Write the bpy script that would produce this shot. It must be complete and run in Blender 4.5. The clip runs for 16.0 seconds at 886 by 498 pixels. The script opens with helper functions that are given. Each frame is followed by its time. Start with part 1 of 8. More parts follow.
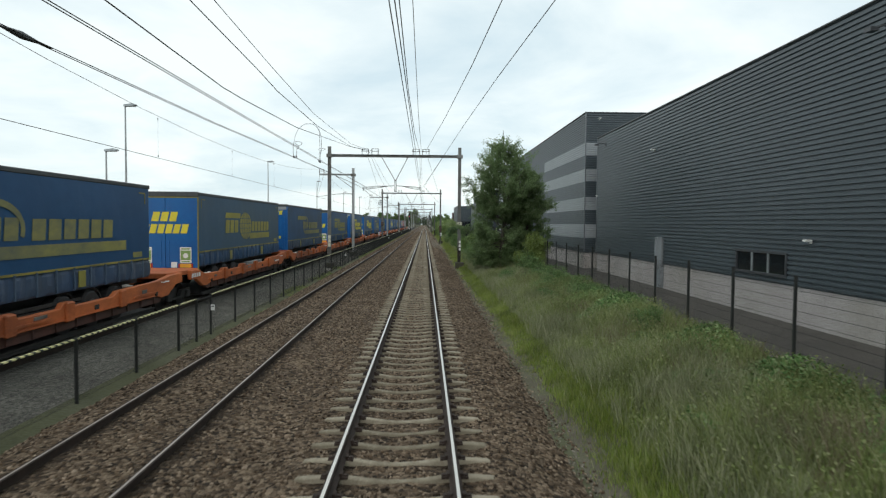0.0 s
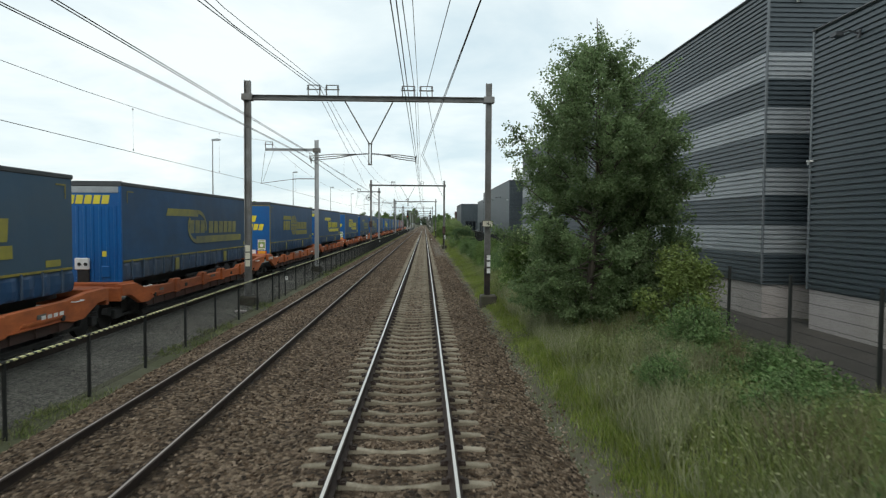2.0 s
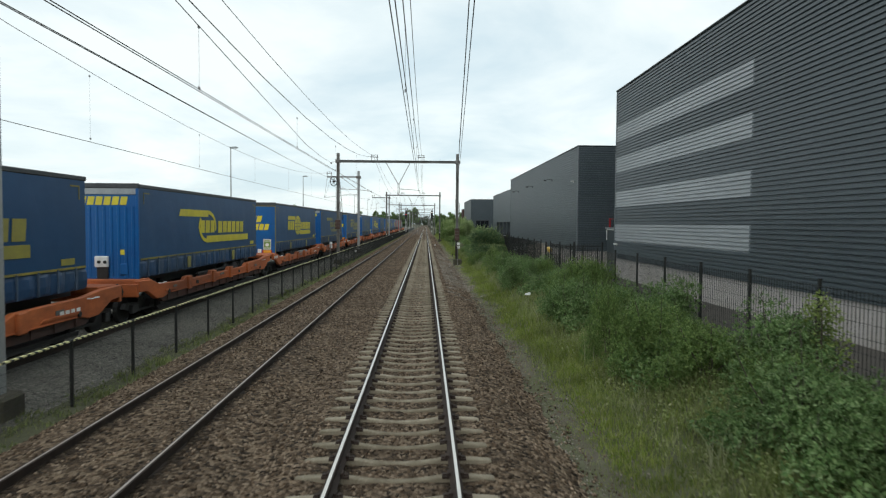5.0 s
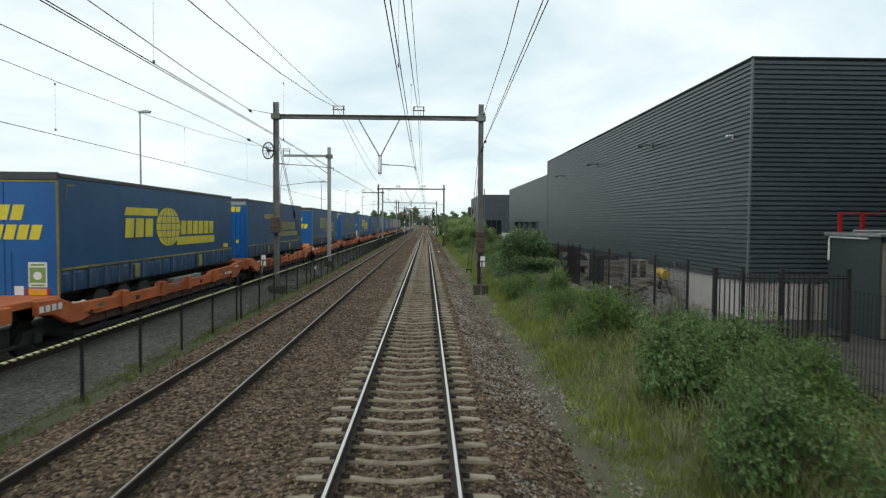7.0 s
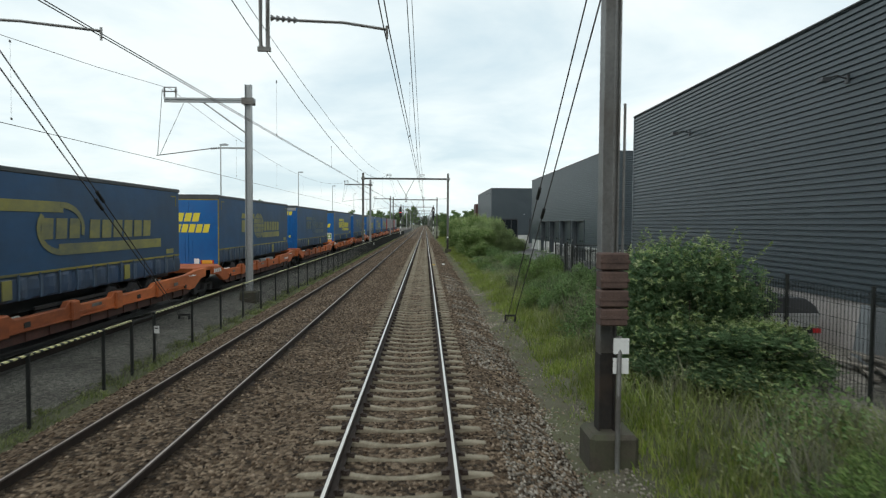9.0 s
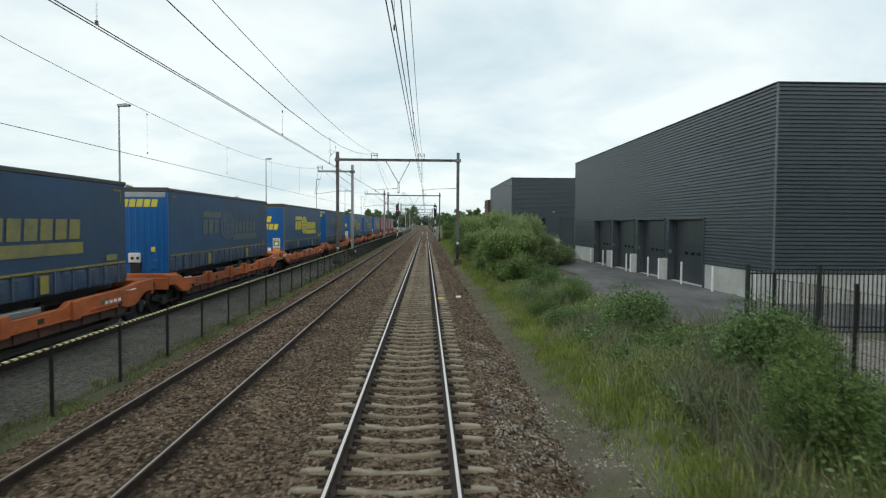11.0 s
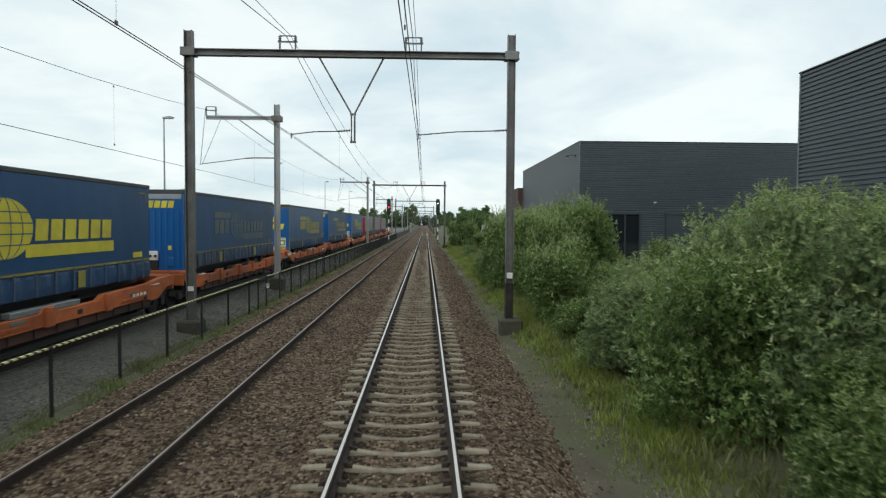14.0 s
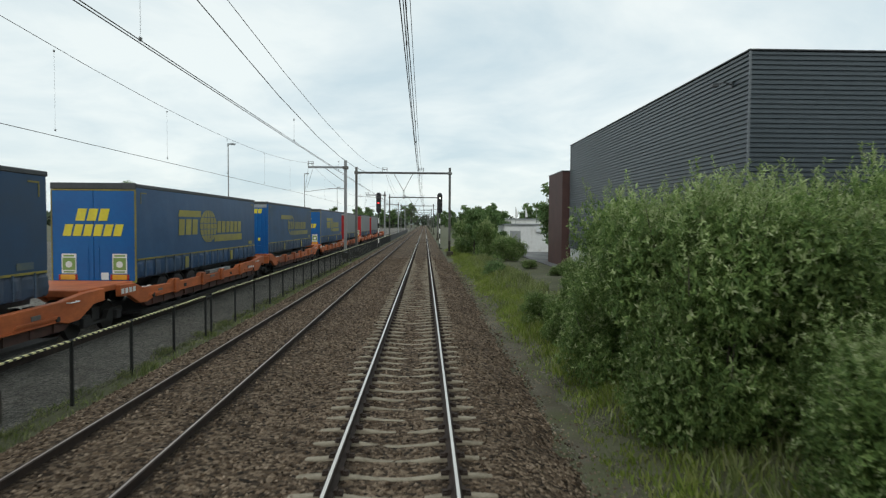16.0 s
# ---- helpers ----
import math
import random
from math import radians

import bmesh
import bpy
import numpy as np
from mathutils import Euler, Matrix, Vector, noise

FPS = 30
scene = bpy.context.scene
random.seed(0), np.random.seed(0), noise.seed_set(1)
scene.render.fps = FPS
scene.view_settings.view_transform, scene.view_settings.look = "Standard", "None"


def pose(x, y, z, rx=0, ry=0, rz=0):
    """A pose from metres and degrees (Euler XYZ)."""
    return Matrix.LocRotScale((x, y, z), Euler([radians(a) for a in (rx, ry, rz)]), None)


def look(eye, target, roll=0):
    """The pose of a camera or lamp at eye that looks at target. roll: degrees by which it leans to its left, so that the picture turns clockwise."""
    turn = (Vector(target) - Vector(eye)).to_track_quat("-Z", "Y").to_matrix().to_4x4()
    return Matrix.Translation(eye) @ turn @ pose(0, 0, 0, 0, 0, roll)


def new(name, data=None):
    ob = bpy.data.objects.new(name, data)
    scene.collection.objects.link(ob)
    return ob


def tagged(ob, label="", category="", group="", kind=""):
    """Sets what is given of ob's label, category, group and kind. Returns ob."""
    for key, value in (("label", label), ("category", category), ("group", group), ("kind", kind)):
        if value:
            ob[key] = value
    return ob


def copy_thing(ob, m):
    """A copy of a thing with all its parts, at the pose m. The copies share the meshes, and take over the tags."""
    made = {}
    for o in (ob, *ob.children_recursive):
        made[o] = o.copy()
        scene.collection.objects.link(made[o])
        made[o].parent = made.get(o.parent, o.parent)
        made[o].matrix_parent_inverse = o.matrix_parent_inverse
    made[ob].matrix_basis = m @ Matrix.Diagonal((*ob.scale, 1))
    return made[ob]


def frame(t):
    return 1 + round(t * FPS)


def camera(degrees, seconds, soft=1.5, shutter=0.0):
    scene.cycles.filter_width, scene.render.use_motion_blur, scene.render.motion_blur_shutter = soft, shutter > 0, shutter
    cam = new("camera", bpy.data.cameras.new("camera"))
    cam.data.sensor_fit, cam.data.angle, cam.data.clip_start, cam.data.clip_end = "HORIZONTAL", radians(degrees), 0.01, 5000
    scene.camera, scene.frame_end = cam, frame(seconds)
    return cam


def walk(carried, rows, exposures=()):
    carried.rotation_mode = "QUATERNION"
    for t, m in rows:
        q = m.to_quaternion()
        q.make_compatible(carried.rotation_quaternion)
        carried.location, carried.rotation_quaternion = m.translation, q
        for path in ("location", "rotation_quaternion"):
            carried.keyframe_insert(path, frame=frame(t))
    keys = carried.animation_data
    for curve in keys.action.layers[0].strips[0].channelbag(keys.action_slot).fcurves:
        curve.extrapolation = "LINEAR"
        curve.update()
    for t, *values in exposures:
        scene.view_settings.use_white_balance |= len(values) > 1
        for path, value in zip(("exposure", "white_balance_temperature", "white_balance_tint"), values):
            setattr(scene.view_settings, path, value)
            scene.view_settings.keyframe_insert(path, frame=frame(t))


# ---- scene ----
# ---- camera and its path ----
cam = camera(70.0, 16.0, soft=1.22, shutter=0.12)


def way_along(t):
    return 11.2037 * t - 0.009294 * t * t


TURNS = [
    (0.0, -0.03), (0.5, -0.06), (1.0, -0.05), (1.5, -0.1), (2.0, -0.06), (2.5, -0.03), (3.0, -0.04), (3.5, 0.0),
    (4.0, -0.05), (4.6, 0.0), (5.2, 0.04), (5.8, 0.08), (6.5, 0.12), (7.0, 0.1), (7.5, 0.06), (8.0, 0.02),
    (8.5, 0.02), (9.0, 0.0), (9.6, 0.01), (10.2, 0.03), (10.8, 0.05), (11.5, 0.06), (12.0, 0.07), (12.5, 0.05),
    (13.0, 0.07), (13.5, 0.07), (14.0, 0.05), (14.5, 0.0), (15.0, -0.04), (15.5, -0.04), (16.0, -0.04),
]
walk(cam, [(t, pose(0.36, way_along(t), 3.004, 90 - 2.302, -0.388, -1.602 + w)) for t, w in TURNS], exposures=[(0.0, 0.09), (9.0, 0.08), (12.0, -0.01), (14.0, -0.01), (16.0, -0.08)])

# ---- sky and sun ----
world = bpy.data.worlds.new("overcast_sky")
scene.world = world
world.use_nodes = True
wt = world.node_tree
wt.nodes.clear()


def wnode(kind, **kw):
    n = wt.nodes.new(kind)
    for k, v in kw.items():
        n.inputs[k].default_value = v
    return n


SUN_EL, SUN_AZ = 48.0, 200.0
sky = wt.nodes.new("ShaderNodeTexSky")
sky.sky_type = "NISHITA"
sky.sun_disc = False
sky.sun_elevation, sky.sun_rotation = radians(SUN_EL), radians(SUN_AZ)
dim = wt.nodes.new("ShaderNodeVectorMath")
dim.operation = "SCALE"
dim.inputs["Scale"].default_value = 0.11
wt.links.new(sky.outputs["Color"], dim.inputs[0])
tc = wt.nodes.new("ShaderNodeTexCoord")
sep = wt.nodes.new("ShaderNodeSeparateXYZ")
wt.links.new(tc.outputs["Generated"], sep.inputs[0])
up = wt.nodes.new("ShaderNodeMath")
up.operation = "MAXIMUM"
up.inputs[1].default_value = 0.0
wt.links.new(sep.outputs["Z"], up.inputs[0])
lift = wt.nodes.new("ShaderNodeMath")
lift.operation = "ADD"
lift.inputs[1].default_value = 0.22
wt.links.new(up.outputs[0], lift.inputs[0])
flat = wt.nodes.new("ShaderNodeVectorMath")
flat.operation = "DIVIDE"
comb = wt.nodes.new("ShaderNodeCombineXYZ")
for k in range(3):
    wt.links.new(lift.outputs[0], comb.inputs[k])
wt.links.new(tc.outputs["Generated"], flat.inputs[0])
wt.links.new(comb.outputs[0], flat.inputs[1])
cloud = wnode("ShaderNodeTexNoise", Scale=1.3, Detail=7.0, Roughness=0.55, Distortion=0.35)
wt.links.new(flat.outputs[0], cloud.inputs["Vector"])
ramp = wt.nodes.new("ShaderNodeValToRGB")
ramp.color_ramp.elements[0].position, ramp.color_ramp.elements[0].color = 0.34, (0.685, 0.83, 0.885, 1)
ramp.color_ramp.elements[1].position, ramp.color_ramp.elements[1].color = 0.60, (0.99, 1.07, 1.055, 1)
wt.links.new(cloud.outputs["Fac"], ramp.inputs[0])
mixs = wt.nodes.new("ShaderNodeMix")
mixs.data_type = "RGBA"
mixs.inputs["Factor"].default_value = 0.88
wt.links.new(dim.outputs[0], mixs.inputs["A"])
wt.links.new(ramp.outputs["Color"], mixs.inputs["B"])
bg = wnode("ShaderNodeBackground", Strength=1.0)
wt.links.new(mixs.outputs["Result"], bg.inputs["Color"])
wout = wt.nodes.new("ShaderNodeOutputWorld")
wt.links.new(bg.outputs[0], wout.inputs["Surface"])

sun_data = bpy.data.lights.new("sun", "SUN")
sun_data.energy, sun_data.angle, sun_data.color = 0.8, radians(25), (1.0, 0.96, 0.90)
sun = new("sun", sun_data)
sun.matrix_world = look((0, 0, 60), (0 - 60 * math.sin(radians(SUN_AZ)) / math.tan(radians(SUN_EL)), 0 - 60 * math.cos(radians(SUN_AZ)) / math.tan(radians(SUN_EL)), 0))
scene.view_settings.exposure = 0.0


# ---- materials ----
def material(name, dark, light, rough=0.7, metal=0.0, scale=6.0, fine=60.0, bump=0.15, bump_size=0.01, spread=0.0, grime=None, grime_at=0.62, stretch=(1, 1, 1), gloss=0.5):
    """Two-scale noise between two colours, fine relief, optional grime patches and a difference from thing to thing."""
    m = bpy.data.materials.new(name)
    m.use_nodes = True
    nt = m.node_tree
    p = nt.nodes["Principled BSDF"]
    co = nt.nodes.new("ShaderNodeTexCoord")
    mp = nt.nodes.new("ShaderNodeMapping")
    mp.inputs["Scale"].default_value = stretch
    nt.links.new(co.outputs["Object"], mp.inputs["Vector"])
    n1 = nt.nodes.new("ShaderNodeTexNoise")
    n1.inputs["Scale"].default_value, n1.inputs["Detail"].default_value = scale, 6
    n2 = nt.nodes.new("ShaderNodeTexNoise")
    n2.inputs["Scale"].default_value, n2.inputs["Detail"].default_value = fine, 3
    for n in (n1, n2):
        nt.links.new(mp.outputs[0], n.inputs["Vector"])
    mid = nt.nodes.new("ShaderNodeMix")
    mid.inputs["Factor"].default_value = 0.4
    nt.links.new(n1.outputs["Fac"], mid.inputs["A"])
    nt.links.new(n2.outputs["Fac"], mid.inputs["B"])
    fac = mid.outputs["Result"]
    if spread:
        info = nt.nodes.new("ShaderNodeObjectInfo")
        mul = nt.nodes.new("ShaderNodeMath")
        mul.operation = "MULTIPLY_ADD"
        mul.inputs[1].default_value, mul.inputs[2].default_value = spread, -spread / 2
        nt.links.new(info.outputs["Random"], mul.inputs[0])
        add = nt.nodes.new("ShaderNodeMath")
        add.operation = "ADD"
        nt.links.new(fac, add.inputs[0])
        nt.links.new(mul.outputs[0], add.inputs[1])
        fac = add.outputs[0]
    r = nt.nodes.new("ShaderNodeValToRGB")
    r.color_ramp.elements[0].position, r.color_ramp.elements[0].color = 0.32, (*dark, 1)
    r.color_ramp.elements[1].position, r.color_ramp.elements[1].color = 0.68, (*light, 1)
    nt.links.new(fac, r.inputs[0])
    col = r.outputs["Color"]
    if grime:
        n3 = nt.nodes.new("ShaderNodeTexNoise")
        n3.inputs["Scale"].default_value, n3.inputs["Detail"].default_value = scale * 0.37, 9
        n3.inputs["Roughness"].default_value = 0.7
        nt.links.new(mp.outputs[0], n3.inputs["Vector"])
        g = nt.nodes.new("ShaderNodeValToRGB")
        g.color_ramp.elements[0].position, g.color_ramp.elements[0].color = grime_at - 0.14, (0, 0, 0, 1)
        g.color_ramp.elements[1].position, g.color_ramp.elements[1].color = grime_at + 0.1, (1, 1, 1, 1)
        nt.links.new(n3.outputs["Fac"], g.inputs[0])
        mx = nt.nodes.new("ShaderNodeMix")
        mx.data_type = "RGBA"
        nt.links.new(g.outputs["Color"], mx.inputs["Factor"])
        nt.links.new(col, mx.inputs["A"])
        mx.inputs["B"].default_value = (*grime, 1)
        col = mx.outputs["Result"]
    nt.links.new(col, p.inputs["Base Color"])
    p.inputs["Roughness"].default_value, p.inputs["Metallic"].default_value = rough, metal
    p.inputs["Specular IOR Level"].default_value = gloss
    if bump:
        b = nt.nodes.new("ShaderNodeBump")
        b.inputs["Strength"].default_value, b.inputs["Distance"].default_value = bump, bump_size
        nt.links.new(n2.outputs["Fac"], b.inputs["Height"])
        nt.links.new(b.outputs[0], p.inputs["Normal"])
    return m


def stone_material(name, colours, cell=16.0, moss=None, moss_at=0.6, depth=0.05, dust_shade=None):
    """Crushed stone: one colour and one height to each cell."""
    m = bpy.data.materials.new(name)
    m.use_nodes = True
    nt = m.node_tree
    p = nt.nodes["Principled BSDF"]
    co = nt.nodes.new("ShaderNodeTexCoord")
    wob = nt.nodes.new("ShaderNodeTexNoise")
    wob.inputs["Scale"].default_value, wob.inputs["Detail"].default_value = cell * 1.3, 2
    nt.links.new(co.outputs["Object"], wob.inputs["Vector"])
    sc = nt.nodes.new("ShaderNodeVectorMath")
    sc.operation = "MULTIPLY_ADD"
    sc.inputs[1].default_value = (0.05, 0.05, 0.05)
    nt.links.new(wob.outputs["Color"], sc.inputs[0])
    nt.links.new(co.outputs["Object"], sc.inputs[2])
    v = nt.nodes.new("ShaderNodeTexVoronoi")
    v.inputs["Scale"].default_value = cell
    nt.links.new(sc.outputs[0], v.inputs["Vector"])
    bw = nt.nodes.new("ShaderNodeSeparateColor")
    nt.links.new(v.outputs["Color"], bw.inputs[0])
    r = nt.nodes.new("ShaderNodeValToRGB")
    while len(r.color_ramp.elements) < len(colours):
        r.color_ramp.elements.new(0.5)
    for k, (e, c) in enumerate(zip(r.color_ramp.elements, colours)):
        e.position, e.color = k / (len(colours) - 1), (*c, 1)
    nt.links.new(bw.outputs[0], r.inputs[0])
    big = nt.nodes.new("ShaderNodeTexNoise")
    big.inputs["Scale"].default_value, big.inputs["Detail"].default_value, big.inputs["Roughness"].default_value = 0.55, 9, 0.65
    nt.links.new(co.outputs["Object"], big.inputs["Vector"])
    tone = nt.nodes.new("ShaderNodeMapRange")
    tone.inputs["From Min"].default_value, tone.inputs["From Max"].default_value = 0.3, 0.7
    tone.inputs["To Min"].default_value, tone.inputs["To Max"].default_value = 0.72, 1.25
    nt.links.new(big.outputs["Fac"], tone.inputs["Value"])
    mu = nt.nodes.new("ShaderNodeVectorMath")
    mu.operation = "SCALE"
    nt.links.new(r.outputs["Color"], mu.inputs[0])
    nt.links.new(tone.outputs[0], mu.inputs["Scale"])
    col = mu.outputs[0]
    if moss:
        n3 = nt.nodes.new("ShaderNodeTexNoise")
        n3.inputs["Scale"].default_value, n3.inputs["Detail"].default_value, n3.inputs["Roughness"].default_value = 0.9, 10, 0.72
        nt.links.new(co.outputs["Object"], n3.inputs["Vector"])
        g = nt.nodes.new("ShaderNodeMapRange")
        g.inputs["From Min"].default_value, g.inputs["From Max"].default_value = moss_at, moss_at + 0.1
        nt.links.new(n3.outputs["Fac"], g.inputs["Value"])
        mx = nt.nodes.new("ShaderNodeMix")
        mx.data_type = "RGBA"
        nt.links.new(g.outputs[0], mx.inputs["Factor"])
        nt.links.new(col, mx.inputs["A"])
        mx.inputs["B"].default_value = (*moss, 1)
        col = mx.outputs["Result"]
    if dust_shade:
        # ragged band along each running rail: rust, brake dust and the rail's painted-in shade
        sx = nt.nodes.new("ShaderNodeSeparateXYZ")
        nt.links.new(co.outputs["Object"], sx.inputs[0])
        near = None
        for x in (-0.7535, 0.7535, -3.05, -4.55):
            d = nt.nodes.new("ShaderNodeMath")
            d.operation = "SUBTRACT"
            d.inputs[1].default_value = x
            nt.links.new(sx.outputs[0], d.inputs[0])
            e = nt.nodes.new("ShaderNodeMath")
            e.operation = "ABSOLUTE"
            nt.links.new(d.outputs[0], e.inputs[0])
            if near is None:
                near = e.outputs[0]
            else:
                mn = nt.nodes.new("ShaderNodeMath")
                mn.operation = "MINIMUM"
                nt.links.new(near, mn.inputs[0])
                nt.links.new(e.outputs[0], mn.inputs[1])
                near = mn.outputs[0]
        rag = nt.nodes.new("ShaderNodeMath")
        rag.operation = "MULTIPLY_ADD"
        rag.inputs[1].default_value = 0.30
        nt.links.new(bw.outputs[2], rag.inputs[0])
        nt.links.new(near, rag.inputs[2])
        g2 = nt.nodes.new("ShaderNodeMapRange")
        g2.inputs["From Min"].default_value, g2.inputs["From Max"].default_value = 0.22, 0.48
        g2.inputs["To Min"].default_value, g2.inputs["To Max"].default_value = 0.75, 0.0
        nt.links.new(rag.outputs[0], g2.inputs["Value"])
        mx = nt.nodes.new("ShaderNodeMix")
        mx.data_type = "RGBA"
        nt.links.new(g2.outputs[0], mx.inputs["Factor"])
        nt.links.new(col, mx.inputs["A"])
        mx.inputs["B"].default_value = (*dust_shade, 1)
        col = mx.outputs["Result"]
    nt.links.new(col, p.inputs["Base Color"])
    p.inputs["Roughness"].default_value = 0.9
    p.inputs["Specular IOR Level"].default_value = 0.2
    b = nt.nodes.new("ShaderNodeBump")
    b.inputs["Strength"].default_value, b.inputs["Distance"].default_value = 1.0, depth
    inv = nt.nodes.new("ShaderNodeMath")
    inv.operation = "MULTIPLY_ADD"
    inv.inputs[1].default_value = -1.2
    nt.links.new(v.outputs["Distance"], inv.inputs[0])
    nt.links.new(bw.outputs[1], inv.inputs[2])
    nt.links.new(inv.outputs[0], b.inputs["Height"])
    nt.links.new(b.outputs[0], p.inputs["Normal"])
    return m


def island_material(name, colours, rough=0.6, through_light=0.0, gloss=0.4):
    """A colour of its own for each loose piece of a mesh."""
    m = bpy.data.materials.new(name)
    m.use_nodes = True
    nt = m.node_tree
    p = nt.nodes["Principled BSDF"]
    geo = nt.nodes.new("ShaderNodeNewGeometry")
    r = nt.nodes.new("ShaderNodeValToRGB")
    while len(r.color_ramp.elements) < len(colours):
        r.color_ramp.elements.new(0.5)
    for k, (e, c) in enumerate(zip(r.color_ramp.elements, colours)):
        e.position, e.color = k / (len(colours) - 1), (*c, 1)
    nt.links.new(geo.outputs["Random Per Island"], r.inputs[0])
    co = nt.nodes.new("ShaderNodeTexCoord")
    big = nt.nodes.new("ShaderNodeTexNoise")
    big.inputs["Scale"].default_value, big.inputs["Detail"].default_value = 0.8, 4
    nt.links.new(co.outputs["Object"], big.inputs["Vector"])
    tone = nt.nodes.new("ShaderNodeMapRange")
    tone.inputs["From Min"].default_value, tone.inputs["From Max"].default_value = 0.3, 0.7
    tone.inputs["To Min"].default_value, tone.inputs["To Max"].default_value = 0.7, 1.3
    nt.links.new(big.outputs["Fac"], tone.inputs["Value"])
    mu = nt.nodes.new("ShaderNodeVectorMath")
    mu.operation = "SCALE"
    nt.links.new(r.outputs["Color"], mu.inputs[0])
    nt.links.new(tone.outputs[0], mu.inputs["Scale"])
    nt.links.new(mu.outputs[0], p.inputs["Base Color"])
    p.inputs["Roughness"].default_value, p.inputs["Specular IOR Level"].default_value = rough, gloss
    if through_light:
        tr = nt.nodes.new("ShaderNodeBsdfTranslucent")
        nt.links.new(mu.outputs[0], tr.inputs["Color"])
        mx = nt.nodes.new("ShaderNodeMixShader")
        mx.inputs["Fac"].default_value = through_light
        nt.links.new(p.outputs[0], mx.inputs[1])
        nt.links.new(tr.outputs[0], mx.inputs[2])
        nt.links.new(mx.outputs[0], nt.nodes["Material Output"].inputs["Surface"])
    return m


def striped_material(name, a, b, length, axis=1):
    """Slanted bands of two colours, as on hazard tape."""
    m = bpy.data.materials.new(name)
    m.use_nodes = True
    nt = m.node_tree
    p = nt.nodes["Principled BSDF"]
    co = nt.nodes.new("ShaderNodeTexCoord")
    s = nt.nodes.new("ShaderNodeSeparateXYZ")
    nt.links.new(co.outputs["Object"], s.inputs[0])
    ad = nt.nodes.new("ShaderNodeMath")
    ad.operation = "ADD"
    nt.links.new(s.outputs[axis], ad.inputs[0])
    nt.links.new(s.outputs[2 if axis != 2 else 0], ad.inputs[1])
    dv = nt.nodes.new("ShaderNodeMath")
    dv.operation = "DIVIDE"
    dv.inputs[1].default_value = length
    nt.links.new(ad.outputs[0], dv.inputs[0])
    fr = nt.nodes.new("ShaderNodeMath")
    fr.operation = "FRACT"
    nt.links.new(dv.outputs[0], fr.inputs[0])
    gt = nt.nodes.new("ShaderNodeMath")
    gt.operation = "GREATER_THAN"
    gt.inputs[1].default_value = 0.45
    nt.links.new(fr.outputs[0], gt.inputs[0])
    mx = nt.nodes.new("ShaderNodeMix")
    mx.data_type = "RGBA"
    nt.links.new(gt.outputs[0], mx.inputs["Factor"])
    mx.inputs["A"].default_value, mx.inputs["B"].default_value = (*a, 1), (*b, 1)
    nt.links.new(mx.outputs["Result"], p.inputs["Base Color"])
    p.inputs["Roughness"].default_value = 0.6
    return m


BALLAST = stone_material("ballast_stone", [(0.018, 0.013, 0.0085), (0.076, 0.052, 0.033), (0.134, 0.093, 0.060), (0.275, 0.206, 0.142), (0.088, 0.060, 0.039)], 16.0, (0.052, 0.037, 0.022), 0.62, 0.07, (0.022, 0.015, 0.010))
GRAVEL = stone_material("dark_gravel", [(0.07, 0.067, 0.057), (0.155, 0.147, 0.126), (0.25, 0.238, 0.207), (0.118, 0.112, 0.096)], 24.0, (0.12, 0.11, 0.09), 0.6, 0.03)
RUBBLE = stone_material("pale_rubble", [(0.11, 0.101, 0.086), (0.21, 0.195, 0.168), (0.31, 0.29, 0.255), (0.16, 0.148, 0.125)], 14.0, (0.15, 0.14, 0.10), 0.6, 0.03)
STONES = island_material("loose_stone", [(0.026, 0.018, 0.012), (0.082, 0.056, 0.036), (0.148, 0.104, 0.069), (0.31, 0.24, 0.175), (0.070, 0.047, 0.030)], 0.9, gloss=0.2)
SHOULDER_STONES = island_material("grey_shoulder_stone", [(0.06, 0.052, 0.042), (0.20, 0.18, 0.15), (0.36, 0.325, 0.275), (0.13, 0.115, 0.095)], 0.9, gloss=0.2)
PATH_STONES = island_material("path_pebble", [(0.07, 0.062, 0.05), (0.16, 0.145, 0.12), (0.30, 0.27, 0.23)], 0.9, gloss=0.2)
SOIL = material("verge_soil", (0.050, 0.054, 0.024), (0.095, 0.098, 0.048), 0.95, scale=0.6, fine=14, bump=0.6, bump_size=0.05, grime=(0.13, 0.125, 0.085), grime_at=0.64)
SAND = material("trodden_sand_path", (0.085, 0.076, 0.056), (0.155, 0.140, 0.106), 0.95, scale=1.6, fine=40, bump=0.9, bump_size=0.04, grime=(0.10, 0.115, 0.055), grime_at=0.58, gloss=0.1)
ASPHALT = material("asphalt", (0.036, 0.037, 0.038), (0.088, 0.089, 0.090), 0.75, scale=0.9, fine=70, bump=0.3, bump_size=0.01, grime=(0.17, 0.17, 0.165), grime_at=0.56, stretch=(1, 0.45, 1))
BRICK_PAVING = material("dark_paving", (0.040, 0.035, 0.030), (0.080, 0.070, 0.059), 0.85, scale=0.7, fine=24, bump=0.4, bump_size=0.01)
CONCRETE = material("sleeper_concrete", (0.19, 0.165, 0.120), (0.325, 0.286, 0.217), 0.9, scale=5, fine=50, bump=0.3, bump_size=0.01, spread=0.3, grime=(0.13, 0.105, 0.072), grime_at=0.62, gloss=0.2)
PLINTH_WHITE = material("white_plinth_concrete", (0.44, 0.45, 0.43), (0.58, 0.59, 0.565), 0.8, scale=0.8, fine=20, bump=0.1, grime=(0.34, 0.34, 0.27), grime_at=0.60)
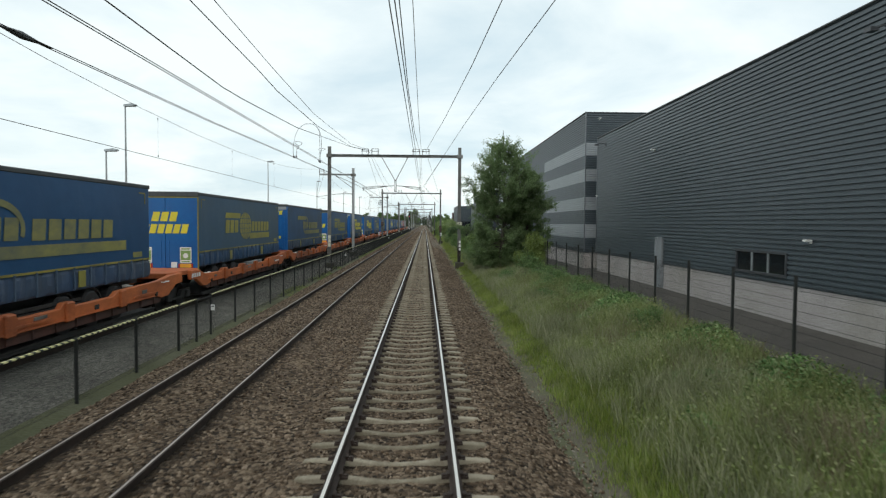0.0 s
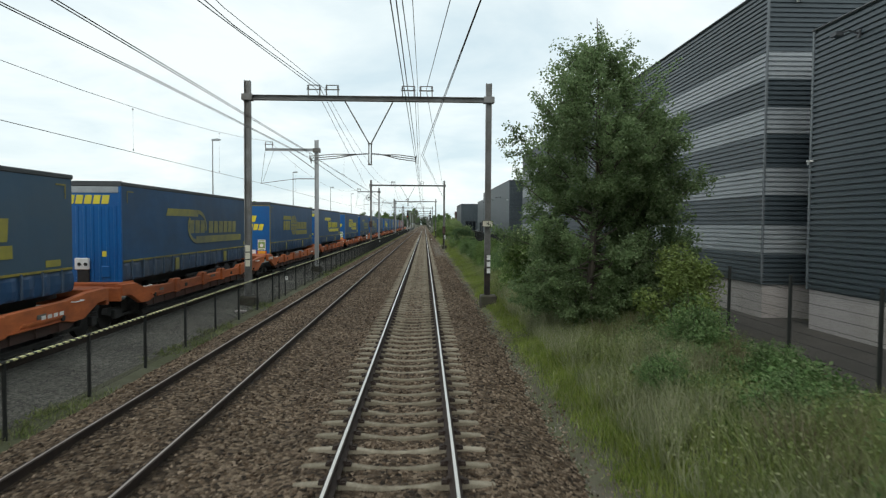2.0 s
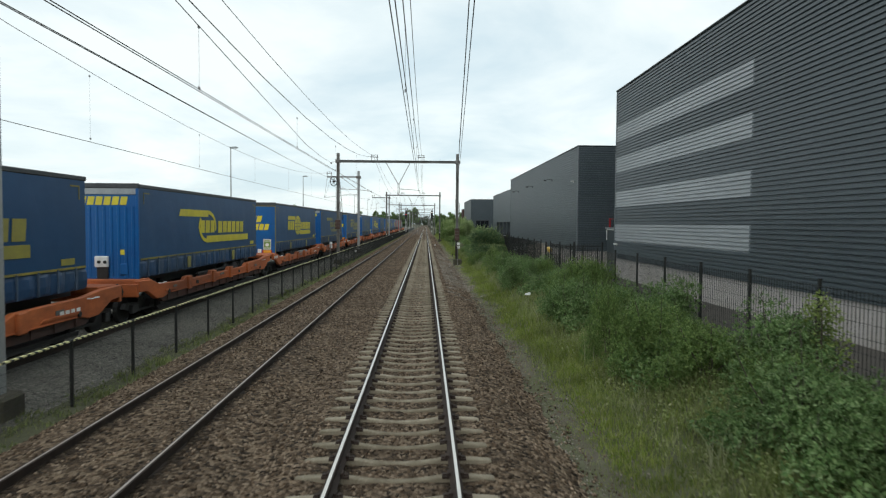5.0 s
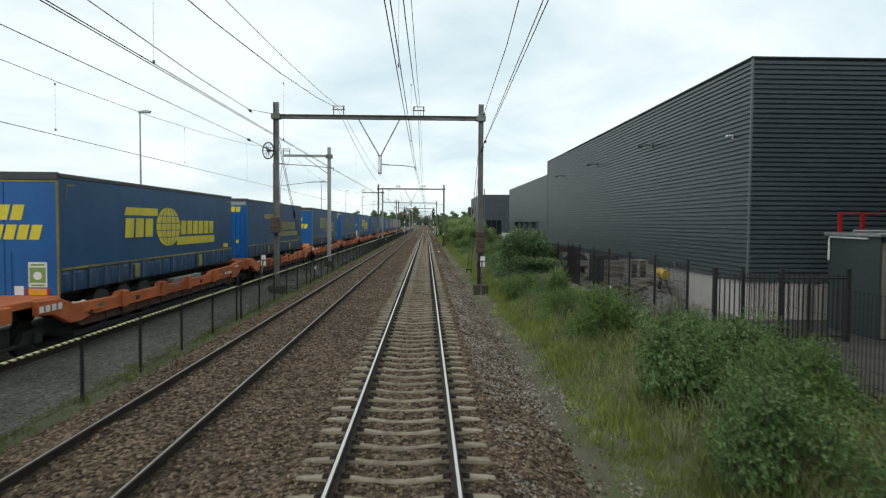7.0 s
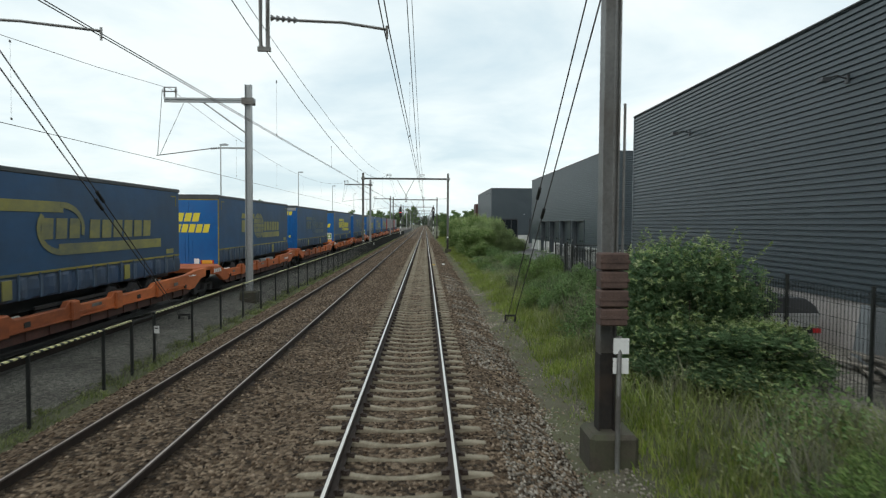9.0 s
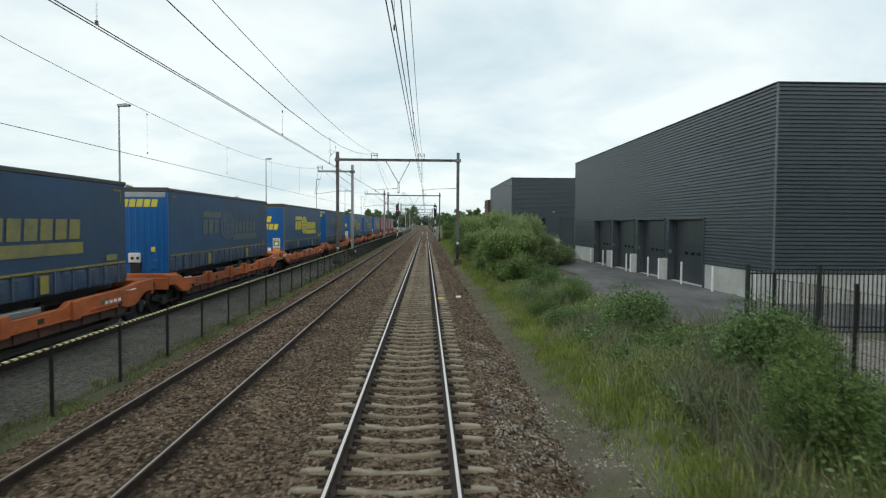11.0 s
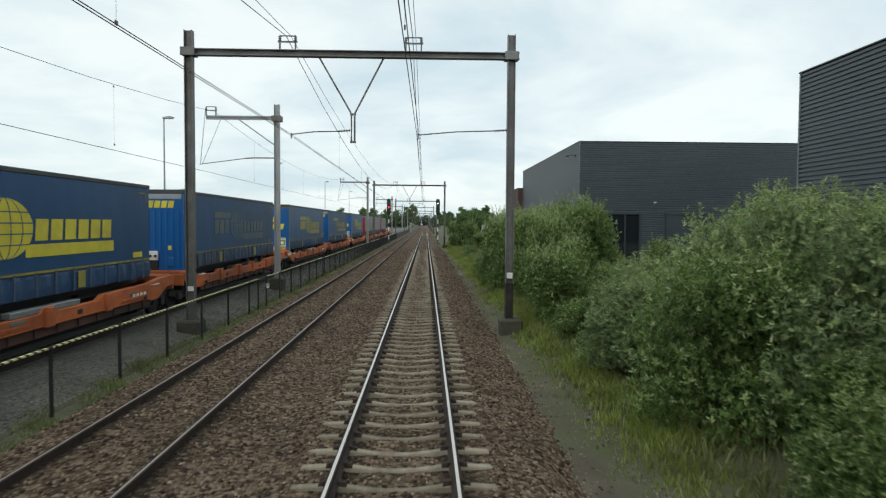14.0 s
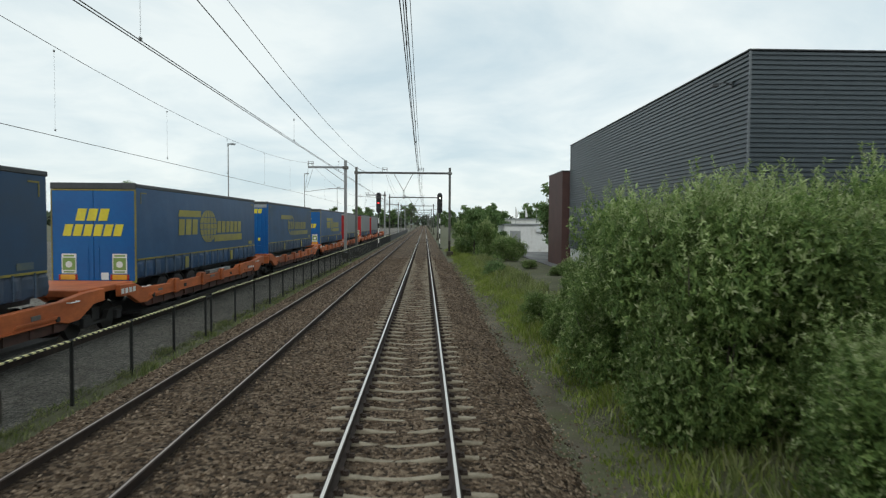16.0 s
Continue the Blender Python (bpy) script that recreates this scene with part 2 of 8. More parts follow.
PLINTH = material("plinth_concrete", (0.40, 0.36, 0.34), (0.52, 0.48, 0.46), 0.85, scale=0.8, fine=20, bump=0.1, grime=(0.36, 0.33, 0.29), grime_at=0.62)
FOOTING = material("footing_concrete", (0.036, 0.030, 0.023), (0.085, 0.071, 0.054), 0.92, scale=4, fine=30, bump=0.4, grime=(0.06, 0.065, 0.035), grime_at=0.55)
RAIL_SIDE = material("rusty_rail", (0.018, 0.012, 0.009), (0.05, 0.031, 0.022), 0.85, scale=5, fine=60, bump=0.2)
RAIL_TOP = material("polished_rail_head", (0.62, 0.59, 0.55), (0.76, 0.73, 0.69), 0.34, 0.9, scale=2, fine=40, bump=0.05, stretch=(1, 0.05, 1))
RAIL_DULL = material("worn_rail_head", (0.30, 0.25, 0.225), (0.44, 0.385, 0.35), 0.4, 0.9, scale=2, fine=40, bump=0.05, stretch=(1, 0.05, 1))
CLADDING = material("anthracite_cladding", (0.050, 0.066, 0.076), (0.070, 0.088, 0.100), 0.42, 0.0, scale=0.35, fine=3.0, bump=0.0, stretch=(1, 0.3, 1.5))
CLADDING_PALE = material("silver_grey_cladding", (0.27, 0.29, 0.305), (0.36, 0.38, 0.395), 0.4, 0.0, scale=0.4, fine=3.0, bump=0.0, stretch=(1, 0.3, 1.5))
TRIM = material("dark_trim", (0.035, 0.038, 0.042), (0.06, 0.063, 0.067), 0.4, scale=2, fine=30, bump=0.02)
CORNER = material("corner_trim_paint", (0.10, 0.115, 0.125), (0.15, 0.165, 0.175), 0.4, scale=2, fine=30, bump=0.02)
JAMB = material("grey_blue_jamb", (0.045, 0.056, 0.063), (0.065, 0.078, 0.086), 0.4, scale=0.9, fine=10, bump=0.02)
DOOR_DARK = material("dark_door_panel", (0.034, 0.046, 0.050), (0.052, 0.066, 0.071), 0.35, scale=0.8, fine=10, bump=0.02)
ROOFING = material("roofing_felt", (0.10, 0.10, 0.10), (0.17, 0.17, 0.165), 0.9, scale=0.6, fine=30, bump=0.2)
RED_BRICK = material("red_brown_cladding", (0.062, 0.030, 0.026), (0.095, 0.046, 0.039), 0.7, scale=0.8, fine=14, bump=0.1)
TARP = material("blue_tarpaulin", (0.014, 0.066, 0.165), (0.022, 0.090, 0.208), 0.45, scale=0.45, fine=5, bump=0.12, bump_size=0.03, spread=0.25, grime=(0.014, 0.062, 0.15), grime_at=0.60, stretch=(1, 0.5, 1), gloss=0.35)
TARP_FADED = material("grimy_blue_tarpaulin", (0.024, 0.084, 0.188), (0.036, 0.108, 0.232), 0.55, scale=0.45, fine=5, bump=0.12, bump_size=0.03, spread=0.3, grime=(0.040, 0.070, 0.115), grime_at=0.56, stretch=(1, 0.5, 1), gloss=0.3)
TARP_DUSTY = material("dusty_blue_tarpaulin", (0.034, 0.086, 0.150), (0.050, 0.112, 0.190), 0.55, scale=0.45, fine=5, bump=0.12, bump_size=0.03, grime=(0.066, 0.105, 0.142), grime_at=0.55, stretch=(1, 0.5, 1), gloss=0.3)
TARP_GREY = material("grey_tarpaulin", (0.11, 0.12, 0.125), (0.17, 0.18, 0.185), 0.5, scale=0.45, fine=5, bump=0.12, bump_size=0.03)
DOOR_BLUE = material("blue_trailer_door", (0.004, 0.088, 0.28), (0.007, 0.115, 0.34), 0.35, scale=0.8, fine=9, bump=0.02, grime=(0.02, 0.07, 0.22), grime_at=0.64)
RED_PAINT = material("red_trailer_paint", (0.30, 0.012, 0.015), (0.42, 0.02, 0.02), 0.4, scale=0.8, fine=9, bump=0.02)
YELLOW = material("yellow_print", (0.62, 0.52, 0.03), (0.74, 0.64, 0.05), 0.5, scale=1.5, fine=14, bump=0.0, grime=(0.42, 0.37, 0.06), grime_at=0.62)
YELLOW_FADED = material("faded_yellow_print", (0.27, 0.25, 0.07), (0.40, 0.355, 0.075), 0.6, scale=0.8, fine=6, bump=0.0, grime=(0.10, 0.115, 0.10), grime_at=0.56, stretch=(1, 0.6, 1.2))
LINE_YELLOW = material("dull_yellow_edging", (0.20, 0.17, 0.035), (0.34, 0.28, 0.05), 0.6, scale=0.8, fine=9, bump=0.0, grime=(0.10, 0.10, 0.06), grime_at=0.58)
SKIRT = material("blue_skirt", (0.026, 0.056, 0.118), (0.046, 0.086, 0.16), 0.6, scale=1.0, fine=8, bump=0.1, spread=0.2, grime=(0.055, 0.068, 0.085), grime_at=0.55)
SKIRT_BLUE = material("clean_blue_skirt", (0.012, 0.052, 0.13), (0.022, 0.074, 0.17), 0.55, scale=1.0, fine=8, bump=0.1, spread=0.2, grime=(0.03, 0.055, 0.09), grime_at=0.60)
STRAP = material("blue_grey_strap", (0.05, 0.085, 0.14), (0.09, 0.13, 0.19), 0.6, scale=3, fine=20, bump=0.0)
EDGE_GREY = material("dark_roof_edge", (0.035, 0.04, 0.043), (0.065, 0.07, 0.073), 0.6, scale=1.5, fine=12, bump=0.05)
ALU = material("dull_aluminium", (0.28, 0.30, 0.31), (0.42, 0.44, 0.45), 0.4, 0.6, scale=2, fine=20, bump=0.03)
ORANGE = material("orange_wagon_paint", (0.50, 0.125, 0.036), (0.66, 0.185, 0.058), 0.6, scale=0.9, fine=9, bump=0.1, spread=0.2, grime=(0.24, 0.07, 0.03), grime_at=0.53, stretch=(1, 0.6, 1.5), gloss=0.3)
ORANGE_DARK = material("dark_red_brown_wagon_paint", (0.060, 0.023, 0.017), (0.115, 0.038, 0.025), 0.75, scale=1.2, fine=10, bump=0.1, grime=(0.045, 0.024, 0.018), grime_at=0.52)
SOOT = material("sooty_steel", (0.012, 0.012, 0.012), (0.03, 0.029, 0.027), 0.8, scale=3, fine=20, bump=0.2)
TYRE = material("tyre_rubber", (0.012, 0.012, 0.013), (0.025, 0.025, 0.026), 0.85, scale=8, fine=40, bump=0.2)
GALV = material("weathered_galvanised_steel", (0.13, 0.13, 0.125), (0.23, 0.23, 0.22), 0.55, 0.4, scale=1.6, fine=18, bump=0.08, spread=0.2, grime=(0.10, 0.085, 0.07), grime_at=0.58)
GALV_PALE = material("galvanised_steel", (0.30, 0.31, 0.31), (0.42, 0.43, 0.43), 0.5, 0.4, scale=1.6, fine=18, bump=0.05, spread=0.2)
MAST_BLACK = material("black_mast_paint", (0.012, 0.011, 0.010), (0.03, 0.027, 0.024), 0.7, scale=3, fine=24, bump=0.1, grime=(0.06, 0.04, 0.03), grime_at=0.64)
WIRE = material("copper_wire_patina", (0.05, 0.048, 0.045), (0.09, 0.085, 0.08), 0.6, 0.3, scale=3, fine=30, bump=0.0)
STEEL_DOOR = material("grey_painted_door", (0.19, 0.205, 0.215), (0.25, 0.265, 0.275), 0.5, scale=0.8, fine=12, bump=0.02)
CREAM = material("cream_enamel", (0.60, 0.58, 0.46), (0.74, 0.71, 0.58), 0.5, scale=3, fine=25, bump=0.02, grime=(0.48, 0.44, 0.34), grime_at=0.62)
INSULATOR = material("grey_porcelain", (0.12, 0.12, 0.12), (0.20, 0.20, 0.20), 0.3, scale=4, fine=30, bump=0.0)
FENCE = material("black_fence_coating", (0.010, 0.012, 0.011), (0.022, 0.024, 0.022), 0.6, scale=5, fine=40, bump=0.05)
HAZARD = striped_material("hazard_tape", (0.02, 0.02, 0.02), (0.74, 0.70, 0.36), 0.21)
WHITE = material("white_enamel", (0.66, 0.67, 0.65), (0.80, 0.80, 0.78), 0.5, scale=3, fine=25, bump=0.02, grime=(0.52, 0.50, 0.45), grime_at=0.66)
BLACK = material("black_lettering", (0.012, 0.012, 0.012), (0.022, 0.022, 0.022), 0.6, scale=5, fine=40, bump=0.0)
GREEN_PRINT = material("green_sticker", (0.16, 0.28, 0.07), (0.23, 0.36, 0.11), 0.5, scale=6, fine=40, bump=0.0)
GREEN_SIGN = material("green_sign_letters", (0.06, 0.40, 0.08), (0.10, 0.52, 0.12), 0.5, scale=6, fine=40, bump=0.0)
REFLECTOR = material("orange_reflector", (0.62, 0.28, 0.02), (0.78, 0.38, 0.04), 0.4, scale=6, fine=40, bump=0.0)
BALISE_YELLOW = material("yellow_plastic", (0.62, 0.40, 0.05), (0.76, 0.52, 0.09), 0.55, scale=6, fine=40, bump=0.05, grime=(0.36, 0.24, 0.06), grime_at=0.6)
RUST_WEIGHT = material("rusty_cast_weight", (0.055, 0.034, 0.028), (0.12, 0.075, 0.06), 0.85, scale=4, fine=30, bump=0.25)
BARK = material("bark", (0.05, 0.042, 0.032), (0.12, 0.10, 0.078), 0.9, scale=6, fine=40, bump=0.5, stretch=(1, 1, 0.3))
LEAF = island_material("shrub_leaf", [(0.085, 0.142, 0.045), (0.120, 0.194, 0.058), (0.172, 0.258, 0.075), (0.25, 0.33, 0.115)], 0.62, 0.45, 0.2)
LEAF_BLUE = island_material("blue_green_leaf", [(0.085, 0.150, 0.070), (0.110, 0.185, 0.086), (0.140, 0.220, 0.104), (0.18, 0.26, 0.135)], 0.7, 0.5, 0.2)
LEAF_PALE = island_material("pale_shrub_leaf", [(0.165, 0.228, 0.105), (0.205, 0.28, 0.125), (0.25, 0.325, 0.15), (0.31, 0.375, 0.19)], 0.7, 0.5, 0.2)
LEAF_TIP = island_material("young_shoot_leaf", [(0.165, 0.255, 0.075), (0.26, 0.345, 0.125), (0.355, 0.425, 0.19), (0.425, 0.46, 0.265)], 0.6, 0.4, 0.2)
LEAF_DARK = island_material("dark_leaf", [(0.062, 0.120, 0.037), (0.110, 0.194, 0.062), (0.175, 0.269, 0.098), (0.250, 0.325, 0.156)], 0.62, 0.3, 0.2)
LEAF_POPLAR = island_material("poplar_leaf", [(0.135, 0.200, 0.086), (0.165, 0.235, 0.105), (0.198, 0.268, 0.124), (0.24, 0.305, 0.165)], 0.75, 0.55, 0.12)
LEAF_YELLOW = island_material("yellowish_leaf", [(0.15, 0.205, 0.05), (0.22, 0.29, 0.075), (0.30, 0.365, 0.12)], 0.5, 0.4)
LEAF_FAR = island_material("far_leaf", [(0.055, 0.082, 0.045), (0.085, 0.115, 0.068)], 0.7)
BLADE = island_material("grass_blade", [(0.115, 0.155, 0.046), (0.172, 0.212, 0.070), (0.225, 0.258, 0.100), (0.31, 0.32, 0.175)], 0.6, 0.3, 0.2)
BLADE_LIME = island_material("yellow_green_blade", [(0.115, 0.175, 0.026), (0.18, 0.245, 0.042), (0.24, 0.285, 0.066), (0.30, 0.315, 0.12)], 0.6, 0.3, 0.2)
SCRUB = island_material("grey_scrub_stem", [(0.120, 0.120, 0.084), (0.192, 0.186, 0.132), (0.156, 0.192, 0.108), (0.252, 0.240, 0.180)], 0.8, 0.2, 0.1)
STALK = island_material("reddish_dry_stalk", [(0.16, 0.125, 0.085), (0.23, 0.18, 0.125), (0.20, 0.185, 0.11), (0.29, 0.24, 0.175)], 0.8, 0.2, 0.1)
OLD_WOOD = material("weathered_grey_wood", (0.17, 0.15, 0.125), (0.34, 0.305, 0.26), 0.9, scale=3, fine=30, bump=0.3, spread=0.4, stretch=(1, 0.3, 1))
YELLOW_GHOST = material("worn_off_yellow_print", (0.125, 0.14, 0.085), (0.20, 0.195, 0.085), 0.6, scale=0.8, fine=6, bump=0.0, grime=(0.035, 0.085, 0.16), grime_at=0.52, stretch=(1, 0.6, 1.2))
YELLOW_DULL = material("dull_yellow_print", (0.31, 0.275, 0.045), (0.44, 0.385, 0.055), 0.55, scale=0.8, fine=6, bump=0.0, grime=(0.19, 0.18, 0.075), grime_at=0.56, stretch=(1, 0.6, 1.2))
BLADE_DRY = island_material("seeding_grass", [(0.17, 0.20, 0.095), (0.26, 0.275, 0.15), (0.35, 0.345, 0.22)], 0.7, 0.25)
GLASS = bpy.data.materials.new("window_glass")
GLASS.use_nodes = True
_g = GLASS.node_tree.nodes["Principled BSDF"]
_g.inputs["Base Color"].default_value, _g.inputs["Roughness"].default_value, _g.inputs["Specular IOR Level"].default_value = (0.012, 0.016, 0.018, 1), 0.06, 0.6
def lit(name, colour, strength):
    m = bpy.data.materials.new(name)
    m.use_nodes = True
    p = m.node_tree.nodes["Principled BSDF"]
    p.inputs["Base Color"].default_value = (*colour, 1)
    p.inputs["Emission Color"].default_value, p.inputs["Emission Strength"].default_value = (*colour, 1), strength
    return m


RED_LIT, WHITE_LIT = lit("lit_red_lens", (0.9, 0.03, 0.03), 4.0), lit("lit_white_lens", (0.9, 0.88, 0.8), 3.0)
LAMP_GLASS = material("pale_lamp_glass", (0.62, 0.64, 0.64), (0.74, 0.75, 0.75), 0.3, scale=6, fine=40, bump=0.0)


# ---- building blocks ----
class Geo:
    """Collects boxes, prisms and tubes into one mesh."""

    def __init__(self):
        self.v, self.f = [], []

    def add(self, verts, faces):
        n = len(self.v)
        self.v += [tuple(p) for p in verts]
        self.f += [tuple(i + n for i in q) for q in faces]
        return self

    def box(self, x0, x1, y0, y1, z0, z1):
        vs = [(x, y, z) for z in (z0, z1) for y in (y0, y1) for x in (x0, x1)]
        return self.add(vs, [(0, 2, 3, 1), (4, 5, 7, 6), (0, 1, 5, 4), (2, 6, 7, 3), (0, 4, 6, 2), (1, 3, 7, 5)])

    def prism(self, poly, a, b, axis="x"):
        """A polygon, given in the other two axes, drawn out from a to b along an axis."""
        k = len(poly)
        put = {"x": lambda p, q: (q, p[0], p[1]), "y": lambda p, q: (p[0], q, p[1]), "z": lambda p, q: (p[0], p[1], q)}[axis]
        vs = [put(p, a) for p in poly] + [put(p, b) for p in poly]
        fs = [(i, (i + 1) % k, k + (i + 1) % k, k + i) for i in range(k)]
        return self.add(vs, fs + [tuple(range(k - 1, -1, -1)), tuple(range(k, 2 * k))])

    def tube(self, points, r, sides=6, r1=None):
        """A round bar along a line of points, from radius r to r1."""
        pts = [Vector(p) for p in points]
        n = len(pts)
        rings = []
        for i, p in enumerate(pts):
            d = (pts[min(i + 1, n - 1)] - pts[max(i - 1, 0)]).normalized()
            side = d.cross(Vector((0, 0, 1)) if abs(d.z) < 0.95 else Vector((0, 1, 0))).normalized()
            top = side.cross(d)
            rr = r if r1 is None else r + (r1 - r) * i / (n - 1)
            rings.append([p + rr * (math.cos(a) * side + math.sin(a) * top) for a in (2 * math.pi * k / sides for k in range(sides))])
        vs = [q for ring in rings for q in ring]
        fs = [(i * sides + k, i * sides + (k + 1) % sides, (i + 1) * sides + (k + 1) % sides, (i + 1) * sides + k) for i in range(n - 1) for k in range(sides)]
        return self.add(vs, fs + [tuple(range(sides - 1, -1, -1)), tuple((n - 1) * sides + k for k in range(sides))])

    def wheel(self, c, r, w, axis="x", sides=20):
        poly = [(r * math.cos(2 * math.pi * k / sides), r * math.sin(2 * math.pi * k / sides)) for k in range(sides)]
        if axis == "x":
            return self.prism([(c[1] + p, c[2] + q) for p, q in poly], c[0] - w / 2, c[0] + w / 2, "x")
        if axis == "y":
            return self.prism([(c[0] + p, c[2] + q) for p, q in poly], c[1] - w / 2, c[1] + w / 2, "y")
        return self.prism([(c[0] + p, c[1] + q) for p, q in poly], c[2] - w / 2, c[2] + w / 2, "z")

    def mesh(self, name, mat, bevel=0.0):
        me = bpy.data.meshes.new(name)
        me.from_pydata(self.v, [], self.f)
        bm = bmesh.new()
        bm.from_mesh(me)
        bmesh.ops.recalc_face_normals(bm, faces=bm.faces[:])
        if bevel:
            edges = [e for e in bm.edges if len(e.link_faces) == 2 and e.calc_face_angle(0) > 0.5]
            bmesh.ops.bevel(bm, geom=edges, offset=bevel, segments=1, affect="EDGES")
        bm.to_mesh(me)
        bm.free()
        me.materials.append(mat)
        return me


def part(name, geo, mat, parent=None, label="", bevel=0.0):
    ob = new(name, geo.mesh(name, mat, bevel))
    if parent:
        ob.parent = parent
    return tagged(ob, label) if label else ob


def thing(name, label, category, at=(0, 0, 0), group="", kind=""):
    ob = new(name)
    ob.location = at
    ob.empty_display_size = 0.2
    return tagged(ob, label, category, group, kind)


def raw_mesh(name, verts, faces, mat, smooth=False):
    """A mesh from arrays of places and of triangles or quads."""
    verts, faces = np.asarray(verts, dtype=np.float32), np.asarray(faces, dtype=np.int32)
    me = bpy.data.meshes.new(name)
    n, k = faces.shape
    me.vertices.add(len(verts))
    me.vertices.foreach_set("co", verts.ravel())
    me.loops.add(n * k)
    me.loops.foreach_set("vertex_index", faces.ravel())
    me.polygons.add(n)
    me.polygons.foreach_set("loop_start", np.arange(n, dtype=np.int32) * k)
    if smooth:
        me.polygons.foreach_set("use_smooth", np.ones(n, dtype=bool))
    me.update(calc_edges=True)
    me.materials.append(mat)
    return me


def strip_sheet(name, xs, ys, height, mat, smooth=True):
    """A sheet over a grid of x and y, with its height from a function."""
    xs, ys = np.array(xs), np.array(ys)
    X, Y = np.meshgrid(xs, ys)
    Z = height(X, Y)
    vs = np.stack([X, Y, Z], -1).reshape(-1, 3)
    a = (np.arange(len(ys) - 1)[:, None] * len(xs) + np.arange(len(xs) - 1)[None, :]).ravel()
    fs = np.stack([a, a + 1, a + 1 + len(xs), a + len(xs)], -1)
    return raw_mesh(name, vs, fs, mat, smooth)


def wobble(X, Y, size, seed):
    """Smooth random waves, about -1 to 1."""
    rs = np.random.RandomState(seed)
    out = 0
    for k in range(7):
        a, p = rs.uniform(0, 2 * np.pi), rs.uniform(0, 2 * np.pi)
        q = 2 * np.pi / (size * rs.uniform(0.6, 1.8))
        out = out + np.sin((X * np.cos(a) + Y * np.sin(a)) * q + p)
    return out / 4.0


# ---- ground ----
GX = [-2500, -400, -120, -60, -30, -16, -12, -7.2, -6.7, -6.3, -6.0, -5.6, -3, 0, 2.2, 2.6, 3.0, 3.4, 3.9, 4.4, 4.9, 5.4, 5.9, 6.4, 6.9, 7.4, 8.0, 9, 11, 14, 30, 80, 400, 2500]
GZ = [-0.5, -0.5, -0.5, -0.5, -0.5, -0.5, -0.5, -0.5, -0.5, -0.5, -0.55, -0.62, -0.7, -0.7, -0.65, -0.55, -0.5, -0.45, -0.36, -0.28, -0.2, -0.12, -0.05, 0, 0.03, 0.05, 0.05, 0.05, 0.05, 0.05, 0.05, 0.05, 0.05, 0.05]


def on_verge(X, Y):
    """True where plants may grow, off the paved yard."""
    return ((X < 6.75) | (Y < 139.2) | (Y > 158.5)) & ~((X > 6.8 + 0.25 * wobble(X * 0, Y, 2.5, 63)) & (Y > 97.5) & (Y < 113))


def ground_height(X, Y):
    z = np.interp(X, GX, GZ)
    verge = np.clip((X - 2.6) / 1.0, 0, 1) * np.clip((7.6 - X) / 0.6, 0, 1)
    return z + verge * 0.09 * wobble(X, Y, 3.0, 4)


GY = list(np.arange(-40, 330, 1.0)) + [340, 360, 400, 460, 560, 720, 1000, 1500, 2600]
tagged(new("ground", strip_sheet("ground", GX, GY, ground_height, SOIL)), "grassy soil with bare patches beside the railway", "ground", kind="structure")

BX = [-6.15, -5.9, -5.5, -5.1, -4.53, -3.8, -3.06, -2.6, -2.2, -1.8, -1.45, -1.3, -0.75, 0, 0.75, 1.3, 1.5, 1.9, 2.25, 2.6, 2.72]
BZ = [-0.62, -0.46, -0.27, -0.17, -0.13, -0.13, -0.13, -0.17, -0.24, -0.26, -0.222, -0.212, -0.238, -0.255, -0.238, -0.212, -0.222, -0.30, -0.43, -0.58, -0.68]


def ballast_height(X, Y):
    edge = np.clip((X - 1.9) / 0.4, 0, 1)
    return np.interp(X, BX, BZ) + 0.03 * (np.abs(X) < 1.3) * np.clip((Y - 228) / 8, 0, 1) + 0.018 * wobble(X, Y, 0.9, 9) + 0.012 * wobble(X, Y, 0.35, 10) + edge * (0.05 * wobble(X, Y, 1.6, 12) + 0.04 * wobble(X, Y, 0.5, 14))


bxs = np.unique(np.concatenate([np.linspace(-6.15, 2.72, 60), BX]))
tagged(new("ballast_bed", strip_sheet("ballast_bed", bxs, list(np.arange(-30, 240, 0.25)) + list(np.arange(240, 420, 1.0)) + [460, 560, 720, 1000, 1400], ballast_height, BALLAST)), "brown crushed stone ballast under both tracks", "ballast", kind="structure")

tagged(new("sand_path", strip_sheet("sand_path", np.linspace(2.45, 3.55, 12), np.arange(4, 235, 0.4), lambda X, Y: ground_height(X, Y) + 0.022 + 0.012 * wobble(X, Y, 0.8, 15) - 0.16 * np.clip(np.abs(X - 2.9 - 0.10 * wobble(X * 0, Y, 6, 3)) - np.interp(Y, [6, 45, 70, 98, 114, 174, 184, 235], [0.10, 0.03, 0.02, 0.12, 0.27, 0.30, 0.10, -0.05]) + 0.09 * wobble(X, Y, 1.5, 13), 0, 1), SAND)), "grey trodden sand path beside the ballast", "path", kind="structure")

